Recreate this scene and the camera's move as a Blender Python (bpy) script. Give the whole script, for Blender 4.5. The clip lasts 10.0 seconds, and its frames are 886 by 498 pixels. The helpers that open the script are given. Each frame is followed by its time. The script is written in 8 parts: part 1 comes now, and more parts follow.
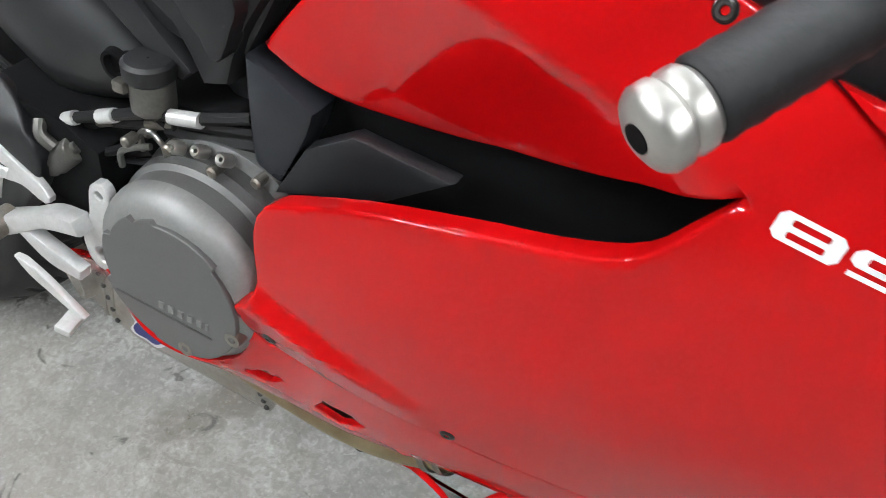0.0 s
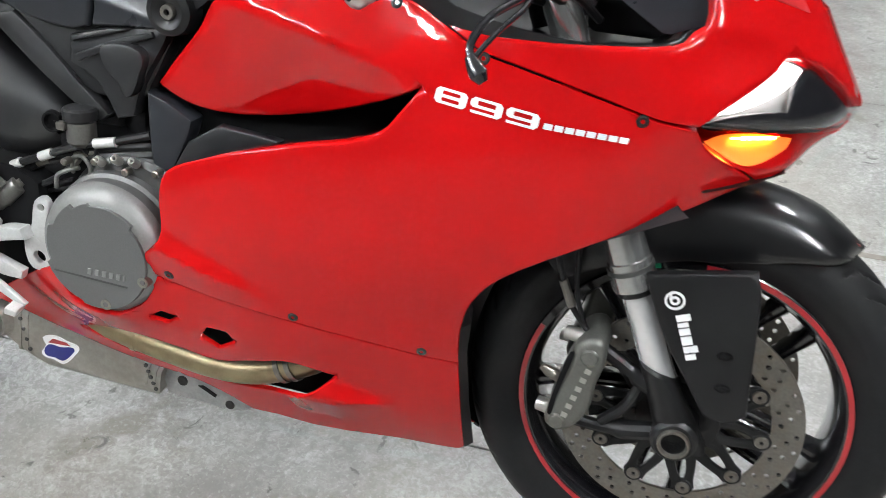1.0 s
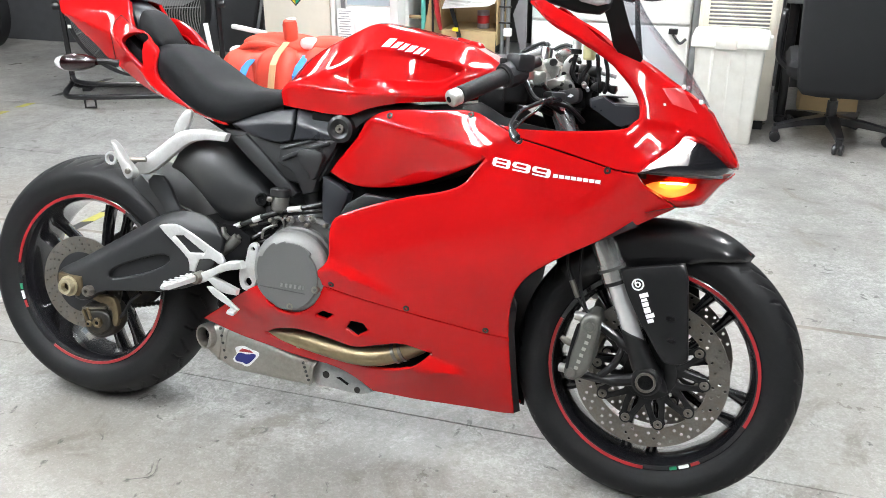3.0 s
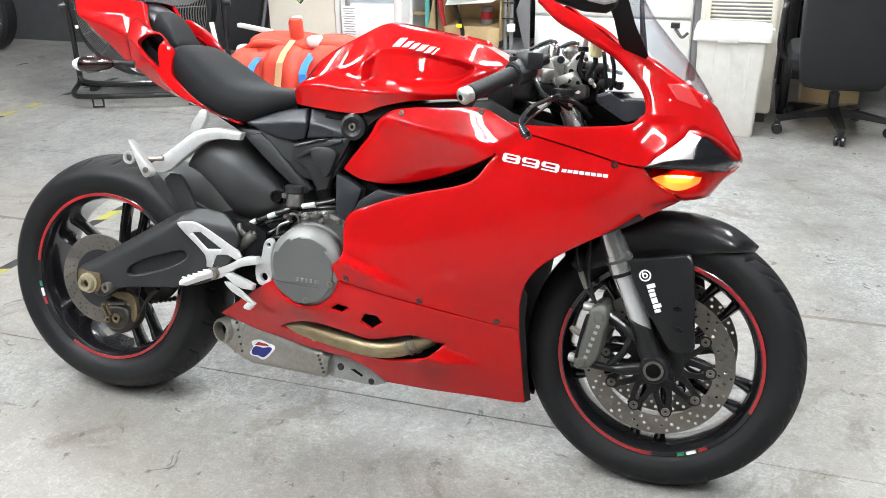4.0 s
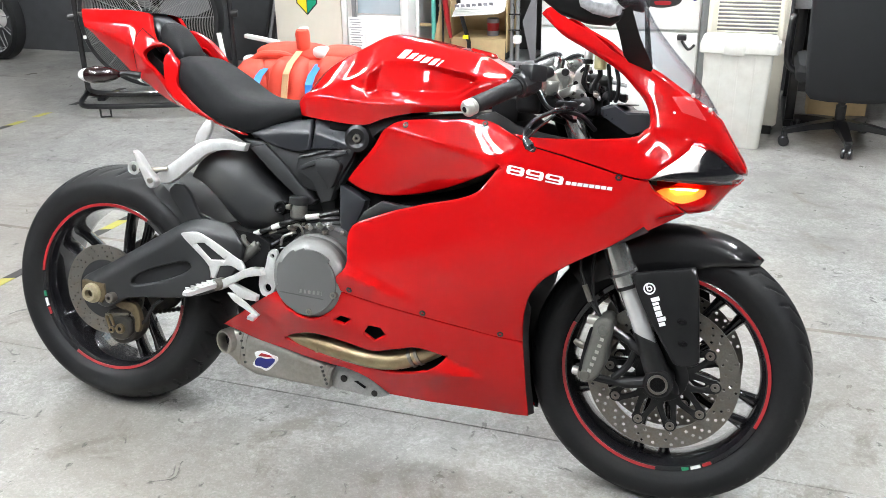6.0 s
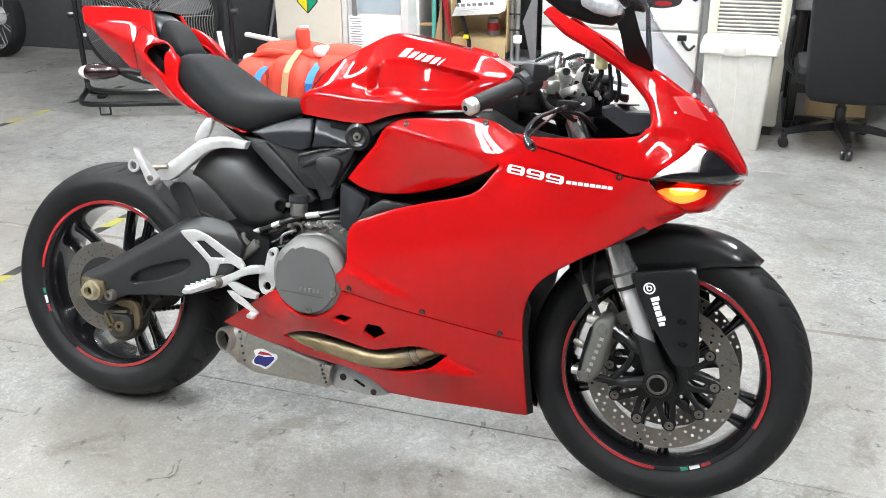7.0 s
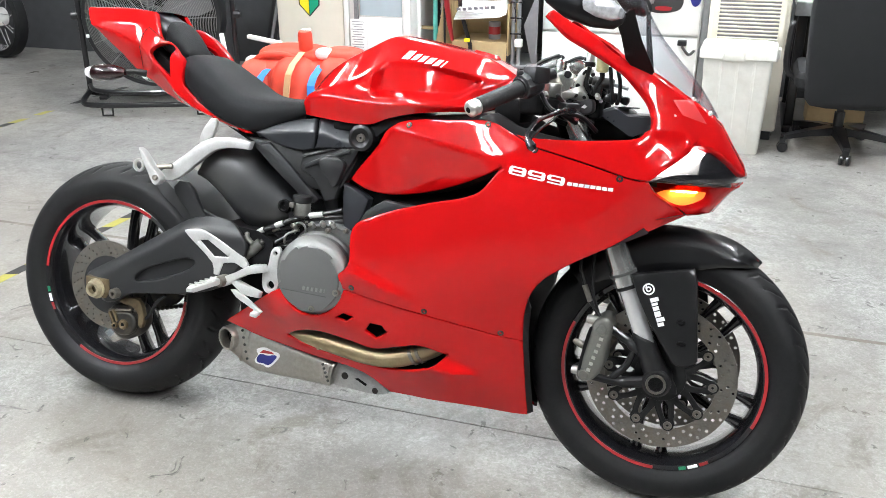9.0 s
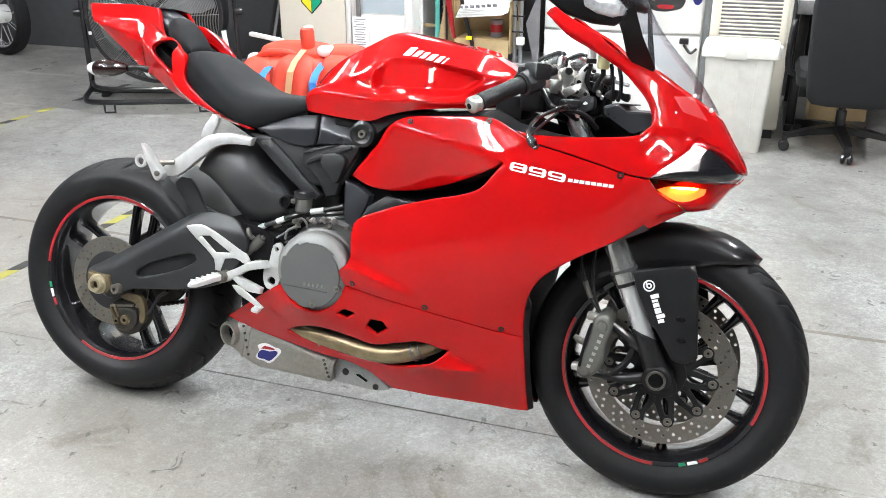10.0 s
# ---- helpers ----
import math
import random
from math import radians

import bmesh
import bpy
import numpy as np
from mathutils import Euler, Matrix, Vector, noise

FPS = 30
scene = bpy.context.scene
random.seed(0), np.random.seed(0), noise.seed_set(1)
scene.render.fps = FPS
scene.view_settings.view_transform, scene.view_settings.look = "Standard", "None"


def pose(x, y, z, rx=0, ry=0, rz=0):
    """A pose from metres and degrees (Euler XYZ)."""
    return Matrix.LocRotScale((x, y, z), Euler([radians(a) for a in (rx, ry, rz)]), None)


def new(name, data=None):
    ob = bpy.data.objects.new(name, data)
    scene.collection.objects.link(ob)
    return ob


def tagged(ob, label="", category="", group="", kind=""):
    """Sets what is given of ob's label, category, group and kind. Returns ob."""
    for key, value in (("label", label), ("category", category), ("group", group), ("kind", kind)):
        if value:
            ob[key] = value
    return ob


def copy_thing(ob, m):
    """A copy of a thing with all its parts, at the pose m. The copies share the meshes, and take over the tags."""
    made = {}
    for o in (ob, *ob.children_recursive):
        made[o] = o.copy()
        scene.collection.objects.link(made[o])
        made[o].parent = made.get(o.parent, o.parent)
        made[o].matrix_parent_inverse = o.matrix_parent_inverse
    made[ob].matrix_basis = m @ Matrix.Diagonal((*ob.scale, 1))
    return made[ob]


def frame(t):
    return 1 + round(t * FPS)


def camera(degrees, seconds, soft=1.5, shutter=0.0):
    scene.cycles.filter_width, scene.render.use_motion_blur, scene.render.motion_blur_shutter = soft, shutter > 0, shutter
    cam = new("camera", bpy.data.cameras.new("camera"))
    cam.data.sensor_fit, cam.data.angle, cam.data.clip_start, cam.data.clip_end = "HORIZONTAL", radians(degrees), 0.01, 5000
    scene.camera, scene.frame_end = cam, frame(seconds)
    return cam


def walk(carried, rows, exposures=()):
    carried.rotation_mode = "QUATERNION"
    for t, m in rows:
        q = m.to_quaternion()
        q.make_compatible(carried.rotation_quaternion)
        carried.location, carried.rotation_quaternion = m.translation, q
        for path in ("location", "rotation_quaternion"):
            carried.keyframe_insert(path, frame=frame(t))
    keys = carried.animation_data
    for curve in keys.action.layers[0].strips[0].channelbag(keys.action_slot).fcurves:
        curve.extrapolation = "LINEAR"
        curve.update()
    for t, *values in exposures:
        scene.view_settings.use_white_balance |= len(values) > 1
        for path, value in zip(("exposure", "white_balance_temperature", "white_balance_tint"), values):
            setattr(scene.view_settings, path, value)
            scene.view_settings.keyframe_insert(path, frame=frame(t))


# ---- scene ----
import functools

cam = camera(52.586, 10.0, soft=0.9, shutter=0.2)
# seconds, eye (metres), turn (degrees, Euler XYZ)
PATH = [
    (0.0, 1.0773, -0.3751, 1.1258, 37.667, 1.264, 28.750),
    (0.5, 1.1561, -0.5933, 1.1815, 45.362, -3.103, 21.688),
    (1.0, 1.3161, -0.9046, 1.2177, 53.266, -1.623, 15.531),
    (1.5, 1.3672, -1.1583, 1.2430, 58.706, -0.500, 12.957),
    (2.0, 1.3736, -1.3661, 1.2946, 61.990, -0.056, 15.543),
    (3.3, 1.5476, -1.7483, 1.3162, 67.250, 0.493, 18.426),
    (3.5, 1.5338, -1.7555, 1.3240, 66.645, 0.718, 18.510),
    (4.0, 1.5221, -1.7551, 1.3258, 66.500, 0.886, 18.151),
    (4.5, 1.5148, -1.7528, 1.3250, 66.811, 0.884, 17.520),
    (5.0, 1.5225, -1.7482, 1.3237, 66.219, 1.030, 17.730),
    (5.5, 1.5272, -1.7474, 1.3274, 67.166, 1.027, 18.412),
    (7.0, 1.5235, -1.7487, 1.3250, 67.155, 0.526, 18.668),
    (7.5, 1.5240, -1.7533, 1.3240, 67.393, 0.405, 18.713),
    (8.0, 1.5249, -1.7575, 1.3243, 67.573, 0.464, 18.697),
    (8.5, 1.5260, -1.7620, 1.3231, 67.535, 0.435, 18.715),
    (9.0, 1.5251, -1.7727, 1.3264, 67.391, 0.193, 18.739),
    (9.5, 1.5276, -1.7745, 1.3245, 67.304, 0.035, 18.915),
    (10.0, 1.5287, -1.7775, 1.3228, 67.307, 0.089, 18.901),
]
walk(cam, [(t, pose(*r)) for t, *r in PATH], [(0.0, -0.42), (0.5, -0.38), (1.0, -0.20), (1.5, 0.08), (2.0, 0.16), (3.3, 0.0), (10.0, 0.0)])

# light: a closed workshop under fluorescent tubes, with little else
world = bpy.data.worlds.new("world")
scene.world = world
world.use_nodes = True
world.node_tree.nodes["Background"].inputs[0].default_value = (0.9, 0.95, 1.0, 1)
world.node_tree.nodes["Background"].inputs[1].default_value = 0.05
TUBE_GLOW = 208.0

# ---- materials ----
def material(name, color, rough=0.5, metal=0.0, coat=0.0, coat_rough=0.03, grain=0.0, scale=60.0, bump=0.0,
             dark=0.6, stain=0.0, stain_scale=6.0, stain_color=None, spec=0.5, rough_var=0.0, coat_ior=1.5):
    """A procedural surface: base colour with fine grain and larger stains, relief and uneven gloss."""
    m = bpy.data.materials.new(name)
    m.use_nodes = True
    n, l = m.node_tree.nodes, m.node_tree.links
    b = n["Principled BSDF"]
    b.inputs["Base Color"].default_value = (*color, 1)
    b.inputs["Roughness"].default_value = rough
    b.inputs["Metallic"].default_value = metal
    b.inputs["Coat Weight"].default_value = coat
    b.inputs["Coat Roughness"].default_value = coat_rough
    b.inputs["Specular IOR Level"].default_value = spec
    b.inputs["Coat IOR"].default_value = coat_ior
    tc = n.new("ShaderNodeTexCoord")
    last = None
    if grain > 0:
        t = n.new("ShaderNodeTexNoise")
        t.inputs["Scale"].default_value, t.inputs["Detail"].default_value = scale, 6
        l.new(tc.outputs["Object"], t.inputs["Vector"])
        r = n.new("ShaderNodeMapRange")
        r.inputs[1].default_value, r.inputs[2].default_value = 0.3, 0.7
        r.inputs[3].default_value, r.inputs[4].default_value = 0.0, grain
        l.new(t.outputs["Fac"], r.inputs[0])
        mx = n.new("ShaderNodeMix")
        mx.data_type = "RGBA"
        mx.inputs[6].default_value = (*color, 1)
        mx.inputs[7].default_value = (*[c * dark for c in color], 1)
        l.new(r.outputs[0], mx.inputs[0])
        last = mx.outputs[2]
        if bump > 0:
            bp = n.new("ShaderNodeBump")
            bp.inputs["Strength"].default_value, bp.inputs["Distance"].default_value = bump, 0.001
            l.new(t.outputs["Fac"], bp.inputs["Height"])
            l.new(bp.outputs[0], b.inputs["Normal"])
    if stain > 0:
        t2 = n.new("ShaderNodeTexNoise")
        t2.inputs["Scale"].default_value, t2.inputs["Detail"].default_value = stain_scale, 5
        t2.inputs["Roughness"].default_value = 0.65
        l.new(tc.outputs["Object"], t2.inputs["Vector"])
        r2 = n.new("ShaderNodeMapRange")
        r2.inputs[1].default_value, r2.inputs[2].default_value = 0.45, 0.75
        r2.inputs[3].default_value, r2.inputs[4].default_value = 0.0, stain
        l.new(t2.outputs["Fac"], r2.inputs[0])
        m2 = n.new("ShaderNodeMix")
        m2.data_type = "RGBA"
        m2.inputs[6].default_value = (*color, 1)
        if last:
            l.new(last, m2.inputs[6])
        m2.inputs[7].default_value = (*(stain_color or [c * 0.5 for c in color]), 1)
        l.new(r2.outputs[0], m2.inputs[0])
        last = m2.outputs[2]
        if rough_var > 0:
            r3 = n.new("ShaderNodeMapRange")
            r3.inputs[1].default_value, r3.inputs[2].default_value = 0.3, 0.7
            r3.inputs[3].default_value, r3.inputs[4].default_value = max(0.02, rough - rough_var), min(1, rough + rough_var)
            l.new(t2.outputs["Fac"], r3.inputs[0])
            l.new(r3.outputs[0], b.inputs["Roughness"])
    if last:
        l.new(last, b.inputs["Base Color"])
    return m


def glowing(name, color, strength):
    m = bpy.data.materials.new(name)
    m.use_nodes = True
    b = m.node_tree.nodes["Principled BSDF"]
    b.inputs["Base Color"].default_value = (*color, 1)
    b.inputs["Emission Color"].default_value = (*color, 1)
    b.inputs["Emission Strength"].default_value = strength
    return m


def pane(name, tint, gloss=0.02):
    """Thin clear plastic: lets light straight through, mirrors more at a slant."""
    m = bpy.data.materials.new(name)
    m.use_nodes = True
    n, l = m.node_tree.nodes, m.node_tree.links
    n.remove(n["Principled BSDF"])
    lw, fr, tr, gl, mx = n.new("ShaderNodeLayerWeight"), n.new("ShaderNodeMapRange"), n.new("ShaderNodeBsdfTransparent"), n.new("ShaderNodeBsdfGlossy"), n.new("ShaderNodeMixShader")
    fr.inputs[1].default_value, fr.inputs[2].default_value, fr.inputs[3].default_value, fr.inputs[4].default_value = 0.5, 1.0, 0.025, 0.30
    l.new(lw.outputs["Facing"], fr.inputs[0])
    tr.inputs["Color"].default_value = (*tint, 1)
    gl.inputs["Roughness"].default_value = gloss
    l.new(fr.outputs[0], mx.inputs[0])
    l.new(tr.outputs[0], mx.inputs[1])
    l.new(gl.outputs[0], mx.inputs[2])
    l.new(mx.outputs[0], n["Material Output"].inputs["Surface"])
    return m


def clear(name, color=(1, 1, 1), rough=0.0, ior=1.45):
    m = bpy.data.materials.new(name)
    m.use_nodes = True
    b = m.node_tree.nodes["Principled BSDF"]
    b.inputs["Base Color"].default_value = (*color, 1)
    b.inputs["Transmission Weight"].default_value = 1
    b.inputs["Roughness"].default_value = rough
    b.inputs["IOR"].default_value = ior
    return m


RED = material("red_paint", (0.44, 0.0034, 0.0044), 0.6, 0.0, 1.0, 0.012, spec=0.0, grain=0.2, scale=900, dark=0.85, coat_ior=1.44)
BLACK = material("black_plastic", (0.0115, 0.012, 0.0135), 0.46, spec=0.42, grain=0.5, scale=700, bump=0.2, stain=0.5, stain_scale=9, stain_color=(0.022, 0.021, 0.02), rough_var=0.12)
MATT = material("matt_black", (0.0045, 0.0045, 0.0052), 0.5, spec=0.25, coat=0.3, coat_rough=0.18, grain=0.4, scale=500, bump=0.06, stain=0.3, stain_color=(0.014, 0.014, 0.014))
MIRRORB = material("mirror_black", (0.0040, 0.0040, 0.0046), 0.42, spec=0.22, grain=0.3, scale=500, bump=0.05, stain=0.2, stain_color=(0.01, 0.01, 0.01))
# near-black that puts the shade of hollows and filler volumes into the colour
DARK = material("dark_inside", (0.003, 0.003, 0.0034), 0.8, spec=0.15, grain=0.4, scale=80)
GREYP = material("grey_plastic", (0.018, 0.0195, 0.0235), 0.34, spec=0.4, grain=0.4, scale=600, bump=0.15, stain=0.4, stain_scale=10, rough_var=0.1)
GLOSSB = material("gloss_black", (0.008, 0.008, 0.010), 0.25, coat=1.0, coat_rough=0.05, grain=0.3, scale=40, stain=0.25, stain_scale=14, stain_color=(0.03, 0.028, 0.025))
RUBBER = material("tyre_rubber", (0.0075, 0.0075, 0.0085), 0.55, spec=0.25, grain=0.6, scale=160, bump=0.25, stain=0.6, stain_scale=9, stain_color=(0.013, 0.0126, 0.012))
GRIP = material("grip_rubber", (0.009, 0.009, 0.010), 0.6, grain=0.6, scale=170, bump=0.9, spec=0.35)
SEAT = material("seat_cover", (0.0055, 0.0058, 0.0068), 0.62, spec=0.15, grain=0.6, scale=900, bump=0.5, stain=0.3, stain_color=(0.018, 0.018, 0.02))
POLISH = material("polished_alloy", (0.56, 0.55, 0.52), 0.40, 0.9, grain=0.35, scale=400, dark=0.8, stain=0.3, stain_scale=22, stain_color=(0.4, 0.38, 0.33), rough_var=0.08)
FORKM = material("anodised_fork", (0.60, 0.60, 0.59), 0.20, 0.85, grain=0.3, scale=200, stain=0.4, stain_scale=20, stain_color=(0.2, 0.19, 0.18))
SILVER = material("cast_silver", (0.66, 0.66, 0.65), 0.33, 0.45, grain=0.4, scale=300, dark=0.75, stain=0.4, stain_scale=30, stain_color=(0.35, 0.34, 0.32))
CHROME = material("polished_steel", (0.88, 0.88, 0.89), 0.25, 0.72, grain=0.3, scale=90, dark=0.8)
STEEL = material("disc_steel", (0.235, 0.222, 0.198), 0.40, 0.85, grain=0.6, scale=220, dark=0.6, stain=0.6, stain_scale=30, stain_color=(0.22, 0.17, 0.12))
ENGINE = material("engine_grey", (0.12, 0.12, 0.118), 0.48, 0.35, grain=0.5, scale=500, dark=0.75, bump=0.12, stain=0.3, stain_scale=12, stain_color=(0.11, 0.105, 0.1))
ENGINE_D = material("engine_dark", (0.075, 0.075, 0.073), 0.55, 0.4, grain=0.5, scale=300, bump=0.2, stain=0.6, stain_scale=14, stain_color=(0.05, 0.047, 0.042))
TITAN = material("brushed_silencer", (0.40, 0.38, 0.345), 0.46, 0.9, grain=0.6, scale=130, dark=0.72, stain=0.6, stain_scale=11, stain_color=(0.3, 0.26, 0.2), rough_var=0.08)
PIPE = material("heated_pipe", (0.37, 0.30, 0.18), 0.42, 0.85, grain=0.6, scale=40, dark=0.65, stain=0.7, stain_scale=16, stain_color=(0.2, 0.13, 0.07))
GOLD = material("dirty_gold", (0.17, 0.13, 0.075), 0.5, 0.7, grain=0.6, scale=120, stain=0.8, stain_scale=20, stain_color=(0.06, 0.045, 0.03))
WHITE = material("white_decal", (0.8, 0.8, 0.8), 0.35, coat=0.5)
BOLT = material("bolt_dark", (0.022, 0.020, 0.018), 0.4, 0.4, grain=0.5, scale=200)
CALIPER = material("caliper_grey", (0.145, 0.146, 0.132), 0.42, 0.5, grain=0.5, scale=300, stain=0.6, stain_scale=25, stain_color=(0.1, 0.09, 0.075))
STRIPE = material("red_stripe", (0.31, 0.010, 0.014), 0.30, coat=0.8)
GREEN = material("green_stripe", (0.01, 0.22, 0.1), 0.35, coat=0.5)
NAVY = material("navy_decal", (0.015, 0.02, 0.15), 0.4)
LENS = pane("headlight_lens", (0.97, 0.97, 0.98))
SMOKE = pane("smoke_screen", (0.88, 0.89, 0.91))
CLEARW = material("clear_lamp", (0.6, 0.6, 0.62), 0.15, 0.3, coat=1.0, grain=0.7, scale=90, dark=0.35)
CASTRIM = material("machined_rim", (0.21, 0.21, 0.205), 0.46, 0.3, grain=0.5, scale=300, dark=0.75, stain=0.4, stain_scale=20)
DUSTB = material("dusty_black_plastic", (0.014, 0.0145, 0.0158), 0.48, spec=0.5, grain=0.5, scale=500, bump=0.15, stain=0.75, stain_scale=7, stain_color=(0.040, 0.038, 0.034), rough_var=0.15)
MASTERM = material("worn_cast_metal", (0.11, 0.108, 0.098), 0.45, 0.5, grain=0.5, scale=300, stain=0.6, stain_scale=25, stain_color=(0.05, 0.047, 0.04))
YOKEM = material("bright_yoke", (0.72, 0.72, 0.71), 0.24, 1.0, grain=0.4, scale=60, dark=0.7, stain=0.4, stain_scale=30, stain_color=(0.2, 0.2, 0.19))
COCKPITM = material("worn_silver_casting", (0.30, 0.30, 0.28), 0.30, 0.85, grain=0.5, scale=300, stain=0.5, stain_scale=30, stain_color=(0.12, 0.115, 0.1))
IVORY = material("pale_brass", (0.50, 0.44, 0.30), 0.42, 0.6, grain=0.5, scale=200, stain=0.5, stain_scale=30, stain_color=(0.3, 0.25, 0.15))
SATIN = material("satin_black", (0.004, 0.004, 0.0048), 0.42, spec=0.3, coat=0.7, coat_rough=0.13, grain=0.3, scale=500, stain=0.2, stain_color=(0.009, 0.009, 0.009))
YELLOW = material("fluid_pot", (0.6, 0.56, 0.3), 0.3, coat=0.3)


# ---- tools ----
def smooth_line(pts, step=0.012, closed=True):
    """A soft line through control points; a point with a third entry is a sharp corner."""
    P = [Vector((p[0], p[1])) for p in pts]
    sharp = [len(p) > 2 for p in pts]
    n, out = len(P), []
    for i in range(n if closed else n - 1):
        a, b = P[i], P[(i + 1) % n]
        ia, ib = (i - 1) % n, (i + 2) % n
        ta = (b - a) if sharp[i] or (not closed and i == 0) else (b - P[ia]) * 0.5
        tb = (b - a) if sharp[(i + 1) % n] or (not closed and i == n - 2) else (P[ib] - a) * 0.5
        d = (b - a).length
        ta, tb = (v * (d / v.length) if v.length > 1e-9 else v for v in (ta, tb))
        k = max(2, int(d / step))
        for j in range(k):
            t = j / k
            out.append((2 * t**3 - 3 * t**2 + 1) * a + (t**3 - 2 * t**2 + t) * ta + (3 * t**2 - 2 * t**3) * b + (t**3 - t**2) * tb)
    if not closed:
        out.append(P[-1])
    return [(p.x, p.y) for p in out]


def curve3(pts, k=6):
    """A soft line in space through control points."""
    P = [Vector(p) for p in pts]
    out = []
    for i in range(len(P) - 1):
        a, b = P[i], P[i + 1]
        ta = (b - P[i - 1]) * 0.5 if i else (b - a)
        tb = (P[i + 2] - a) * 0.5 if i + 2 < len(P) else (b - a)
        for j in range(k):
            t = j / k
            out.append((2 * t**3 - 3 * t**2 + 1) * a + (t**3 - 2 * t**2 + t) * ta + (3 * t**2 - 2 * t**3) * b + (t**3 - t**2) * tb)
    return out + [P[-1]]


def part(name, geo, mat, parent=None, label="", smooth=35, m=None):
    """Links a bmesh, or (vertices, faces), as one mesh object under a thing or a part."""
    me = bpy.data.meshes.new(name)
    if isinstance(geo, tuple):
        me.from_pydata([tuple(v) for v in geo[0]], [], geo[1])
        bm = bmesh.new()
        bm.from_mesh(me)
        bmesh.ops.recalc_face_normals(bm, faces=bm.faces)
    else:
        bm = geo
        bmesh.ops.recalc_face_normals(bm, faces=bm.faces)
    if m is not None:
        bm.transform(m)
    bm.to_mesh(me)
    bm.free()
    me.materials.append(mat)
    if smooth:
        me.shade_smooth()
        me.set_sharp_from_angle(angle=radians(smooth))
    ob = new(name, me)
    ob.parent = parent
    if label:
        ob["label"] = label
    return ob


def thing(name, label, category, m=None, group="", kind=""):
    ob = new(name)
    ob.empty_display_size = 0.1
    if m is not None:
        ob.matrix_basis = m
    return tagged(ob, label, category, group, kind)


def moved(geo, m):
    return [m @ Vector(v) for v in geo[0]], geo[1]


def bm_geo(bm):
    bm.verts.index_update()
    g = [v.co.copy() for v in bm.verts], [[v.index for v in f.verts] for f in bm.faces]
    bm.free()
    return g


def box(sx, sy, sz, bevel=0.0, at=(0, 0, 0), seg=2):
    bm = bmesh.new()
    bmesh.ops.create_cube(bm, size=1)
    bmesh.ops.scale(bm, vec=(sx, sy, sz), verts=bm.verts)
    if bevel > 0:
        bmesh.ops.bevel(bm, geom=list(bm.edges), offset=bevel, segments=seg, affect="EDGES", profile=0.5)
    bmesh.ops.translate(bm, vec=at, verts=bm.verts)
    return bm_geo(bm)


def prism(outline, y0, y1, bevel=0.003, seg=2):
    """An outline in x, z as a plate from y0 to y1 with rounded edges."""
    bm = bmesh.new()
    f = bm.faces.new([bm.verts.new((x, y0, z)) for x, z in outline])
    r = bmesh.ops.extrude_face_region(bm, geom=[f])
    bmesh.ops.translate(bm, vec=(0, y1 - y0, 0), verts=[v for v in r["geom"] if isinstance(v, bmesh.types.BMVert)])
    if bevel > 0:
        ed = [e for e in bm.edges if abs(e.verts[0].co.y - e.verts[1].co.y) < 1e-6]
        bmesh.ops.bevel(bm, geom=ed, offset=bevel, segments=seg, affect="EDGES", profile=0.5)
    bmesh.ops.triangulate(bm, faces=[f for f in bm.faces if len(f.verts) > 4])
    return bm_geo(bm)


def lathe(profile, seg=48, closed=False, start=0.0, sweep=2 * math.pi):
    """A profile of (radius, y) turned about the y axis."""
    full = abs(sweep - 2 * math.pi) < 1e-6
    V, F, n = [], [], len(profile)
    cols = seg if full else seg + 1
    for i in range(cols):
        a = start + sweep * i / seg
        V += [Vector((r * math.cos(a), y, r * math.sin(a))) for r, y in profile]
    for i in range(seg):
        a, b = i * n, ((i + 1) % cols) * n
        for j in range(n if closed else n - 1):
            k = (j + 1) % n
            F.append([a + j, a + k, b + k, b + j])
    return V, F


def tube(path, radius, seg=10, caps=True):
    """A round rod along a line in space; radius may be one number or one per point."""
    P = [Vector(p) for p in path]
    R = radius if isinstance(radius, (list, tuple)) else [radius] * len(P)
    V, F = [], []
    side = None
    for i, p in enumerate(P):
        d = (P[min(i + 1, len(P) - 1)] - P[max(i - 1, 0)]).normalized()
        if side is None:
            side = d.orthogonal().normalized()
        side = (side - d * side.dot(d)).normalized()
        up = d.cross(side)
        V += [p + (side * math.cos(2 * math.pi * k / seg) + up * math.sin(2 * math.pi * k / seg)) * R[i] for k in range(seg)]
    for i in range(len(P) - 1):
        for k in range(seg):
            F.append([i * seg + k, i * seg + (k + 1) % seg, (i + 1) * seg + (k + 1) % seg, (i + 1) * seg + k])
    if caps:
        F += [list(range(seg))[::-1], [(len(P) - 1) * seg + k for k in range(seg)]]
    return V, F


def loft(rings, caps=True, closed=True):
    V, F, n = [], [], len(rings[0])
    for r in rings:
        V += [Vector(p) for p in r]
    for i in range(len(rings) - 1):
        for k in range(n if closed else n - 1):
            F.append([i * n + k, i * n + (k + 1) % n, (i + 1) * n + (k + 1) % n, (i + 1) * n + k])
    if caps and closed:
        F += [list(range(n))[::-1], [(len(rings) - 1) * n + k for k in range(n)]]
    return V, F


def disc(r, y0, y1, seg=32, bevel=0.002):
    return lathe([(0.0001, y0), (r - bevel, y0), (r, y0 + (y1 > y0 or -1) * bevel), (r, y1 - (y1 > y0 or -1) * bevel), (r - bevel, y1), (0.0001, y1)], seg)


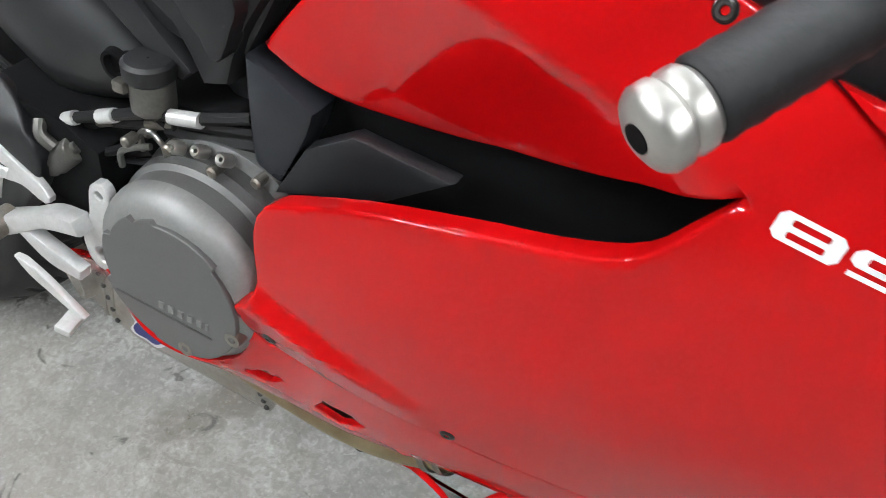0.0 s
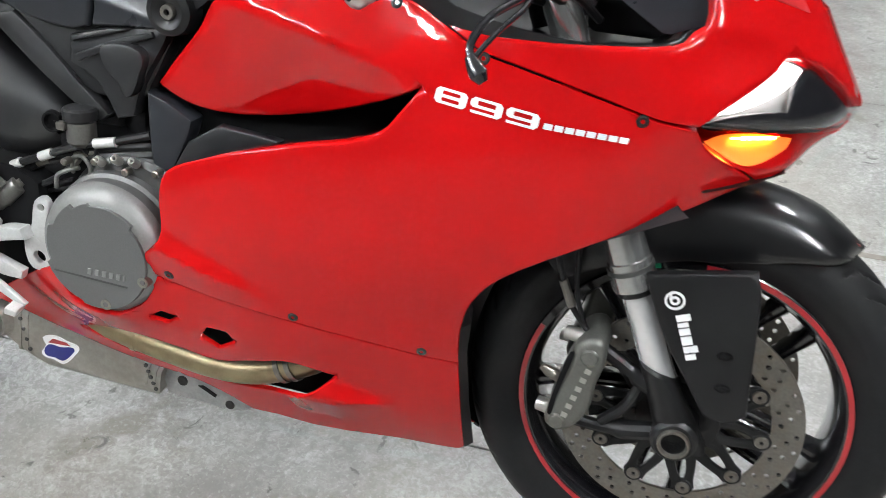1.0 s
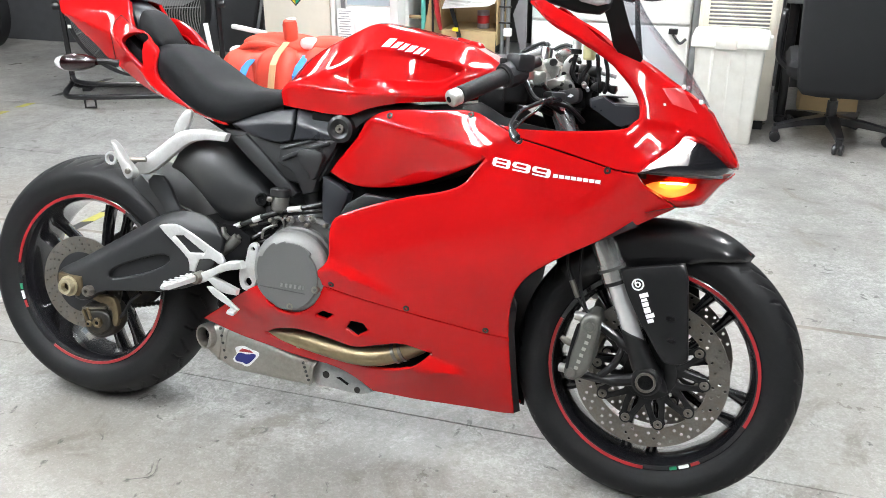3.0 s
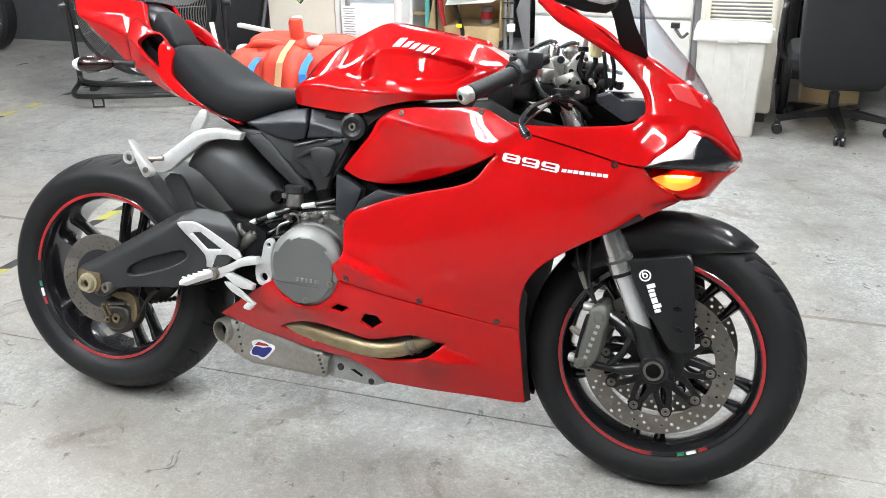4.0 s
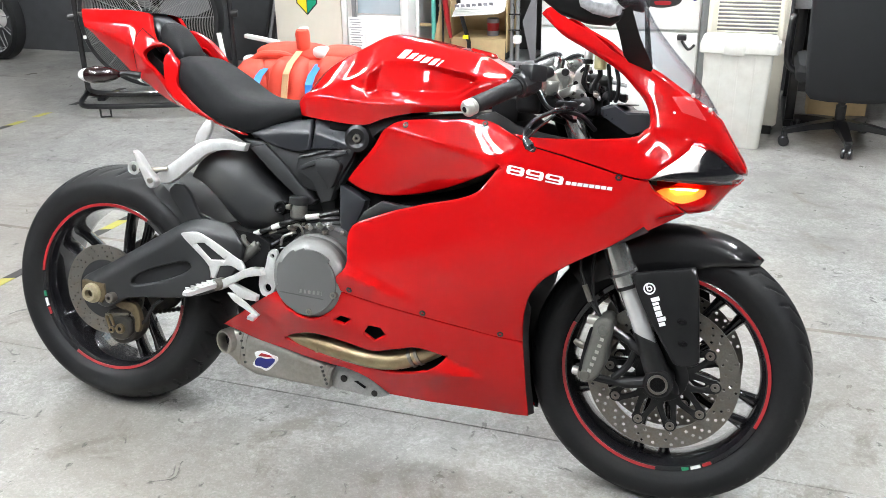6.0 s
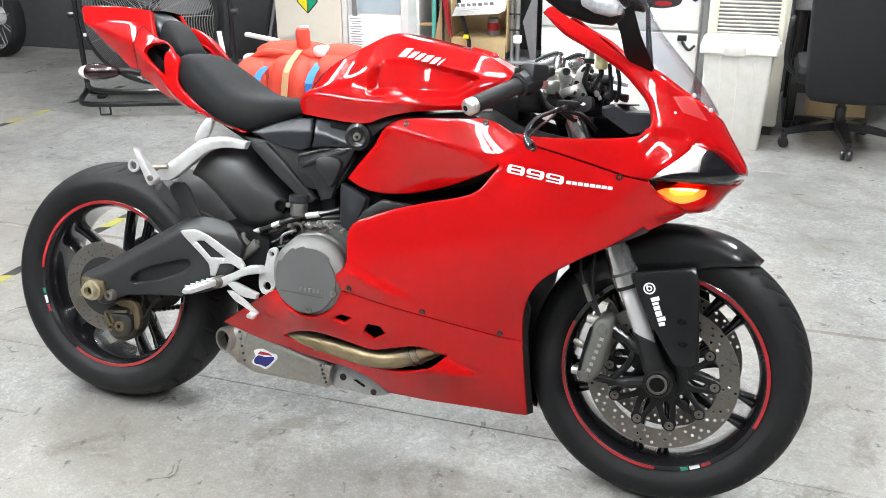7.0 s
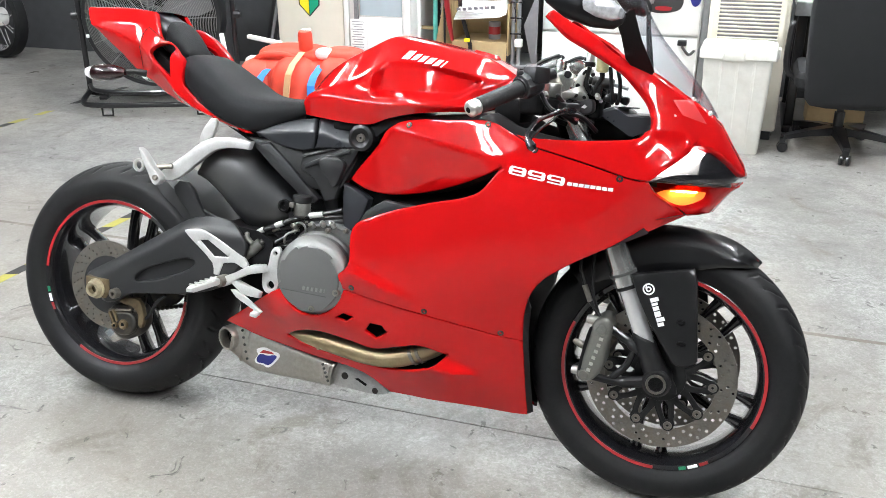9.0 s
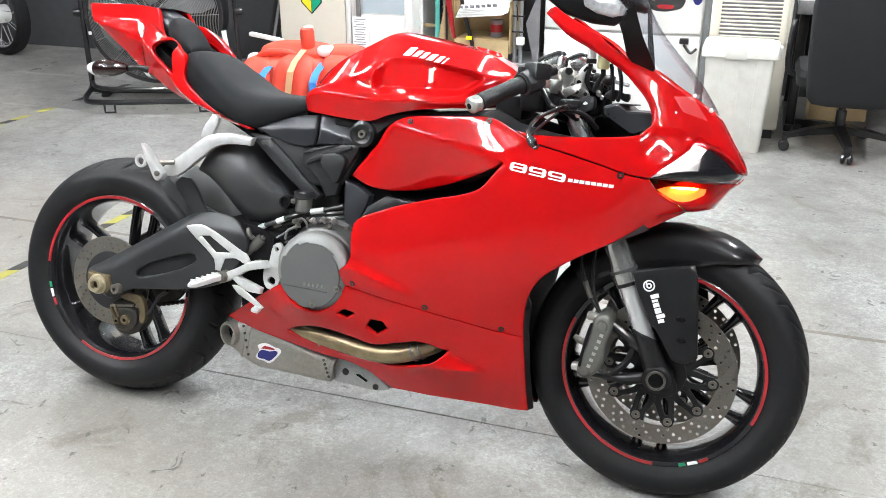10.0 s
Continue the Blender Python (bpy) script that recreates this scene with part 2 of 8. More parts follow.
def lerp(x, table):
    """Straight interpolation in a table of (x, value)."""
    if x <= table[0][0]:
        return table[0][1]
    for (a, va), (b, vb) in zip(table, table[1:]):
        if x <= b:
            return va + (vb - va) * (x - a) / (b - a)
    return table[-1][1]


def eased(x, table):
    """Smooth interpolation in a table of (x, value)."""
    xs, vs = [t[0] for t in table], [t[1] for t in table]
    if x <= xs[0]:
        return vs[0]
    if x >= xs[-1]:
        return vs[-1]
    i = max(k for k in range(len(xs)) if xs[k] <= x)
    i = min(i, len(xs) - 2)
    h = xs[i + 1] - xs[i]
    t = (x - xs[i]) / h
    def slope(k):
        if k == 0:
            return (vs[1] - vs[0]) / (xs[1] - xs[0])
        if k == len(xs) - 1:
            return (vs[-1] - vs[-2]) / (xs[-1] - xs[-2])
        return (vs[k + 1] - vs[k - 1]) / (xs[k + 1] - xs[k - 1])
    return (2 * t**3 - 3 * t**2 + 1) * vs[i] + (t**3 - 2 * t**2 + t) * h * slope(i) + (3 * t**2 - 2 * t**3) * vs[i + 1] + (t**3 - t**2) * h * slope(i + 1)


def inside(p, poly):
    x, y = p
    r = False
    for (ax, ay), (bx, by) in zip(poly, poly[1:] + poly[:1]):
        if (ay > y) != (by > y) and x < (bx - ax) * (y - ay) / (by - ay) + ax:
            r = not r
    return r


def edge_distance(pts, polys):
    """Distance of each point to the nearest edge of some closed lines."""
    pts = np.asarray(pts, float)
    best = np.full(len(pts), 1e9)
    for poly in polys:
        a = np.asarray(poly, float)
        b = np.roll(a, -1, axis=0)
        d = b - a
        ll = (d * d).sum(1) + 1e-12
        t = np.clip(((pts[:, None] - a) * d).sum(2) / ll, 0, 1)
        q = a + t[..., None] * d
        best = np.minimum(best, np.sqrt(((pts[:, None] - q) ** 2).sum(2)).min(1))
    return best


def sheet(outline, surface, holes=(), res=0.016, fillet=0.006, thick=0.003, chart=None, flange=0.0, soft=None):
    """A body panel: the part of a surface within an outline (x, z), with openings, rounded edges and thickness."""
    from mathutils.geometry import delaunay_2d_cdt
    chart = chart or (lambda x, z: (x, z))
    lines = [[chart(*p) for p in outline]] + [[chart(*p) for p in h] for h in holes]
    pts, edges = [], []
    for line in lines:
        k = len(pts)
        pts += [Vector(p) for p in line]
        edges += [(k + i, k + (i + 1) % len(line)) for i in range(len(line))]
    def within(p):
        return inside(p, lines[0]) and not any(inside(p, h) for h in lines[1:])
    extra = []
    for line in lines:
        for i in range(len(line)):
            a, b, c = Vector(line[i - 1]), Vector(line[i]), Vector(line[(i + 1) % len(line)])
            d = c - a
            nrm = Vector((-d.y, d.x)).normalized() if d.length > 1e-9 else Vector((0, 1))
            for f in (0.2, 0.55, 1.05):
                for s in (1, -1):
                    extra.append((tuple(b + nrm * s * f * fillet), f * fillet * 0.85))
    xs, zs = [p[0] for p in lines[0]], [p[1] for p in lines[0]]
    z = min(zs) + res * 0.5
    row = 0
    while z < max(zs):
        x = min(xs) + res * (0.5 if row % 2 else 0.0)
        while x < max(xs):
            extra.append(((x, z), fillet * 1.25 + res * 0.35))
            x += res
        z += res * 0.87
        row += 1
    dist = edge_distance([e[0] for e in extra], lines)
    pts += [Vector(e[0]) for e, d in zip(extra, dist) if d >= e[1] and within(e[0])]
    v2, _, faces, *_ = delaunay_2d_cdt(pts, edges, [], 0, 1e-7)
    faces = [f for f in faces if within(((v2[f[0]].x + v2[f[1]].x + v2[f[2]].x) / 3, (v2[f[0]].y + v2[f[1]].y + v2[f[2]].y) / 3))]
    d = edge_distance([tuple(v) for v in v2], lines)
    bm = bmesh.new()
    vs = [bm.verts.new(surface(v.x, v.y)) for v in v2]
    for f in faces:
        try:
            bm.faces.new([vs[i] for i in f])
        except ValueError:
            pass
    for v in [v for v in bm.verts if not v.link_faces]:
        bm.verts.remove(v)
    bm.normal_update()
    bm.verts.index_update()
    # outward is away from the middle plane
    if sum(f.normal.y * f.calc_area() for f in bm.faces) > 0:
        bmesh.ops.reverse_faces(bm, faces=bm.faces)
        bm.normal_update()
    depth = {v: dd for v, dd in zip(vs, d) if v.is_valid}
    normals = {v: v.normal.copy() for v in bm.verts}
    border = [e for e in bm.edges if e.is_boundary]
    inner = {}
    for v in list(normals):
        f = fillet * (soft(v.co.x, v.co.z) if soft else 1.0)
        dd = min(depth[v], f)
        v.co -= normals[v] * (f - math.sqrt(max(0, f**2 - (f - dd) ** 2)))
    top = list(bm.faces)
    for v in list(normals):
        inner[v] = bm.verts.new(v.co - normals[v] * (thick + (flange if depth[v] < 1e-6 else 0)))
    for f in top:
        bm.faces.new([inner[v] for v in reversed(f.verts)])
    for e in border:
        f = e.link_faces[0]
        a, b = e.verts
        bm.faces.new([b, a, inner[a], inner[b]])
    return bm_geo(bm)


def mirror_y(geo):
    return [Vector((v[0], -v[1], v[2])) for v in geo[0]], [list(reversed(f)) for f in geo[1]]


# ---- motorcycle: frame of reference ----
LEAN_STAND = 12.924                       # leans to its left on the side stand
WHEELBASE, R_REAR, R_FRONT = 1.426, 0.318, 0.304
RAKE = radians(24)
bike = thing("motorcycle", "red and black faired sport motorcycle leaning on its side stand", "motorcycle", pose(0, 0, 0.002, -LEAN_STAND))
# the bars are turned slightly to the right, about the raked steering axis
STEER = Matrix.Translation((1.4254, 0.0027, 0.3007)) @ Matrix.Rotation(-0.0295, 4, Vector((-math.sin(RAKE), 0, math.cos(RAKE)))) @ Matrix.Translation((-WHEELBASE, 0, -R_FRONT))
FORKS = STEER @ Matrix.Translation((0.0110, 0, 0.0075))
GUARD = STEER @ Matrix.Translation((0.0070, 0, 0.0060))
REAR_AXLE = Matrix.Translation((0, 0, R_REAR))
FRONT_AXLE = STEER @ Matrix.Translation((WHEELBASE, 0, R_FRONT))


def ring_plate(r0, r1, y0, y1, holes, seg=96):
    """A flat ring about the y axis with drilled holes (angle, radius, size)."""
    from mathutils.geometry import delaunay_2d_cdt
    lines = [[(r1 * math.cos(2 * math.pi * i / seg), r1 * math.sin(2 * math.pi * i / seg)) for i in range(seg)],
             [(r0 * math.cos(2 * math.pi * i / seg), r0 * math.sin(2 * math.pi * i / seg)) for i in range(seg)]]
    for a, r, s in holes:
        c = (r * math.cos(a), r * math.sin(a))
        lines.append([(c[0] + s * math.cos(2 * math.pi * i / 8), c[1] + s * math.sin(2 * math.pi * i / 8)) for i in range(8)])
    pts, edges = [], []
    for line in lines:
        k = len(pts)
        pts += [Vector(p) for p in line]
        edges += [(k + i, k + (i + 1) % len(line)) for i in range(len(line))]
    v2, _, faces, *_ = delaunay_2d_cdt(pts, edges, [], 0, 1e-7)
    keep = []
    for f in faces:
        c = (sum(v2[i].x for i in f) / 3, sum(v2[i].y for i in f) / 3)
        r = math.hypot(*c)
        if r0 * 0.999 < r < r1 and not any((c[0] - q * math.cos(a))**2 + (c[1] - q * math.sin(a))**2 < (s * 0.9)**2 for a, q, s in holes):
            keep.append(f)
    n = len(v2)
    V = [Vector((v.x, y0, v.y)) for v in v2] + [Vector((v.x, y1, v.y)) for v in v2]
    F = [list(f) for f in keep] + [[i + n for i in reversed(f)] for f in keep]
    count = {}
    for f in keep:
        for i in range(3):
            e = (f[i], f[(i + 1) % 3])
            count[tuple(sorted(e))] = count.get(tuple(sorted(e)), []) + [e]
    for e in count.values():
        if len(e) == 1:
            a, b = e[0]
            F.append([b, a, a + n, b + n])
    return V, F


def ring_bar(a0, a1, r0, r1, y0, y1, k=5):
    """A piece of a flat ring, as a solid."""
    rings = []
    for i in range(k + 1):
        a = a0 + (a1 - a0) * i / k
        c, s = math.cos(a), math.sin(a)
        rings.append([(r0 * c, y0, r0 * s), (r1 * c, y0, r1 * s), (r1 * c, y1, r1 * s), (r0 * c, y1, r0 * s)])
    return loft(rings)


def spoke(a0, a1, r0, r1, w0, w1, d0, d1):
    """One cast spoke from the hub at angle a0 to the rim at angle a1, ribbed on its face."""
    rings = []
    for i in range(6):
        t = i / 5
        r = r0 + (r1 - r0) * t
        a = a0 + (a1 - a0) * t
        w = w0 + (w1 - w0) * t + 0.006 * (2 * t - 1) ** 4
        d = d0 + (d1 - d0) * t
        c = Vector((r * math.cos(a), 0, r * math.sin(a)))
        n = Vector((-math.sin(a), 0, math.cos(a)))
        rings.append([c + n * w * s + Vector((0, d * y, 0)) for s, y in ((-1, -0.7), (-0.6, -1), (-0.25, -0.8), (0.25, -0.8), (0.6, -1), (1, -0.7), (1, 0.7), (0.6, 1), (-0.6, 1), (-1, 0.7))])
    return loft(rings)


def grooved_tyre(profile, half, first, count=21, seg=672):
    """A tyre turned from its profile, with slanting tread grooves pressed into both shoulders."""
    line = np.array(smooth_profile(profile, 5))
    r, y = line[:, 0], line[:, 1]
    ang = np.arange(seg) * 2 * math.pi / seg
    depth = np.zeros((seg, len(line)))
    for side in (-1, 1):
        t = np.clip((side * y / half - 0.10) / 0.72, 0, 1)
        on = (side * y / half > 0.10) & (side * y / half < 0.82) & (r > 0.262)
        step = 2 * math.pi / count
        for shift, t0, t1, lean in ((0.0, 0.0, 0.62, 0.30), (0.5 * step, 0.30, 0.98, 0.22), (0.28 * step, 0.55, 1.0, 0.10)):
            centre = first + shift + (0.0 if side < 0 else step / 3) + lean * t ** 1.3
            gap = (ang[:, None] - centre[None, :] + step / 2) % step - step / 2
            run = np.clip(np.minimum(t - t0, t1 - t) / 0.10, 0, 1) * on
            depth = np.maximum(depth, 0.0045 * run * np.clip(1.4 - np.abs(gap * r) / 0.0032, 0, 1))
    rr = r[None, :] - depth
    n = len(line)
    V = np.stack([rr * np.cos(ang)[:, None], np.broadcast_to(y, rr.shape), rr * np.sin(ang)[:, None]], -1).reshape(-1, 3)
    F = [[i * n + j, i * n + j + 1, ((i + 1) % seg) * n + j + 1, ((i + 1) % seg) * n + j] for i in range(seg) for j in range(n - 1)]
    return [tuple(v) for v in V.tolist()], F


def wheel(name, axle, half, stripe_r, tyre_profile, spin, mark, label):
    """A ten-spoke cast wheel with tyre, flange tape and hub."""
    root = new(name)
    root.parent = bike
    root["label"] = label
    V = tyre_profile
    full = [(r, -y) for r, y in reversed(V)] + [(r, y) for r, y in V[1:]]
    part("tyre", grooved_tyre(full, half + 0.016, spin), RUBBER, root, "black road tyre with slanting tread grooves", m=axle, smooth=50)
    h = half
    rim = [(0.226, -h), (0.2235, -h - 0.002), (0.214, -h - 0.001), (0.211, -h + 0.004), (0.2055, -h + 0.012), (0.2015, -h * 0.55), (0.200, 0),
           (0.2015, h * 0.55), (0.2055, h - 0.012), (0.211, h - 0.004), (0.214, h + 0.001), (0.2235, h + 0.002), (0.226, h), (0.218, h - 0.012), (0.2095, 0), (0.218, -h + 0.012)]
    part("rim", lathe(rim, 128, closed=True), GLOSSB, root, "gloss black cast rim", m=axle)
    part("hub", lathe([(0.018, -0.05), (0.032, -0.05), (0.036, -0.04), (0.042, -0.02), (0.042, 0.02), (0.036, 0.04), (0.032, 0.05), (0.018, 0.05)], 32, closed=True), GLOSSB, root, m=axle)
    for i in range(5):
        a = spin + 2 * math.pi * i / 5
        for s in (-1, 1):
            part("spoke", spoke(a + s * 0.30, a + s * 0.134, 0.036, 0.204, 0.0085, 0.0068, 0.017, min(0.020, h * 0.40)), GLOSSB, root, m=axle)
    tape = [(k * math.pi + a0, k * math.pi + a1, mt) for k in (0, 1) for a0, a1, mt in ((-0.14, -0.07, GREEN), (-0.05, 0.05, WHITE), (0.07, 0.16, STRIPE), (0.73, 2.74, STRIPE))]
    for a0, a1, mt in tape:
        for s in (-1, 1):
            y = s * (h + 0.0035)
            part("rim_tape", ring_bar(mark + a0, mark + a1, stripe_r - 0.0035, stripe_r + 0.0035, y - s * 0.0025, y, 24), mt, root, m=axle)
    return root


def smooth_profile(p, k=3):
    return [(v.x, v.y) for v in curve3([(a, b, 0) for a, b in p], k)]


REAR_TYRE = [(0.318, 0.0), (0.3155, 0.025), (0.308, 0.05), (0.296, 0.072), (0.280, 0.087), (0.262, 0.090), (0.242, 0.086), (0.228, 0.077), (0.221, 0.072)]
FRONT_TYRE = [(0.307, 0.0), (0.3048, 0.018), (0.2995, 0.036), (0.290, 0.051), (0.273, 0.0605), (0.254, 0.0615), (0.238, 0.056), (0.228, 0.051), (0.221, 0.048)]
rear_wheel = wheel("rear_wheel", REAR_AXLE, 0.074, 0.2192, REAR_TYRE, 1.344, 3.45, "black cast rear wheel with red rim tape")
front_wheel = wheel("front_wheel", FRONT_AXLE, 0.051, 0.2205, FRONT_TYRE, -0.375, 5.138, "black cast front wheel with red rim tape")


def brake_disc(parent, axle, y, r0, r1, arms, spin, hub_r=0.03):
    """A drilled floating disc: steel ring, black spider, bobbins."""
    holes = []
    n = 30 if arms else 24
    for i in range(n):
        a = 2 * math.pi * i / n
        for k, f in enumerate((0.24, 0.54, 0.80)):
            holes.append((a + (k - 1) * 0.075 + 0.05 * (i % 2), r0 + (r1 - r0) * (f + 0.05 * (i % 2) - 0.02), 0.0036 if arms else 0.0028))
    ring = part("brake_disc", ring_plate(r0, r1, y - 0.0023, y + 0.0023, holes), STEEL, parent, "drilled steel brake disc with brown wear", m=axle, smooth=20)
    if arms:
        for i in range(arms):
            a = spin + 2 * math.pi * i / arms
            for sd in (-1, 1):
                part("disc_carrier_arm", spoke(a + sd * 0.27, a + sd * 0.03, hub_r, r0 - 0.006, 0.0070, 0.0060, 0.0032, 0.0030), MATT, parent, m=axle @ Matrix.Translation((0, y, 0)))
            c = Vector(((r0 - 0.0085) * math.cos(a), y, (r0 - 0.0085) * math.sin(a)))
            part("disc_eye", moved(lathe([(0.006, -0.0034), (0.0125, -0.0034), (0.0135, -0.002), (0.0135, 0.002), (0.0125, 0.0034), (0.006, 0.0034)], 18, closed=True), Matrix.Translation(c)), MATT, parent, m=axle)
            part("disc_bobbin", moved(lathe([(0.0032, -0.0055), (0.0085, -0.0055), (0.0098, -0.0035), (0.0098, 0.0035), (0.0085, 0.0055), (0.0032, 0.0055)], 16, closed=True), Matrix.Translation(c)), STEEL, parent, "steel disc bobbin", m=axle)
            part("disc_tab", ring_bar(a - 0.10, a + 0.10, r0 - 0.006, r0 + 0.001, y - 0.0021, y + 0.0021, 4), STEEL, parent, m=axle)
        part("disc_carrier", lathe([(0.026, y - 0.004), (0.056, y - 0.004), (0.058, y), (0.056, y + 0.004), (0.026, y + 0.004)], 32, closed=True), MATT, parent, m=axle)


brake_disc(front_wheel, FRONT_AXLE, -0.0693, 0.1215, 0.1633, 10, -0.063, 0.054)
brake_disc(front_wheel, FRONT_AXLE, 0.0703, 0.1215, 0.1633, 10, 0.1, 0.054)
brake_disc(rear_wheel, REAR_AXLE, -0.098, 0.078, 0.118, 0, 0.0)
part("disc_hub", lathe([(0.03, -0.094), (0.082, -0.095), (0.084, -0.099), (0.05, -0.102), (0.03, -0.102)], 40, closed=True), BLACK, rear_wheel, m=REAR_AXLE)


# ---- motorcycle: fairing skin ----
# half-width of the fairing, by length (columns) and height (rows)
BODY_X = (0.40, 0.60, 0.75, 0.90, 1.05, 1.20, 1.35)
BODY_Z = (0.12, 0.20, 0.30, 0.40, 0.50, 0.60, 0.70, 0.78, 0.84, 0.95, 1.08)
BODY_W = (
    (0.030, 0.040, 0.050, 0.045, 0.030, 0.020, 0.020),
    (0.060, 0.090, 0.100, 0.095, 0.080, 0.060, 0.050),
    (0.110, 0.150, 0.155, 0.145, 0.120, 0.100, 0.090),
    (0.140, 0.178, 0.182, 0.177, 0.155, 0.135, 0.125),
    (0.150, 0.185, 0.195, 0.198, 0.190, 0.175, 0.165),
    (0.150, 0.175, 0.193, 0.205, 0.205, 0.195, 0.180),
    (0.130, 0.150, 0.175, 0.200, 0.207, 0.205, 0.190),
    (0.110, 0.120, 0.145, 0.168, 0.190, 0.200, 0.190),
    (0.090, 0.100, 0.125, 0.150, 0.168, 0.185, 0.185),
    (0.090, 0.100, 0.110, 0.130, 0.150, 0.165, 0.165),
    (0.080, 0.090, 0.100, 0.110, 0.125, 0.130, 0.130),
)
NOSE = ((0.60, 1.46), (0.669, 1.494), (0.718, 1.529), (0.739, 1.556), (0.774, 1.540), (0.808, 1.518), (0.865, 1.482), (0.934, 1.433), (0.99, 1.380), (1.047, 1.332), (1.12, 1.29))


SOFT = ((-0.036, 0.1), (-0.018, 0.2), (0.0, 0.4), (0.018, 0.2), (0.036, 0.1))


@functools.lru_cache(None)
def body_columns(x):
    return [(zz, sum(w * eased(x + d, list(zip(BODY_X, row))) for d, w in SOFT)) for zz, row in zip(BODY_Z, BODY_W)]


def body_width(x, z):
    cols = body_columns(round(x, 4))
    return sum(w * eased(z + d, cols) for d, w in SOFT)


@functools.lru_cache(None)
def nose_start(z):
    return sum(w * eased(z + d * 0.5, NOSE) for d, w in SOFT) - 0.235


def nose_chart(x, z):
    """Unrolls the nose: length along the skin instead of x."""
    a, r = nose_start(z), 0.235
    return (x, z) if x <= a else (a + r * math.asin(min(1, (x - a) / r)), z)


def body_skin(u, z):
    a, r = nose_start(z), 0.235
    if u <= a:
        return Vector((u, -body_width(u, z), z))
    t = min((u - a) / r, math.pi / 2)
    return Vector((a + r * math.sin(t), -body_width(a + r * math.sin(t), z) * math.cos(t) ** 0.9 if t < math.pi / 2 - 1e-6 else 0.0, z))


def intake_mid(x):
    return lerp(x, [(0.66, 0.622), (0.72, 0.625), (0.80, 0.626), (0.91, 0.652), (0.98, 0.674), (1.02, 0.695), (1.062, 0.738), (1.08, 0.76)])


def folded(d, r):
    """A ramp that begins at d = 0 with a soft bend of radius r."""
    return 0.0 if d < -r else (d if d > r else (d + r) ** 2 / (4 * r))


def fairing_skin(u, z):
    p = body_skin(u, z)
    d = z - 0.4665 + 0.35 * (u - 0.735)
    p.y -= (0.013 - folded(d, 0.003) * 0.9 if d > 0 else 0.013 + d * 0.22) * max(0.0, min(1.0, (0.90 - u) / 0.12)) if -0.059 < d < 0.0145 else 0.0
    if u < 1.08 and z > intake_mid(u) - 0.002:
        g = max(0.0, min(1.0, (1.07 - u) / 0.07))
        g = g * g * (3 - 2 * g)
        ridge = lerp(u, [(0.70, 0.800), (0.80, 0.790), (0.904, 0.772), (1.04, 0.746)])
        low = -body_width(u, max(z, ridge)) + lerp(u, [(0.68, 0.03), (0.79, 0.22), (0.90, 0.36)]) * folded(ridge - z, 0.005)
        p.y = p.y * (1 - g) + low * g
        # the lobe at the rear turns away to face back and up
        p.y += 0.55 * folded(-0.746 * (u - 0.702) + 0.666 * (z - 0.684) - 0.002, 0.006)
    return p


def belly_skin(u, z):
    p = body_skin(u, z)
    p.y += 0.0006 - 0.032 * math.exp(-(((u - 0.600) / 0.085) ** 2) - (((z - 0.365) / 0.05) ** 2))
    # a fold that runs out in a point ahead of the exhaust slot
    if 0.84 < u < 1.041 and z < 0.30:
        upper, lower = 0.243 + 0.41 * (1.041 - u), 0.243 + 0.05 * (1.041 - u)
        rise = max(0.0, min(1.0, (upper - z) / (upper - lower)))
        p.y -= min(0.026, 0.30 * (1.041 - u)) * rise * min(1.0, (u - 0.84) / 0.06) * max(0.3, min(1.0, 1 - (lower - z) / 0.08))
    p.y -= 0.006 * math.exp(-(((z - 0.335 + 0.35 * (u - 0.50)) / 0.012) ** 2)) * max(0.0, 1 - abs(u - 0.52) / 0.06)
    return p


side_outline = smooth_line([(0.683, 0.667, 1), (0.710, 0.704), (0.753, 0.755), (0.767, 0.781), (0.797, 0.805), (0.837, 0.816), (0.933, 0.823), (1.021, 0.827), (1.072, 0.807), (1.126, 0.780, 1),
                            (1.194, 0.766), (1.264, 0.749), (1.322, 0.734), (1.365, 0.728, 1), (1.380, 0.707), (1.425, 0.678), (1.442, 0.663, 1),
                            (1.416, 0.650), (1.375, 0.627), (1.322, 0.599), (1.268, 0.570), (1.212, 0.536), (1.165, 0.499), (1.139, 0.460), (1.126, 0.410), (1.123, 0.348, 1),
                            (1.072, 0.353), (1.004, 0.366), (0.899, 0.386), (0.810, 0.402), (0.734, 0.416), (0.703, 0.423, 1), (0.696, 0.435), (0.699, 0.456), (0.716, 0.470), (0.722, 0.493),
                            (0.722, 0.550), (0.734, 0.577), (0.776, 0.598), (0.830, 0.619), (0.910, 0.643), (0.980, 0.661), (1.019, 0.679), (1.041, 0.707), (1.061, 0.736, 1),
                            (1.011, 0.706), (0.942, 0.676), (0.871, 0.653), (0.801, 0.640), (0.753, 0.640), (0.718, 0.648), (0.695, 0.660)], 0.011)


def side_soft(x, z):
    """Rounded at the intake, crisp at the seams."""
    seam = lerp(x, [(0.70, 0.423), (0.90, 0.386), (1.12, 0.350)])
    top = lerp(x, [(1.06, 0.82), (1.126, 0.780), (1.365, 0.728)])
    return 0.3 if z < seam + 0.012 or (x > 1.12 and z > top - 0.014) else 1.0


side_panel = sheet(side_outline, fairing_skin, res=0.009, fillet=0.004, flange=0.012, chart=nose_chart, soft=side_soft)
part("side_fairing", side_panel, RED, bike, "glossy red side fairing with an air intake")
part("side_fairing", mirror_y(side_panel), RED, bike, "glossy red side fairing with an air intake")

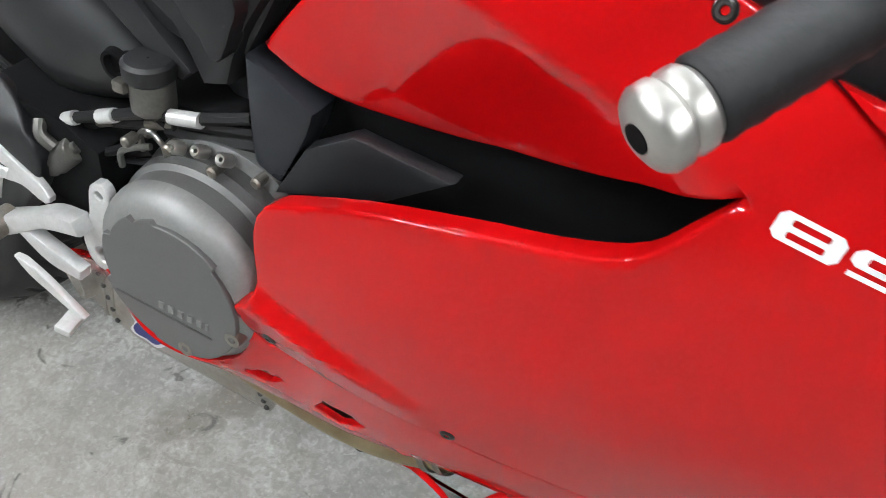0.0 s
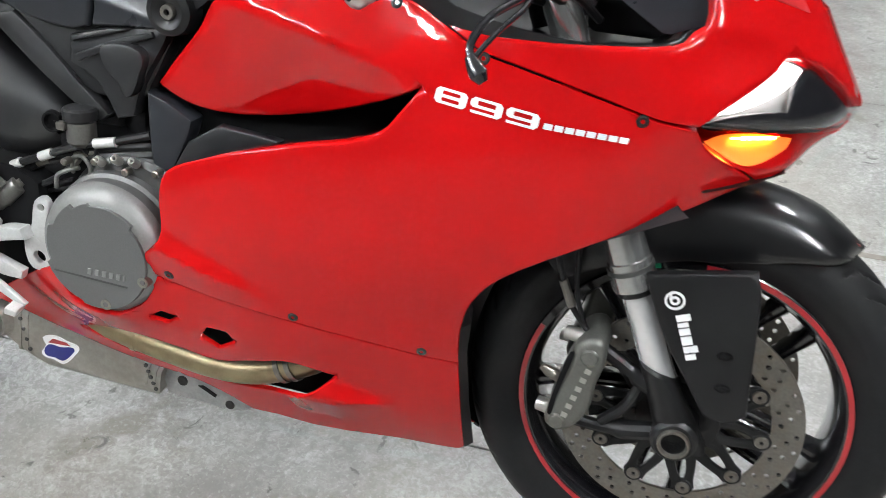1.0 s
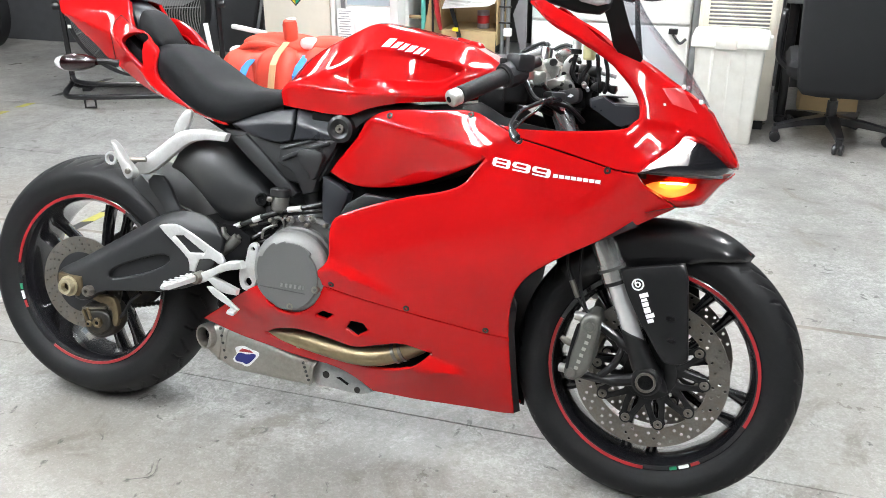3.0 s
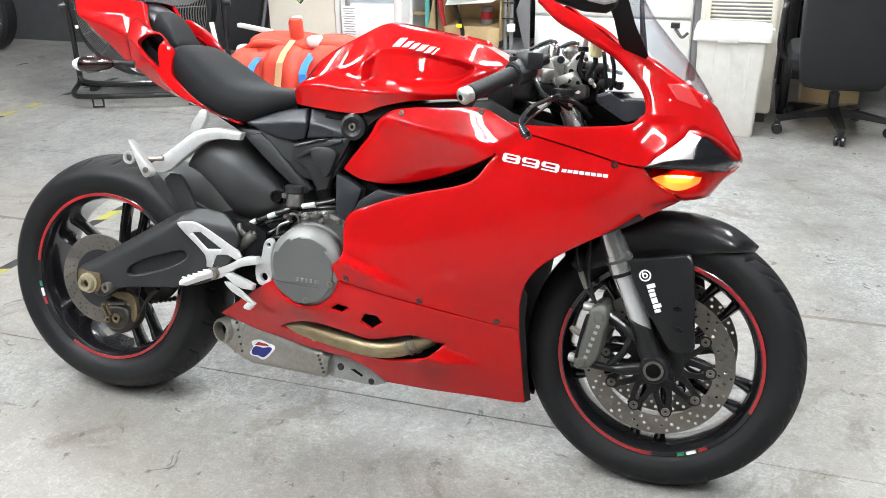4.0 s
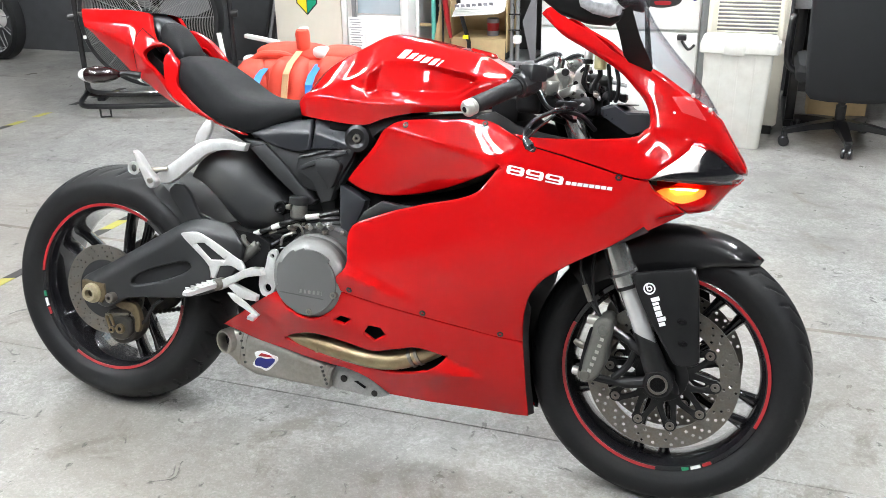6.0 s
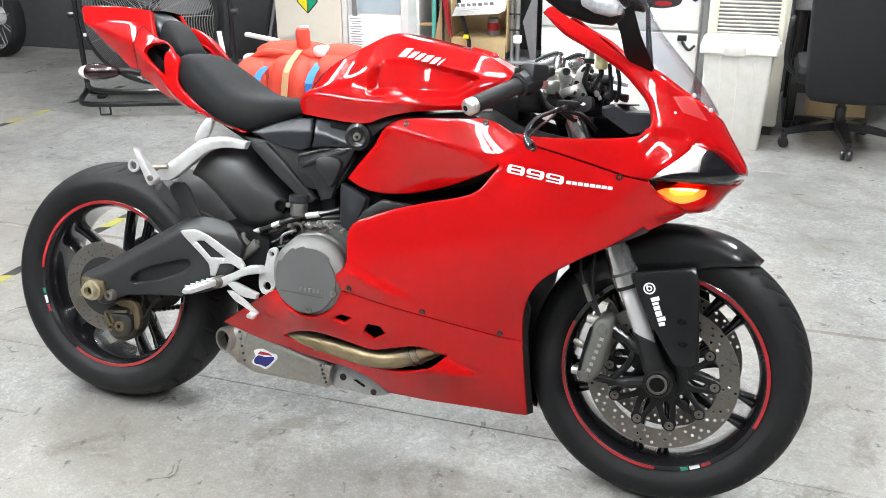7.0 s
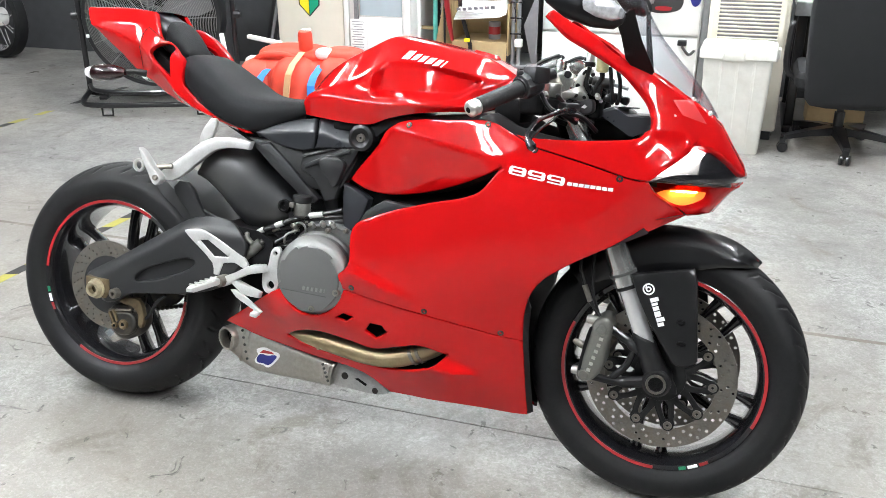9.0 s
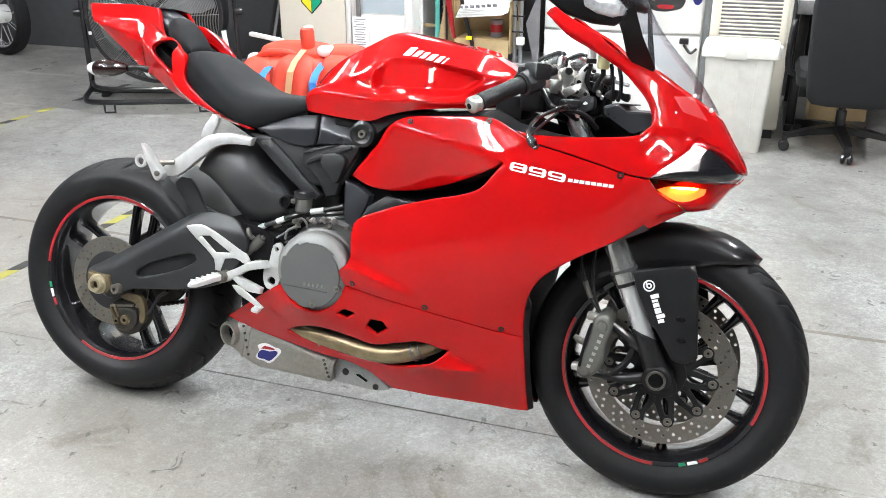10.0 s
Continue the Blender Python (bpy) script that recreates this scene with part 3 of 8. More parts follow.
belly_outline = smooth_line([(0.352, 0.272, 1), (0.497, 0.373), (0.548, 0.403, 1), (0.567, 0.381), (0.593, 0.362), (0.620, 0.349), (0.654, 0.350), (0.681, 0.367), (0.698, 0.389), (0.703, 0.4215, 1),
                             (0.734, 0.4148), (0.810, 0.4008), (0.899, 0.3848), (1.004, 0.3648), (1.072, 0.3518), (1.123, 0.3468, 1), (1.128, 0.235), (1.131, 0.145, 1),
                             (1.087, 0.144), (0.952, 0.152), (0.839, 0.152), (0.796, 0.153, 1), (0.751, 0.191), (0.7085, 0.209), (0.648, 0.2175), (0.599, 0.223), (0.525, 0.235), (0.436, 0.247)], 0.011)
slot = smooth_line([(0.539, 0.271, 1), (0.575, 0.291), (0.634, 0.304), (0.718, 0.290), (0.774, 0.278), (0.831, 0.292), (0.886, 0.303), (0.953, 0.287, 1), (0.922, 0.259), (0.865, 0.232), (0.807, 0.223), (0.737, 0.233), (0.618, 0.249)], 0.011)
hex_a = smooth_line([(0.691, 0.349, 1), (0.709, 0.362, 1), (0.732, 0.355, 1), (0.715, 0.341, 1)], 0.01)
hex_b = smooth_line([(0.759, 0.325, 1), (0.773, 0.345, 1), (0.801, 0.343, 1), (0.812, 0.326, 1), (0.784, 0.307, 1)], 0.01)
belly = sheet(belly_outline, belly_skin, (slot, hex_a, hex_b), res=0.010, fillet=0.002, flange=0.002)
part("belly_fairing", belly, RED, bike, "glossy red belly fairing with openings for the exhaust")
part("belly_fairing", mirror_y(belly), RED, bike, "glossy red belly fairing with openings for the exhaust")


# wheel-arch liner, and near-black filler with the shade behind the fairing in its colour
def liner():
    rows = []
    line = [(1.131, 0.145), (1.126, 0.25), (1.121, 0.35), (1.126, 0.41), (1.140, 0.462), (1.168, 0.502), (1.215, 0.538), (1.27, 0.572), (1.325, 0.600), (1.378, 0.628)]
    for x, z in line:
        w = body_width(x, z) - 0.006
        back = 0.035 if z < 0.44 else 0.11
        rows.append([(x - 0.002, -w, z), (x + 0.010 if z < 0.44 else x - 0.012, -w + 0.012, z + 0.004), (x + 0.012 - back * 0.2 if z < 0.44 else x - 0.05, -w * 0.7, z + back * 0.3), (x - back, -w * 0.35, z + back), (x - back * 1.1, 0, z + back * 1.1)])
    rows = [r + [(p[0], -p[1], p[2]) for p in reversed(r[:-1])] for r in rows]
    return loft(rows, caps=False, closed=False)


part("wheel_arch_liner", liner(), MATT, bike, "matt black wheel-arch liner")
part("inner_filler", loft([[(x, y, z) for y, z in ((-0.085, z0), (-0.085, (z0 + z1) / 2), (-0.07, z1), (0.07, z1), (0.085, (z0 + z1) / 2), (0.085, z0))] for x, z0, z1 in ((0.64, 0.45, 0.74), (0.75, 0.42, 0.79), (0.95, 0.42, 0.80), (1.06, 0.45, 0.78), (1.2, 0.58, 0.76), (1.36, 0.67, 0.72))]), DARK, bike, "near-black filler painting the shade behind the fairing")

# ---- nose ----
nose_outline = smooth_line([(1.126, 0.7825, 1), (1.090, 0.800), (1.080, 0.806, 1), (1.129, 0.801), (1.246, 0.806), (1.324, 0.815), (1.350, 0.827), (1.358, 0.852), (1.347, 0.885), (1.320, 0.917), (1.282, 0.951), (1.209, 0.990),
                            (1.159, 1.014), (1.111, 1.052, 1), (1.128, 1.066), (1.168, 1.043), (1.222, 1.016), (1.262, 0.986), (1.292, 0.970), (1.336, 0.954), (1.396, 0.917), (1.454, 0.882), (1.480, 0.866, 1),
                            (1.517, 0.808, 1), (1.541, 0.772), (1.556, 0.741, 1), (1.511, 0.783), (1.476, 0.804), (1.446, 0.811), (1.437, 0.796), (1.396, 0.760), (1.366, 0.733, 1),
                            (1.322, 0.7365), (1.264, 0.7515), (1.194, 0.7685)], 0.011)
def eased_step(t):
    t = max(0.0, min(1.0, t))
    return t * t * (3 - 2 * t)


def nose_skin(u, z):
    """The nose with a crisp fold above the headlight."""
    p = body_skin(u, z)
    line = lerp(p.x, [(1.36, 0.832), (1.422, 0.829), (1.442, 0.801), (1.46, 0.78)])
    p.y += 0.005 * eased_step((line - z) / 0.009) * eased_step((z - 0.750) / 0.055) * eased_step((p.x - 1.325) / 0.045)
    return p


nose = sheet(nose_outline, nose_skin, res=0.009, fillet=0.006, chart=nose_chart, flange=0.008, soft=lambda x, z: 0.3 if z < lerp(x, [(1.06, 0.79), (1.126, 0.782), (1.365, 0.732)]) + 0.012 else 1.0)
part("nose_fairing", nose, RED, bike, "glossy red nose fairing round the headlight")
part("nose_fairing", mirror_y(nose), RED, bike, "glossy red nose fairing round the headlight")
FILM = material("red_film", (0.50, 0.012, 0.014), 0.5, coat=0.6, coat_rough=0.2, grain=0.3, scale=300, dark=0.85)
NYLON = material("white_nylon", (0.78, 0.78, 0.77), 0.4, grain=0.2, scale=200)
sticker = sheet(smooth_line([(1.389, 0.897, 1), (1.424, 0.900, 1), (1.459, 0.853, 1), (1.411, 0.868, 1)], 0.01), lambda u, z: nose_skin(u, z) + Vector((0.0007, -0.0009, 0.0004)), res=0.009, fillet=0.0004, thick=0.0004, chart=nose_chart)
part("sticker", sticker, FILM, bike, "faint film sticker on the red nose")
for u, z in ((1.463, 0.875), (1.428, 0.902), (1.398, 0.866)):
    q = nose_skin(nose_chart(u, z)[0], z)
    for sd in (1, -1):
        part("nylon_bolt", lathe([(0.0003, -0.0030), (0.003, -0.0028), (0.0048, -0.0010), (0.0048, 0.002)] if u > 1.41 else [(0.0003, -0.0022), (0.0015, -0.0020), (0.0026, -0.0008), (0.0026, 0.002)], 14), NYLON, bike, m=Matrix.Translation((q.x, q.y * sd, q.z)) @ Matrix.Rotation(sd * radians(48), 4, "Z") @ (Matrix.Identity(4) if sd > 0 else Matrix.Rotation(math.pi, 4, "Z")))
lip_outline = smooth_line([(1.367, 0.728, 1), (1.384, 0.706), (1.427, 0.679), (1.444, 0.664, 1), (1.491, 0.667, 1), (1.505, 0.684), (1.546, 0.732, 1), (1.528, 0.724), (1.474, 0.728), (1.422, 0.716)], 0.006)


def lip_skin(u, z):
    p = body_skin(u, z)
    t = max(0.0, min(1.0, (z - 0.683) / 0.045)) * max(0.0, min(1.0, (1.60 - u) / 0.10))
    return Vector((p.x - 0.045 * t, p.y * (1 - 0.36 * t), p.z))


lip = sheet(lip_outline, lip_skin, res=0.007, fillet=0.0015, thick=0.0015, chart=nose_chart)
part("nose_lip", lip, RED, bike, "red lip below the headlight")
part("nose_lip", mirror_y(lip), RED, bike, "red lip below the headlight")
light_outline = smooth_line([(1.368, 0.733, 1), (1.396, 0.758), (1.437, 0.794), (1.446, 0.808), (1.476, 0.802), (1.511, 0.781), (1.554, 0.741, 1), (1.529, 0.727), (1.474, 0.731), (1.421, 0.731)], 0.01)


def lens_skin(u, z):
    p = body_skin(u, z)
    return Vector((p.x - 0.003, p.y * 0.985, p.z))


def lamp_bowl(u, z):
    p = body_skin(u, z)
    return Vector((p.x - 0.022, p.y * 0.86, p.z))


BULB = glowing("lamp_glow", (1.0, 0.34, 0.04), 90.0)
# glow for the sheet that imitates amber light on the lip
AMBER = glowing("lip_glow", (1.0, 0.20, 0.025), 1.15)
LAMPW = glowing("lamp_glow_white", (1.0, 0.95, 0.92), 9.0)
lens = sheet(light_outline, lens_skin, res=0.012, fillet=0.003, thick=0.0025, chart=nose_chart)
bowl = sheet(light_outline, lamp_bowl, res=0.012, fillet=0.003, thick=0.002, chart=nose_chart)
visor = sheet(smooth_line([(1.465, 0.735, 1), (1.475, 0.795), (1.507, 0.780), (1.548, 0.743, 1), (1.522, 0.731)], 0.008), lambda u, z: body_skin(u, z) * 1.0 + Vector((-0.010, -body_skin(u, z).y * 0.07, 0)), res=0.012, fillet=0.002, thick=0.003, chart=nose_chart)
under = sheet(smooth_line([(1.375, 0.732, 1), (1.42, 0.748), (1.475, 0.752), (1.520, 0.738, 1), (1.474, 0.731), (1.421, 0.731)], 0.008), lambda u, z: body_skin(u, z) * 1.0 + Vector((-0.010, -body_skin(u, z).y * 0.07, 0)), res=0.012, fillet=0.002, thick=0.003, chart=nose_chart)
guide = sheet(smooth_line([(1.376, 0.741, 1), (1.402, 0.760), (1.435, 0.790), (1.447, 0.803), (1.470, 0.799), (1.478, 0.793, 1), (1.462, 0.776), (1.444, 0.764), (1.41, 0.748)], 0.008), lambda u, z: body_skin(u, z) + Vector((-0.012, -body_skin(u, z).y * 0.08, 0)), res=0.012, fillet=0.002, thick=0.002, chart=nose_chart)
# thin glowing sheet laid on the lip, imitating amber light that falls there
amber = sheet(smooth_line([(1.398, 0.706, 1), (1.425, 0.713), (1.462, 0.715), (1.492, 0.712, 1), (1.482, 0.700), (1.455, 0.690), (1.424, 0.688)], 0.006), lambda u, z: lip_skin(u, z) + Vector((0.001, -0.0025, 0.0008)), res=0.008, fillet=0.0008, thick=0.001, chart=nose_chart)
for flip in (False, True):
    g = mirror_y if flip else (lambda q: q)
    lamp = part("headlight", g(bowl), SILVER, bike, "lit headlight with a clear lens and dark inner trim")
    ob = part("lens", g(lens), LENS, lamp)
    ob.visible_shadow = False
    part("visor", g(visor), GLOSSB, lamp, "black inner trim")
    part("lower_trim", g(under), GLOSSB, lamp, "black inner trim")
    part("light_guide", g(guide), LAMPW, lamp, "glowing white light guide")
    part("lip_glow", g(amber), AMBER, lamp, "glowing sheet imitating amber light on the red lip")
    part("position_lamp", g(tube(curve3([(1.405, -0.131, 0.7125), (1.430, -0.1145, 0.7125), (1.455, -0.095, 0.7115), (1.472, -0.078, 0.7105)]), [0.001] * 3 + [0.0022] * 13 + [0.001] * 3, 8)), BULB, lamp)
part("lamp_shelf", loft([[(1.37, -0.178, 0.732), (1.42, -0.160, 0.730), (1.465, -0.133, 0.728), (1.50, -0.09, 0.725), (1.522, -0.04, 0.723), (1.522, 0.04, 0.723), (1.50, 0.09, 0.725), (1.465, 0.133, 0.728), (1.42, 0.160, 0.730), (1.37, 0.178, 0.732)], [(1.33, -0.13, 0.729), (1.36, -0.10, 0.728), (1.40, -0.08, 0.727), (1.43, -0.05, 0.726), (1.44, -0.03, 0.725), (1.44, 0.03, 0.725), (1.43, 0.05, 0.726), (1.40, 0.08, 0.727), (1.36, 0.10, 0.728), (1.33, 0.13, 0.729)]], caps=False), MATT, bike)

part("nose_underside", loft([[(1.385, y, 0.655) for y in (-0.165, -0.08, 0.08, 0.165)], [(1.435, y, 0.667) for y in (-0.145, -0.07, 0.07, 0.145)], [(1.478, y, 0.669) for y in (-0.085, -0.04, 0.04, 0.085)]], caps=False, closed=False), MATT, bike)

# ---- windscreen ----
screen_outline = smooth_line([(1.245, 1.085, 1), (1.267, 1.042), (1.296, 0.998), (1.336, 0.958, 1), (1.396, 0.919), (1.454, 0.884), (1.481, 0.866, 1), (1.433, 0.934), (1.380, 0.990), (1.332, 1.047), (1.300, 1.105, 1)], 0.012)


def screen_skin(u, z):
    p = body_skin(u, z)
    return Vector((p.x - 0.001, p.y * 0.99, p.z))


screen = sheet(screen_outline, screen_skin, res=0.016, fillet=0.001, thick=0.002, chart=nose_chart)
for g in (screen, mirror_y(screen)):
    ob = part("windscreen", g, SMOKE, bike, "smoke-tinted clear windscreen")
    ob.visible_shadow = False

# ---- tank ----
TANK_TOP = [(0.535, 0.828), (0.541, 0.858), (0.562, 0.896), (0.60, 0.932), (0.669, 0.971), (0.737, 1.001), (0.81, 0.997), (0.91, 0.980), (0.971, 0.967), (1.010, 0.948), (1.040, 0.928), (1.055, 0.912)]
TANK_LOW = [(0.535, 0.806), (0.58, 0.802), (0.62, 0.799), (0.682, 0.795), (0.735, 0.797), (0.778, 0.813), (0.844, 0.829), (0.92, 0.838), (0.985, 0.846), (1.015, 0.872), (1.040, 0.902), (1.055, 0.908)]
TANK_W = [(0.535, 0.072), (0.545, 0.092), (0.575, 0.112), (0.65, 0.130), (0.75, 0.152), (0.85, 0.166), (0.93, 0.162), (0.99, 0.142), (1.035, 0.108), (1.048, 0.08), (1.055, 0.03)]
TANK_RIDGE = [(0.535, 0.30), (0.60, 0.22), (0.66, 0.12), (0.735, 0.09), (0.80, 0.20), (0.97, 0.50), (1.045, 0.55)]
KNEE = smooth_line([(0.745, 0.945), (0.773, 0.949), (0.840, 0.947), (0.915, 0.934), (0.978, 0.919), (0.990, 0.906), (0.974, 0.886), (0.940, 0.865), (0.905, 0.860), (0.800, 0.858), (0.735, 0.860), (0.727, 0.880), (0.729, 0.915)], 0.012)
CHINE = [(0.535, 0.830), (0.57, 0.846), (0.635, 0.850), (0.69, 0.845), (0.784, 0.844), (0.85, 0.848), (0.93, 0.850), (1.0, 0.864), (1.045, 0.914)]


def creased(poly, radii, n=10, k=6):
    """A line of straight runs with rounded corners, always with the same count of points."""
    P = [Vector(p) for p in poly]
    ends = [(P[0], P[0])]
    for i in range(1, len(P) - 1):
        a, b = (P[i - 1] - P[i]), (P[i + 1] - P[i])
        r = min(radii[i - 1], a.length * 0.45, b.length * 0.45)
        ends.append((P[i] + a.normalized() * r, P[i] + b.normalized() * r))
    ends.append((P[-1], P[-1]))
    out = [P[0]]
    for i in range(1, len(P)):
        s, e = ends[i - 1][1], ends[i][0]
        out += [s.lerp(e, j / n) for j in range(1, n + 1)]
        if i < len(P) - 1:
            f = ends[i][1]
            out += [e.lerp(P[i], j / k).lerp(P[i].lerp(f, j / k), j / k) for j in range(1, k + 1)]
    return [(p.x, p.y) for p in out]


def tank():
    rings = []
    xs = [0.535, 0.537, 0.541, 0.547] + [0.554 + 0.0041 * i for i in range(118)] + [1.038, 1.043, 1.048, 1.052, 1.055]
    for x in xs:
        zt, zl, w = eased(x, TANK_TOP), eased(x, TANK_LOW), eased(x, TANK_W)
        h = zt - zl
        chine = max(min(eased(x, CHINE), zt - 0.35 * h), zl + 0.006)
        flat = max(0.0, min(1.0, (x - 0.66) / 0.08))
        half = [(0.0, zt), (w * lerp(x, TANK_RIDGE), zt - h * lerp(x, [(0.55, 0.05), (0.72, 0.012), (0.95, 0.035)])), (w * (0.86 + 0.07 * flat), zt - h * 0.46), (w * 0.965, chine + 0.12 * h), (w + 0.004, chine), (w * 0.93, min(zl, chine - 0.004))]
        ring = creased(half, (0.016, 0.022, 0.012, 0.006))
        pts = np.array([(x, b) for a, b in ring])
        d = edge_distance(pts, [KNEE])
        side = []
        for (a, b), dd, q in zip(ring, d, pts):
            s = 0.0
            if inside((x, b), KNEE):
                t = min(1.0, dd / 0.019)
                s = max(0.004, a - w * (0.66 + (0.947 - b) * 1.2)) * t * t * (3 - 2 * t)
            side.append((x, -(a - s), b))
        other = [(p[0], -p[1], p[2]) for p in reversed(side[1:])]
        rings.append(side + other)
    return loft(rings)


part("fuel_tank", tank(), RED, bike, "glossy red fuel tank with knee hollows and a white maker's mark")
part("filler_cap", moved(lathe([(0.001, 0.012), (0.028, 0.012), (0.034, 0.006), (0.036, -0.01)], 32), pose(0.955, 0, 0.962, 90, 12, 0)), RED, bike, m=None)


# ---- motorcycle: tail and seats ----
TAIL_UP = [(-0.12, 1.004), (0.008, 0.998), (0.067, 0.994), (0.095, 0.987), (0.159, 0.955), (0.25, 0.895), (0.42, 0.76)]
TAIL_MID = [(-0.12, 0.990), (-0.05, 0.979), (0.008, 0.9645), (0.049, 0.9515), (0.09, 0.9385), (0.116, 0.915), (0.149, 0.887), (0.174, 0.863), (0.21, 0.8275), (0.25, 0.802), (0.42, 0.748)]
TAIL_LOW = [(-0.12, 0.985), (-0.075, 0.976), (-0.038, 0.946), (0.006, 0.916), (0.057, 0.876), (0.108, 0.849), (0.150, 0.825), (0.192, 0.807), (0.256, 0.788), (0.34, 0.762), (0.42, 0.742)]


def tail_skin(x, z):
    """Flat facets between four lines along the tail."""
    zu, zm, zl = lerp(x, TAIL_UP), lerp(x, TAIL_MID), lerp(x, TAIL_LOW)
    wt = lerp(x, [(-0.11, 0.042), (0.10, 0.064), (0.25, 0.075), (0.42, 0.10)])
    wu = lerp(x, [(-0.11, 0.058), (0.10, 0.085), (0.20, 0.100), (0.42, 0.122)])
    wm = lerp(x, [(-0.11, 0.064), (0.10, 0.100), (0.20, 0.112), (0.42, 0.126)])
    wl = lerp(x, [(-0.11, 0.052), (0.10, 0.062), (0.20, 0.078), (0.42, 0.112)])
    return Vector((x, -lerp(z, [(zl, wl), (zm, wm), (max(zu, zm + 0.002), wu), (max(1.031, zu + 0.01), wt)]), z))


tail_outline = smooth_line([(-0.112, 1.031, 1), (-0.078, 0.980, 1), (-0.038, 0.948), (0.006, 0.918), (0.057, 0.878), (0.108, 0.851), (0.150, 0.827), (0.192, 0.809), (0.256, 0.790), (0.340, 0.764), (0.405, 0.749), (0.422, 0.754, 1),
                            (0.357, 0.772), (0.295, 0.800), (0.248, 0.832), (0.221, 0.858), (0.219, 0.906), (0.203, 0.928), (0.176, 0.953), (0.148, 0.960), (0.113, 1.025, 1), (0.05, 1.031), (-0.03, 1.032)], 0.008)
tail_hole = smooth_line([(0.119, 0.925), (0.131, 0.941), (0.155, 0.947), (0.182, 0.946), (0.192, 0.935), (0.180, 0.924), (0.178, 0.905), (0.185, 0.868, 1), (0.150, 0.894)], 0.006)
tail = sheet(tail_outline, tail_skin, (tail_hole,), res=0.0065, fillet=0.0022, flange=0.010)
for line in ([(0.106, 0.986), (0.094, 0.972), (0.088, 0.950), (0.087, 0.938), (0.084, 0.915), (0.079, 0.883)], [(0.106, 0.986), (0.125, 0.974), (0.148, 0.961)]):
    for sd in (1, -1):
        part("tail_seam", tube([(x, tail_skin(x, z).y * sd + 0.0004 * sd, z) for x, z in line], 0.0011, 6), DARK, bike)
part("tail_fairing", tail, RED, bike, "glossy red tail fairing with a duct opening")
part("tail_fairing", mirror_y(tail), RED, bike, "glossy red tail fairing with a duct opening")
rows = []
for x in [-0.098 + 0.021 * i for i in range(11)]:
    z = lerp(x, [(-0.1, 1.030), (0.112, 1.024)])
    w = -tail_skin(x, z).y - 0.002
    rows.append([(x - 0.05 * (1 - (y / w) ** 2) * max(0, min(1, (0.0 - x) / 0.1)), y, z + 0.004 * (1 - (y / w) ** 2)) for y in [w * k / 5 for k in range(-5, 6)]])
part("tail_top", loft(rows, caps=False, closed=False), RED, bike, "red tail top")
# near-black core standing in for the shade inside the tail
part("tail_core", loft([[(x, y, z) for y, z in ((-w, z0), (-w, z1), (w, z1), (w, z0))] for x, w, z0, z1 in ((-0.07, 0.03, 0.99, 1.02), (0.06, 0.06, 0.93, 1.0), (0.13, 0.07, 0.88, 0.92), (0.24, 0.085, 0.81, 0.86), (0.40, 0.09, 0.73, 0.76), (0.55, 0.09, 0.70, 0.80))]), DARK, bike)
part("tail_shoulder", prism(smooth_line([(0.117, 0.993), (0.175, 0.976), (0.220, 0.940), (0.246, 0.906), (0.262, 0.862, 1), (0.238, 0.852, 1), (0.222, 0.885), (0.190, 0.925), (0.150, 0.948), (0.118, 0.962, 1)], 0.01), 0.086, 0.104, 0.005), RED, bike, "red tail shoulder beside the seat")
TAILRED = material("tail_lens", (0.012, 0.0015, 0.002), 0.25, coat=0.6, coat_rough=0.06)
part("tail_light", loft([[(-0.135, y, 1.022) for y in (-0.03, 0.03)] + [(-0.10, 0.048, 1.022), (-0.10, -0.048, 1.022)], [(-0.085, y, 0.985) for y in (-0.035, 0.035)] + [(-0.06, 0.045, 0.985), (-0.06, -0.045, 0.985)]]), TAILRED, bike, "dark red tail lamp")


def body_loft(xs, top, low, width, round_=0.75, n=7):
    """A cushion or shell by its top line, lower line and half-width along x."""
    rings = []
    for x in xs:
        zt, zl, w = eased(x, top), eased(x, low), eased(x, width)
        h = zt - zl
        side = [(0, zt), (w * 0.45, zt - h * 0.015), (w * 0.78, zt - h * 0.10), (w * 0.96, zt - h * 0.32), (w, zt - h * 0.62), (w * 0.97, zt - h * 0.9), (w * 0.90, zl)]
        ring = [(v.x, v.y) for v in curve3([(a, b, 0) for a, b in side], 4)]
        rings.append([(x, -a, b) for a, b in ring] + [(x, a, b) for a, b in reversed(ring[1:])])
    return loft(rings)


SEAT_TOP = [(0.165, 0.885), (0.175, 0.905), (0.195, 0.922), (0.24, 0.927), (0.307, 0.890), (0.373, 0.848), (0.437, 0.836), (0.507, 0.836), (0.56, 0.832)]
SEAT_LOW = [(0.165, 0.872), (0.20, 0.85), (0.243, 0.828), (0.293, 0.797), (0.357, 0.770), (0.425, 0.755), (0.47, 0.768), (0.56, 0.805)]
SEAT_W = [(0.165, 0.055), (0.19, 0.08), (0.25, 0.112), (0.35, 0.135), (0.43, 0.130), (0.50, 0.108), (0.56, 0.085)]
part("seat", body_loft([0.165, 0.168, 0.173, 0.18] + [0.19 + 0.0125 * i for i in range(29)] + [0.555, 0.56], SEAT_TOP, SEAT_LOW, SEAT_W), SEAT, bike, "black textured rider seat")
PAD_TOP = [(0.075, 1.028), (0.09, 1.029), (0.12, 1.014), (0.15, 1.000), (0.178, 0.968), (0.200, 0.932)]
PAD_LOW = [(0.075, 1.010), (0.10, 0.975), (0.13, 0.935), (0.17, 0.920), (0.200, 0.918)]
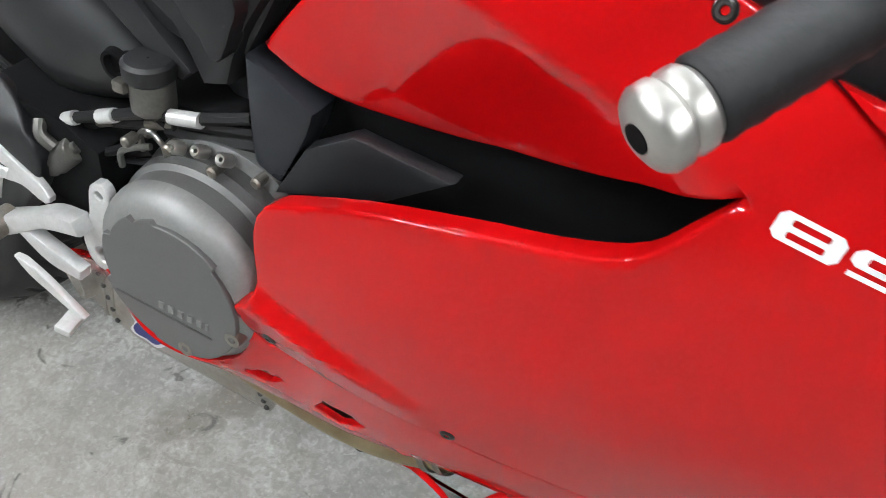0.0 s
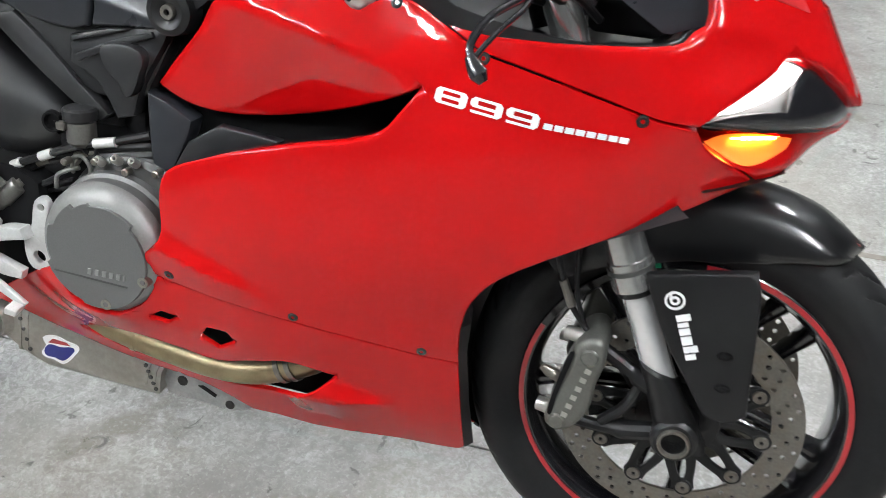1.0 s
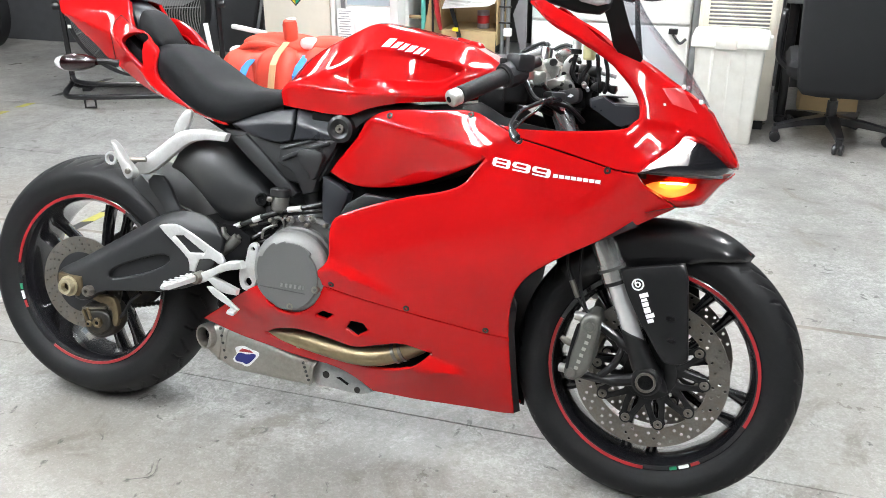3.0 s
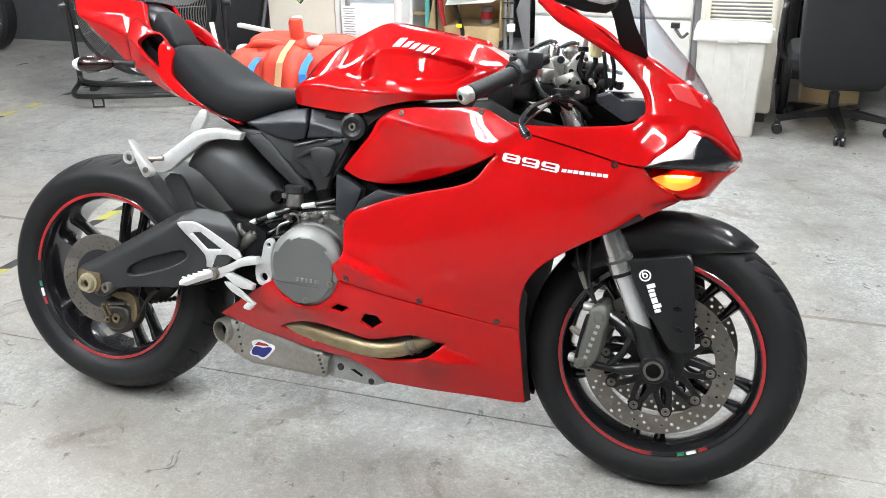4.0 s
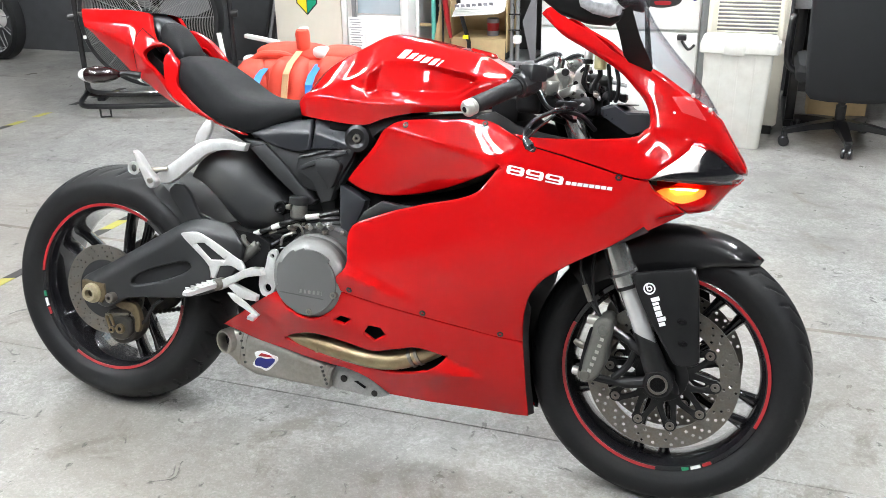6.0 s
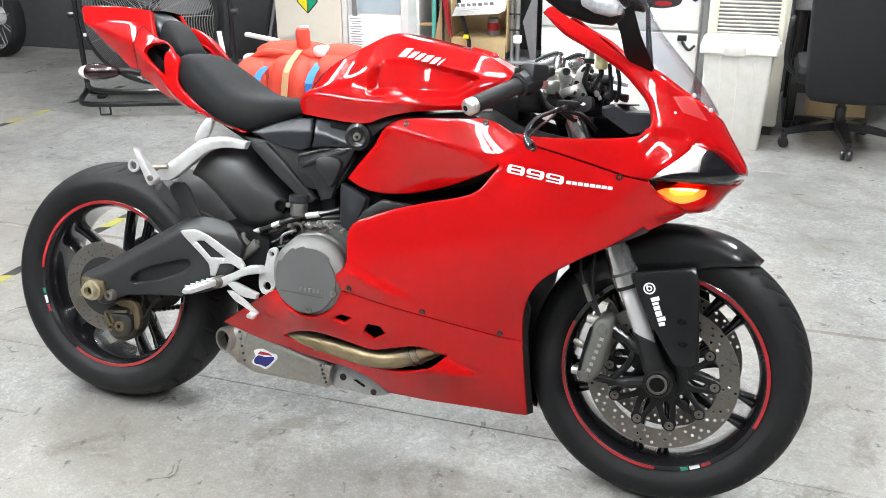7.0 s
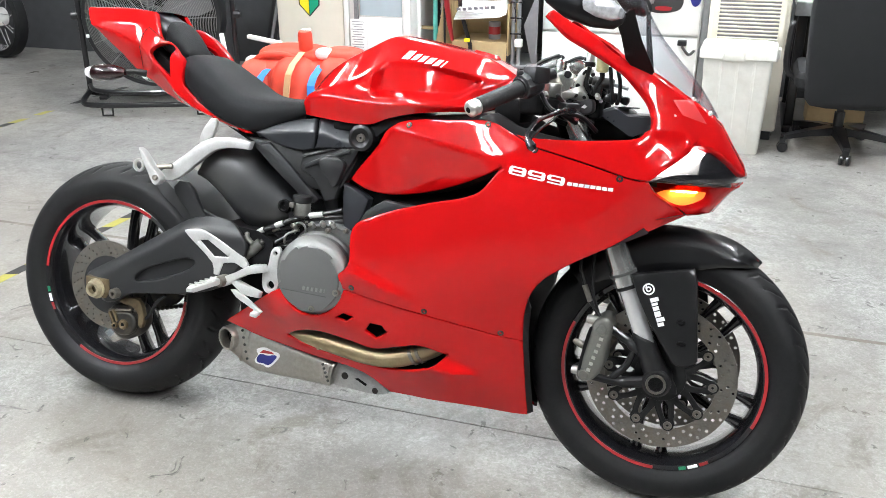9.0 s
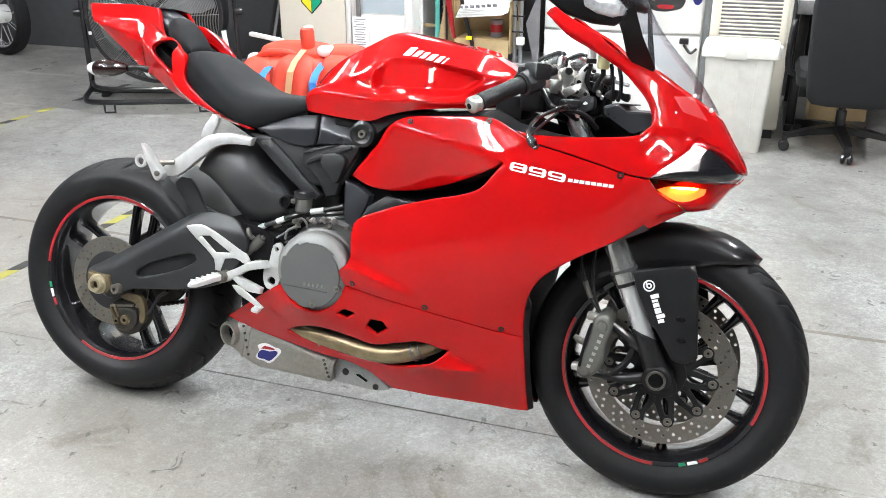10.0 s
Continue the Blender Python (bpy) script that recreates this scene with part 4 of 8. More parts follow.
PAD_W = [(0.075, 0.055), (0.12, 0.060), (0.17, 0.060), (0.200, 0.052)]
part("passenger_pad", body_loft([0.140 + 0.0060 * i for i in range(11)], PAD_TOP, PAD_LOW, PAD_W), SEAT, bike, "black passenger seat pad")
part("pad_trim", body_loft([0.075, 0.08, 0.09, 0.10, 0.11, 0.12, 0.13, 0.139], PAD_TOP, PAD_LOW, PAD_W), GREYP, bike, "dark grey panel behind the passenger pad")

# rear turn signal
for s in (-1, 1):
    sig = part("turn_signal", loft([[(x, s * 0.115 + w * math.cos(a), 0.868 + 0.006 * (x - 0.0) / 0.1 + h * math.sin(a)) for a in [2 * math.pi * k / 14 for k in range(14)]] for x, w, h in ((-0.042, 0.012, 0.012), (-0.03, 0.019, 0.019), (-0.01, 0.022, 0.022), (0.02, 0.020, 0.020), (0.048, 0.013, 0.013), (0.06, 0.007, 0.007))]), TAILRED, bike, "dark red rear turn signal with a white tip")
    part("tip", loft([[(x, s * 0.115 + w * math.cos(a), 0.866 + h * math.sin(a)) for a in [2 * math.pi * k / 14 for k in range(14)]] for x, w, h in ((-0.060, 0.004, 0.004), (-0.054, 0.011, 0.011), (-0.044, 0.015, 0.0155), (-0.034, 0.0178, 0.0178))]), WHITE, sig)
    part("stem", tube([(0.045, s * 0.11, 0.872), (0.075, s * 0.10, 0.876), (0.10, s * 0.085, 0.872)], [0.010, 0.007, 0.009], 8), BLACK, sig)

# ---- motorcycle: middle, black covers ----
def plate(name, ctrl, y0, y1, mat, label="", bevel=0.006, step=0.02, parent=None, sharp=False):
    pts = [(p[0], p[1], 1) if sharp or len(p) > 2 else p for p in ctrl]
    return part(name, prism(smooth_line(pts, step), y0, y1, bevel), mat, parent or bike, label)


def cover_skin(x, z):
    crease = lerp(x, [(0.43, 0.752), (0.52, 0.764), (0.60, 0.768), (0.70, 0.745)])
    return Vector((x, -0.124 + 0.9 * folded(z - crease, 0.005) + 0.10 * (crease - z), z))


for s in (-1, 1):
    for ol in ([(0.430, 0.757, 1), (0.515, 0.789), (0.583, 0.801, 1), (0.592, 0.762), (0.584, 0.727, 1), (0.556, 0.720), (0.49, 0.730)],
               [(0.587, 0.801, 1), (0.63, 0.798), (0.672, 0.780), (0.700, 0.757, 1), (0.690, 0.738), (0.642, 0.733), (0.588, 0.728, 1), (0.596, 0.762)]):
        g = sheet(smooth_line(ol, 0.006), cover_skin, res=0.006, fillet=0.006, thick=0.02)
        part("subframe_cover", g if s < 0 else mirror_y(g), GREYP, bike, "dark grey cover below the seat")
    plate("frame_panel", [(0.405, 0.740, 1), (0.467, 0.738), (0.56, 0.728), (0.686, 0.756), (0.699, 0.731), (0.674, 0.673), (0.656, 0.640, 1), (0.585, 0.632), (0.475, 0.678)], s * 0.106, s * 0.05, BLACK, "matt black subframe panel", 0.006)
    plate("lower_panel", [(0.585, 0.645, 1), (0.658, 0.652, 1), (0.657, 0.569, 1), (0.633, 0.561, 1), (0.602, 0.582)], s * 0.074, s * 0.04, BLACK, "matt black lower panel", 0.005)
    plate("frame_strut", [(0.425, 0.722, 1), (0.467, 0.7325, 1), (0.5176, 0.690), (0.560, 0.648), (0.603, 0.610, 1), (0.590, 0.598, 1), (0.5586, 0.612), (0.4927, 0.662)], s * 0.114, s * 0.08, BLACK, "black diagonal strut", 0.004)
    plate("air_box", [(0.556, 0.714, 1), (0.620, 0.731, 1), (0.704, 0.741, 1), (0.694, 0.718), (0.660, 0.660), (0.645, 0.615, 1), (0.619, 0.607, 1), (0.592, 0.655), (0.553, 0.676, 1)], s * 0.120, s * 0.06, BLACK, "black ribbed air-box cover", 0.006)
    plate("air_box_rib", [(0.566, 0.690, 1), (0.62, 0.714), (0.680, 0.733, 1), (0.684, 0.727, 1), (0.62, 0.703), (0.570, 0.681, 1)], s * 0.125, s * 0.11, BLACK, "", 0.002)
    plate("air_box_rib", [(0.560, 0.706, 1), (0.616, 0.729, 1), (0.650, 0.733, 1), (0.61, 0.720)], s * 0.125, s * 0.11, BLACK, "", 0.002)
    plate("air_box_cap", [(0.608, 0.699), (0.616, 0.711), (0.6406, 0.715), (0.666, 0.710), (0.673, 0.697), (0.667, 0.680), (0.655, 0.650), (0.643, 0.645), (0.634, 0.662), (0.620, 0.674)], s * 0.136, s * 0.11, BLACK, "raised black cap", 0.004)
    plate("radiator_bracket", [(0.669, 0.655, 1), (0.704, 0.642), (0.734, 0.624, 1), (0.728, 0.602), (0.694, 0.529, 1), (0.676, 0.545), (0.670, 0.60)], s * 0.126, s * 0.09, GREYP, "dark grey bracket beside the intake", 0.005)
    plate("intake_plate", [(0.702, 0.542, 1), (0.735, 0.600, 1), (0.778, 0.628, 1), (0.866, 0.621, 1), (0.81, 0.580, 1)], s * 0.138, s * 0.12, BLACK, "black plate inside the intake", 0.003)
    plate("intake_upper_lip", [(0.690, 0.668), (0.72, 0.655), (0.80, 0.643), (0.90, 0.655), (1.0, 0.69), (1.05, 0.725), (1.0, 0.72), (0.90, 0.69), (0.80, 0.685), (0.72, 0.70)], s * 0.104, s * 0.09, MATT, "", 0.004)
    plate("tank_trim", [(0.690, 0.775), (0.725, 0.792), (0.77, 0.812), (0.84, 0.823), (0.95, 0.836), (1.01, 0.838), (1.01, 0.828), (0.95, 0.822), (0.84, 0.806), (0.78, 0.795), (0.74, 0.765), (0.71, 0.745)], s * 0.122, s * 0.05, BLACK, "black trim below the tank", 0.004)
    part("seal_ring", moved(lathe([(0.010, -0.006), (0.014, -0.010), (0.022, -0.012), (0.030, -0.008), (0.033, 0.02)], 32), Matrix.Translation((0.711, s * 0.127, 0.764)) @ (Matrix.Identity(4) if s < 0 else Matrix.Rotation(math.pi, 4, "Z"))), MATT, bike, "black frame plug with a steel bolt")
    part("plug_bolt", moved(lathe([(0.003, -0.008), (0.004, -0.012), (0.009, -0.012), (0.010, -0.008), (0.010, 0.01)], 16), Matrix.Translation((0.711, s * 0.127, 0.764)) @ (Matrix.Identity(4) if s < 0 else Matrix.Rotation(math.pi, 4, "Z"))), STEEL, bike)
    part("tank_base", box(0.34, 0.02, 0.022, 0.004, (0.80, s * 0.10, 0.787)), DARK, bike)

# rear exhaust shroud and hugger
shroud = []
for f in [k / 12 for k in range(13)]:
    x = 0.262 + 0.262 * f
    top = lerp(f, [(0, 0.650), (0.06, 0.695), (0.25, 0.724), (0.55, 0.712), (0.7, 0.668), (0.85, 0.640), (1.0, 0.600)])
    low = lerp(f, [(0, 0.628), (0.2, 0.585), (0.45, 0.52), (0.6, 0.495), (0.9, 0.52), (1.0, 0.545)])
    w = 0.09 + 0.02 * math.sin(math.pi * f)
    c, h = (top + low) / 2, (top - low) / 2
    shroud.append([(x, -0.01 - w * math.copysign(abs(math.cos(a)) ** 0.7, math.cos(a)), c + h * math.copysign(abs(math.sin(a)) ** 0.75, math.sin(a))) for a in [2 * math.pi * k / 28 for k in range(28)]])
shroud_ob = part("exhaust_shroud", loft(shroud), DUSTB, bike, "matt black rear exhaust shroud", 50)
part("shroud_bore", moved(lathe([(0.001, 0.004), (0.010, 0.004), (0.0115, -0.003), (0.0150, -0.003), (0.0165, 0.004)], 24), pose(0.509, -0.1090, 0.584)), DARK, shroud_ob)
part("shroud_hole", moved(lathe([(0.001, 0.0), (0.013, 0.0), (0.016, -0.002), (0.016, 0.004)], 20), pose(0.519, -0.104, 0.581, 0, 0, -18)), DARK, bike)
hug = []
for k in range(15):
    a = radians(24 + 46 * k / 14)
    r = 0.336 + 0.004 * math.sin(math.pi * k / 14)
    w = 0.088 - 0.03 * max(0, (k - 10) / 4)
    hug.append([((r + dr) * math.cos(a), y, R_REAR + (r + dr) * math.sin(a)) for y, dr in ((-w, -0.045), (-w * 0.98, -0.01), (-w * 0.8, 0.006), (0, 0.012), (w * 0.8, 0.006), (w * 0.98, -0.01), (w, -0.045), (w * 0.94, -0.045), (w * 0.92, -0.012), (0, 0.007), (-w * 0.92, -0.012), (-w * 0.94, -0.045))])
part("hugger", loft(hug), DUSTB, bike, "black plastic rear mudguard")
part("hugger_stay", prism(smooth_line([(0.20, 0.60), (0.24, 0.615), (0.30, 0.53), (0.36, 0.515), (0.37, 0.49), (0.28, 0.50), (0.235, 0.55)], 0.02), -0.11, -0.095, 0.004), BLACK, bike)

# ---- swingarm and rear brake ----
arm_out = smooth_line([(-0.038, 0.357, 1), (0.048, 0.404), (0.215, 0.502), (0.276, 0.534), (0.335, 0.544), (0.402, 0.530), (0.440, 0.48), (0.40, 0.40), (0.36, 0.368), (0.267, 0.343), (0.117, 0.322), (0.09, 0.312), (0.06, 0.292), (0.02, 0.292), (0.012, 0.325), (-0.035, 0.338)], 0.014)
scoop = smooth_line([(0.124, 0.360), (0.136, 0.380), (0.175, 0.401), (0.219, 0.417), (0.2675, 0.432), (0.293, 0.432), (0.297, 0.4215), (0.268, 0.4006), (0.203, 0.3746), (0.145, 0.359)], 0.012)
arm = sheet(arm_out, lambda x, z: Vector((x, -0.157 + 0.75 * folded(z - lerp(x, [(-0.04, 0.328), (0.05, 0.374), (0.265, 0.503), (0.31, 0.514), (0.40, 0.506)]), 0.003) - 0.006 * min(1, max(0, x) / 0.4) + 0.02 * max(0.0, z - 0.40), z)), (scoop,), res=0.012, fillet=0.005, thick=0.03)
swing = part("swingarm", arm, BLACK, bike, "matt black cast swingarm with a scoop")
part("scoop_floor", prism(scoop, -0.145, -0.12, 0.0), BLACK, swing)
part("swingarm_bridge", loft([[(x, y, z) for y, z in ((-0.14, z0), (-0.14, z1), (0.13, z1), (0.13, z0))] for x, z0, z1 in ((0.36, 0.42, 0.53), (0.46, 0.42, 0.52), (0.50, 0.43, 0.5))]), DARK, swing)
part("far_arm", prism(smooth_line([(-0.05, 0.35), (0.05, 0.37), (0.25, 0.45), (0.42, 0.50), (0.44, 0.44), (0.28, 0.36), (0.1, 0.30), (-0.05, 0.29)], 0.03), 0.10, 0.14, 0.006), BLACK, swing)
part("axle_nut", moved(lathe([(0.0095, -0.004), (0.0115, -0.016), (0.0185, -0.017), (0.0205, -0.013), (0.0215, -0.004), (0.026, -0.003), (0.026, 0.02)], 28), pose(0.011, -0.163, 0.3225)), IVORY, swing, "pale brass rear axle nut")
part("axle_block", prism(smooth_line([(-0.022, 0.352, 1), (0.046, 0.350, 1), (0.050, 0.318, 1), (0.038, 0.300, 1), (-0.004, 0.297, 1), (-0.022, 0.312, 1)], 0.01), -0.163, -0.12, 0.003), GOLD, swing, "dirty brass axle block")
part("adjuster_bolt", moved(lathe([(0.004, -0.006), (0.005, -0.010), (0.011, -0.010), (0.0135, -0.006), (0.0135, 0.012)], 20), pose(0.070, -0.166, 0.318)), STEEL, swing)
CALIPERB = material("grimy_caliper", (0.020, 0.0185, 0.016), 0.45, 0.3, grain=0.6, scale=160, bump=0.3, stain=0.8, stain_scale=30, stain_color=(0.075, 0.058, 0.034))
# drive chain and rear sprocket on the far side
part("rear_sprocket", moved(lathe([(0.030, -0.003), (0.103, -0.003), (0.107, 0.0), (0.103, 0.003), (0.030, 0.003)], 60, closed=True), pose(0.011, 0.096, 0.3215)), CALIPERB, bike, "dark rear sprocket")
for z0, z1 in ((0.213, 0.325), (0.430, 0.405)):
    part("drive_chain", tube([(0.011 + 0.00375 * k, 0.096, z0 + (z1 - z0) * k / 120) for k in range(121)], [0.0078 if k % 4 < 2 else 0.0052 for k in range(121)], 8), CALIPERB, bike, "grimy drive chain")
rc = part("rear_caliper", prism(smooth_line([(0.020, 0.262), (0.048, 0.280), (0.098, 0.286), (0.122, 0.262), (0.120, 0.225), (0.100, 0.198), (0.066, 0.184), (0.036, 0.196), (0.022, 0.226)], 0.012), -0.128, -0.076, 0.010, 3), CALIPERB, bike, "dirty brass and black rear brake caliper")
part("caliper_half", prism(smooth_line([(0.034, 0.250), (0.060, 0.262), (0.098, 0.262), (0.112, 0.240), (0.102, 0.212), (0.068, 0.200), (0.042, 0.212)], 0.010), -0.140, -0.124, 0.006, 3), CALIPERB, rc)
for x, z, r in ((0.078, 0.232, 0.0135), (0.052, 0.226, 0.0085)):
    part("piston_cap", moved(lathe([(0.004, -0.004), (r * 0.6, -0.006), (r * 0.92, -0.005), (r, -0.002), (r, 0.01)], 18), pose(x, -0.141, z)), GOLD, rc)
    part("cap_socket", moved(disc(r * 0.38, -0.003, 0.002, 6, 0.0005), pose(x, -0.1435, z)), DARK, rc)
for x, z, a in ((0.040, 0.246, -24), (0.052, 0.252, -24)):
    part("brake_pad", moved(box(0.007, 0.024, 0.032, 0.002), pose(x, -0.132, z, 0, a)), GOLD, rc)
part("carrier", prism(smooth_line([(0.052, 0.300), (0.085, 0.303), (0.120, 0.298), (0.134, 0.262), (0.128, 0.228), (0.117, 0.232), (0.116, 0.262), (0.100, 0.280), (0.070, 0.284)], 0.008), -0.136, -0.120, 0.003), GOLD, rc)
part("pad_pin", tube([(0.030, -0.136, 0.262), (0.098, -0.136, 0.272)], 0.0035, 10), STEEL, rc)
part("bleed_nipple", tube([(0.104, -0.128, 0.268), (0.110, -0.130, 0.280), (0.112, -0.130, 0.286)], [0.005, 0.0038, 0.003], 10), STEEL, rc)
part("brake_hose", tube(curve3([(0.118, -0.125, 0.240), (0.145, -0.128, 0.262), (0.170, -0.132, 0.300), (0.200, -0.136, 0.325)]), 0.0045, 8), MATT, rc)

# ---- foot controls ----
heel = sheet(smooth_line([(0.271, 0.502), (0.279, 0.507), (0.324, 0.510), (0.433, 0.458, 1), (0.448, 0.440), (0.440, 0.429), (0.412, 0.440), (0.381, 0.436, 1), (0.369, 0.404, 1), (0.354, 0.405, 1), (0.351, 0.432)], 0.01), lambda x, z: Vector((x, -0.165, z)),
             (smooth_line([(0.313, 0.485, 1), (0.337, 0.488, 1), (0.395, 0.453, 1), (0.356, 0.449, 1)], 0.008),), res=0.02, fillet=0.0025, thick=0.006)
rest = part("foot_rest", heel, SILVER, bike, "satin silver rider footrest with heel guard")
part("mount_plate", sheet(smooth_line([(0.491, 0.433), (0.503, 0.446), (0.513, 0.486), (0.528, 0.494), (0.536, 0.484), (0.530, 0.455), (0.536, 0.428), (0.530, 0.392), (0.508, 0.378), (0.492, 0.390)], 0.008), lambda x, z: Vector((x, -0.168, z)),
                          [smooth_line([(cx + r, cz), (cx, cz + r), (cx - r, cz), (cx, cz - r)], 0.004) for cx, cz, r in ((0.5225, 0.478, 0.0055), (0.512, 0.400, 0.010))], res=0.012, fillet=0.002, thick=0.008), SILVER, rest)
part("bracket", prism(smooth_line([(0.374, 0.392), (0.400, 0.410), (0.429, 0.424), (0.468, 0.445), (0.501, 0.449, 1), (0.508, 0.433, 1), (0.461, 0.421), (0.430, 0.404), (0.392, 0.382)], 0.01), -0.188, -0.164, 0.004), SILVER, rest)
part("lower_arm", prism(smooth_line([(0.408, 0.401, 1), (0.430, 0.404, 1), (0.496, 0.382, 1), (0.492, 0.368, 1), (0.451, 0.372)], 0.01), -0.186, -0.170, 0.003), SILVER, rest)
part("peg_pivot", moved(lathe([(0.001, -0.02), (0.012, -0.02), (0.014, -0.015), (0.014, 0.012)], 16), pose(0.392, -0.182, 0.398)), STEEL, rest)
peg = part("peg", loft([[(0.388 - 0.000 * k - t * 0.028 + sx * w, -0.192 - t * 0.085, 0.400 - t * 0.012 + sz * h) for sx, sz in ((-1, -0.6), (-1, 0.6), (-0.7, 1), (0.7, 1), (1, 0.6), (1, -0.6), (0.7, -1), (-0.7, -1))] for k, (t, w, h) in enumerate(((0, 0.012, 0.009), (0.2, 0.012, 0.008), (0.9, 0.010, 0.007), (1.0, 0.006, 0.004)))]), SILVER, rest)
for k in range(5):
    part("peg_ridge", box(0.022, 0.006, 0.004, 0.001, (0.3845 - 0.028 * (0.12 + 0.17 * k), -0.192 - 0.085 * (0.12 + 0.17 * k), 0.4075 - 0.012 * (0.12 + 0.17 * k))), SILVER, rest)
pedal = part("brake_pedal", prism(smooth_line([(0.427, 0.385, 1), (0.440, 0.386, 1), (0.466, 0.373), (0.512, 0.342, 1), (0.506, 0.336, 1), (0.474, 0.352), (0.443, 0.368)], 0.008), -0.206, -0.197, 0.0025), SILVER, bike, "silver brake pedal")
part("pedal_tip", moved(box(0.018, 0.030, 0.010, 0.003), pose(0.500, -0.214, 0.338, 0, 15, 12)), SILVER, pedal)

passenger = part("passenger_footrest", prism(smooth_line([(0.1765, 0.636, 1), (0.240, 0.680), (0.300, 0.723), (0.36, 0.7375), (0.432, 0.731, 1), (0.424, 0.712, 1), (0.370, 0.711), (0.330, 0.701), (0.290, 0.672), (0.238, 0.630), (0.214, 0.618), (0.186, 0.6175, 1)], 0.010), -0.136, -0.114, 0.005), SILVER, bike, "satin silver passenger footrest bracket")
part("strut", prism(smooth_line([(0.316, 0.778), (0.334, 0.772), (0.309, 0.722), (0.284, 0.722)], 0.01), -0.131, -0.116, 0.004), SILVER, passenger)
part("folding_peg", prism(smooth_line([(0.1505, 0.6965, 1), (0.163, 0.688), (0.192, 0.652), (0.2123, 0.6305), (0.2123, 0.618), (0.1987, 0.609), (0.188, 0.618), (0.1795, 0.6353), (0.165, 0.662)], 0.008), -0.186, -0.160, 0.004), SILVER, passenger)
part("peg_ring", moved(lathe([(0.0105, -0.004), (0.0155, -0.004), (0.0165, 0), (0.0155, 0.004), (0.0105, 0.004)], 24, closed=True), pose(0.142, -0.168, 0.652)), SILVER, passenger)
part("peg_bar", tube([(0.148, -0.165, 0.65), (0.19, -0.16, 0.652), (0.225, -0.150, 0.655)], 0.006, 8), STEEL, passenger)
part("bolt", moved(disc(0.007, -0.004, 0.004, 12), pose(0.202, -0.188, 0.628)), STEEL, passenger)

# ---- engine ----
COVER = (0.626, 0.440)
eng = part("engine_case", moved(lathe([(0.001, -0.135), (0.098, -0.135), (0.106, -0.128), (0.110, -0.11), (0.112, -0.05), (0.115, 0.12), (0.09, 0.14), (0.001, 0.14)], 48), pose(COVER[0] + 0.018, 0, COVER[1] + 0.014)), ENGINE_D, bike, "grey cast engine case")
prof = [(0.001, -0.1930), (0.060, -0.1930), (0.074, -0.190), (0.077, -0.188), (0.088, -0.181), (0.0915, -0.176), (0.093, -0.168), (0.093, -0.15), (0.098, -0.146), (0.100, -0.13)]
cover = part("clutch_cover", moved(lathe(prof, 72), pose(COVER[0], 0, COVER[1])), ENGINE, eng, "round grey clutch cover with raised lettering")
part("cover_rim", moved(lathe([(0.0600, -0.1965), (0.0775, -0.1925), (0.0889, -0.1836), (0.0924, -0.1765), (0.0938, -0.168)], 72), pose(COVER[0], 0, COVER[1])), CASTRIM, cover)
# flat face whose edge steps in and out round the bevel
edge = []
for a0, a1, r0, r1 in ((-20, 40, 0.0745, 0.0675), (42, 94, 0.0735, 0.0665), (97, 116, 0.0700, 0.0660), (119, 152, 0.0720, 0.0680), (156, 196, 0.0745, 0.0710), (199, 250, 0.0790, 0.0770), (253, 300, 0.0800, 0.0790), (303, 337, 0.0785, 0.0755)):
    for k in range(7):
        a, r = radians(a0 + (a1 - a0) * k / 6), 0.0025 + r0 + (r1 - r0) * k / 6
        edge.append((COVER[0] + r * math.cos(a), COVER[1] + r * math.sin(a)))
part("cover_face", prism(edge, -0.1985, -0.186, 0.0008, 1), ENGINE, cover)
for a in (278, 338):
    c, s = math.cos(radians(a)), math.sin(radians(a))
    part("cover_bolt", moved(lathe([(0.003, -0.004), (0.004, -0.007), (0.008, -0.007), (0.009, -0.003), (0.009, 0.006)], 14), pose(COVER[0] + 0.075 * c, -0.192, COVER[1] + 0.075 * s)), STEEL, cover)
for k, (x, w) in enumerate(((0.612, 0.008), (0.623, 0.008), (0.634, 0.008), (0.645, 0.008), (0.656, 0.008), (0.666, 0.004))):
    part("raised_letter", prism([(x, 0.4085), (x + w * 0.75, 0.4085), (x + w * 0.75 + 0.001, 0.4175), (x + 0.001, 0.4175)], -0.2000, -0.198, 0.0005, 1), CASTRIM, cover)
part("raised_line", prism([(0.560, 0.4035), (0.672, 0.3985), (0.672, 0.4005), (0.560, 0.4055)], -0.1995, -0.198, 0.0), ENGINE_D, cover)
# plain blocks, near-black to paint the shade round the engine
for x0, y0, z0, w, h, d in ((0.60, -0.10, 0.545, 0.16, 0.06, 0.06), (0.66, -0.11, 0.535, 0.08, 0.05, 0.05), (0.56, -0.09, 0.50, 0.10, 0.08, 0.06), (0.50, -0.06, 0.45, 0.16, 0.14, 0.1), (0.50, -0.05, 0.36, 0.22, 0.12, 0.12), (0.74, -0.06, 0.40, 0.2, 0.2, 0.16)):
    part("engine_fill", box(w, d * 1.2, h, 0.012, (x0, y0 + 0.02, z0)), DARK, eng)
for k in range(4):
    part("case_bolt", moved(disc(0.0055, -0.006, 0.01, 12), pose(0.56 + 0.042 * k, -0.155 + 0.006 * k, 0.548 + 0.006 * math.sin(k * 2))), STEEL, eng)
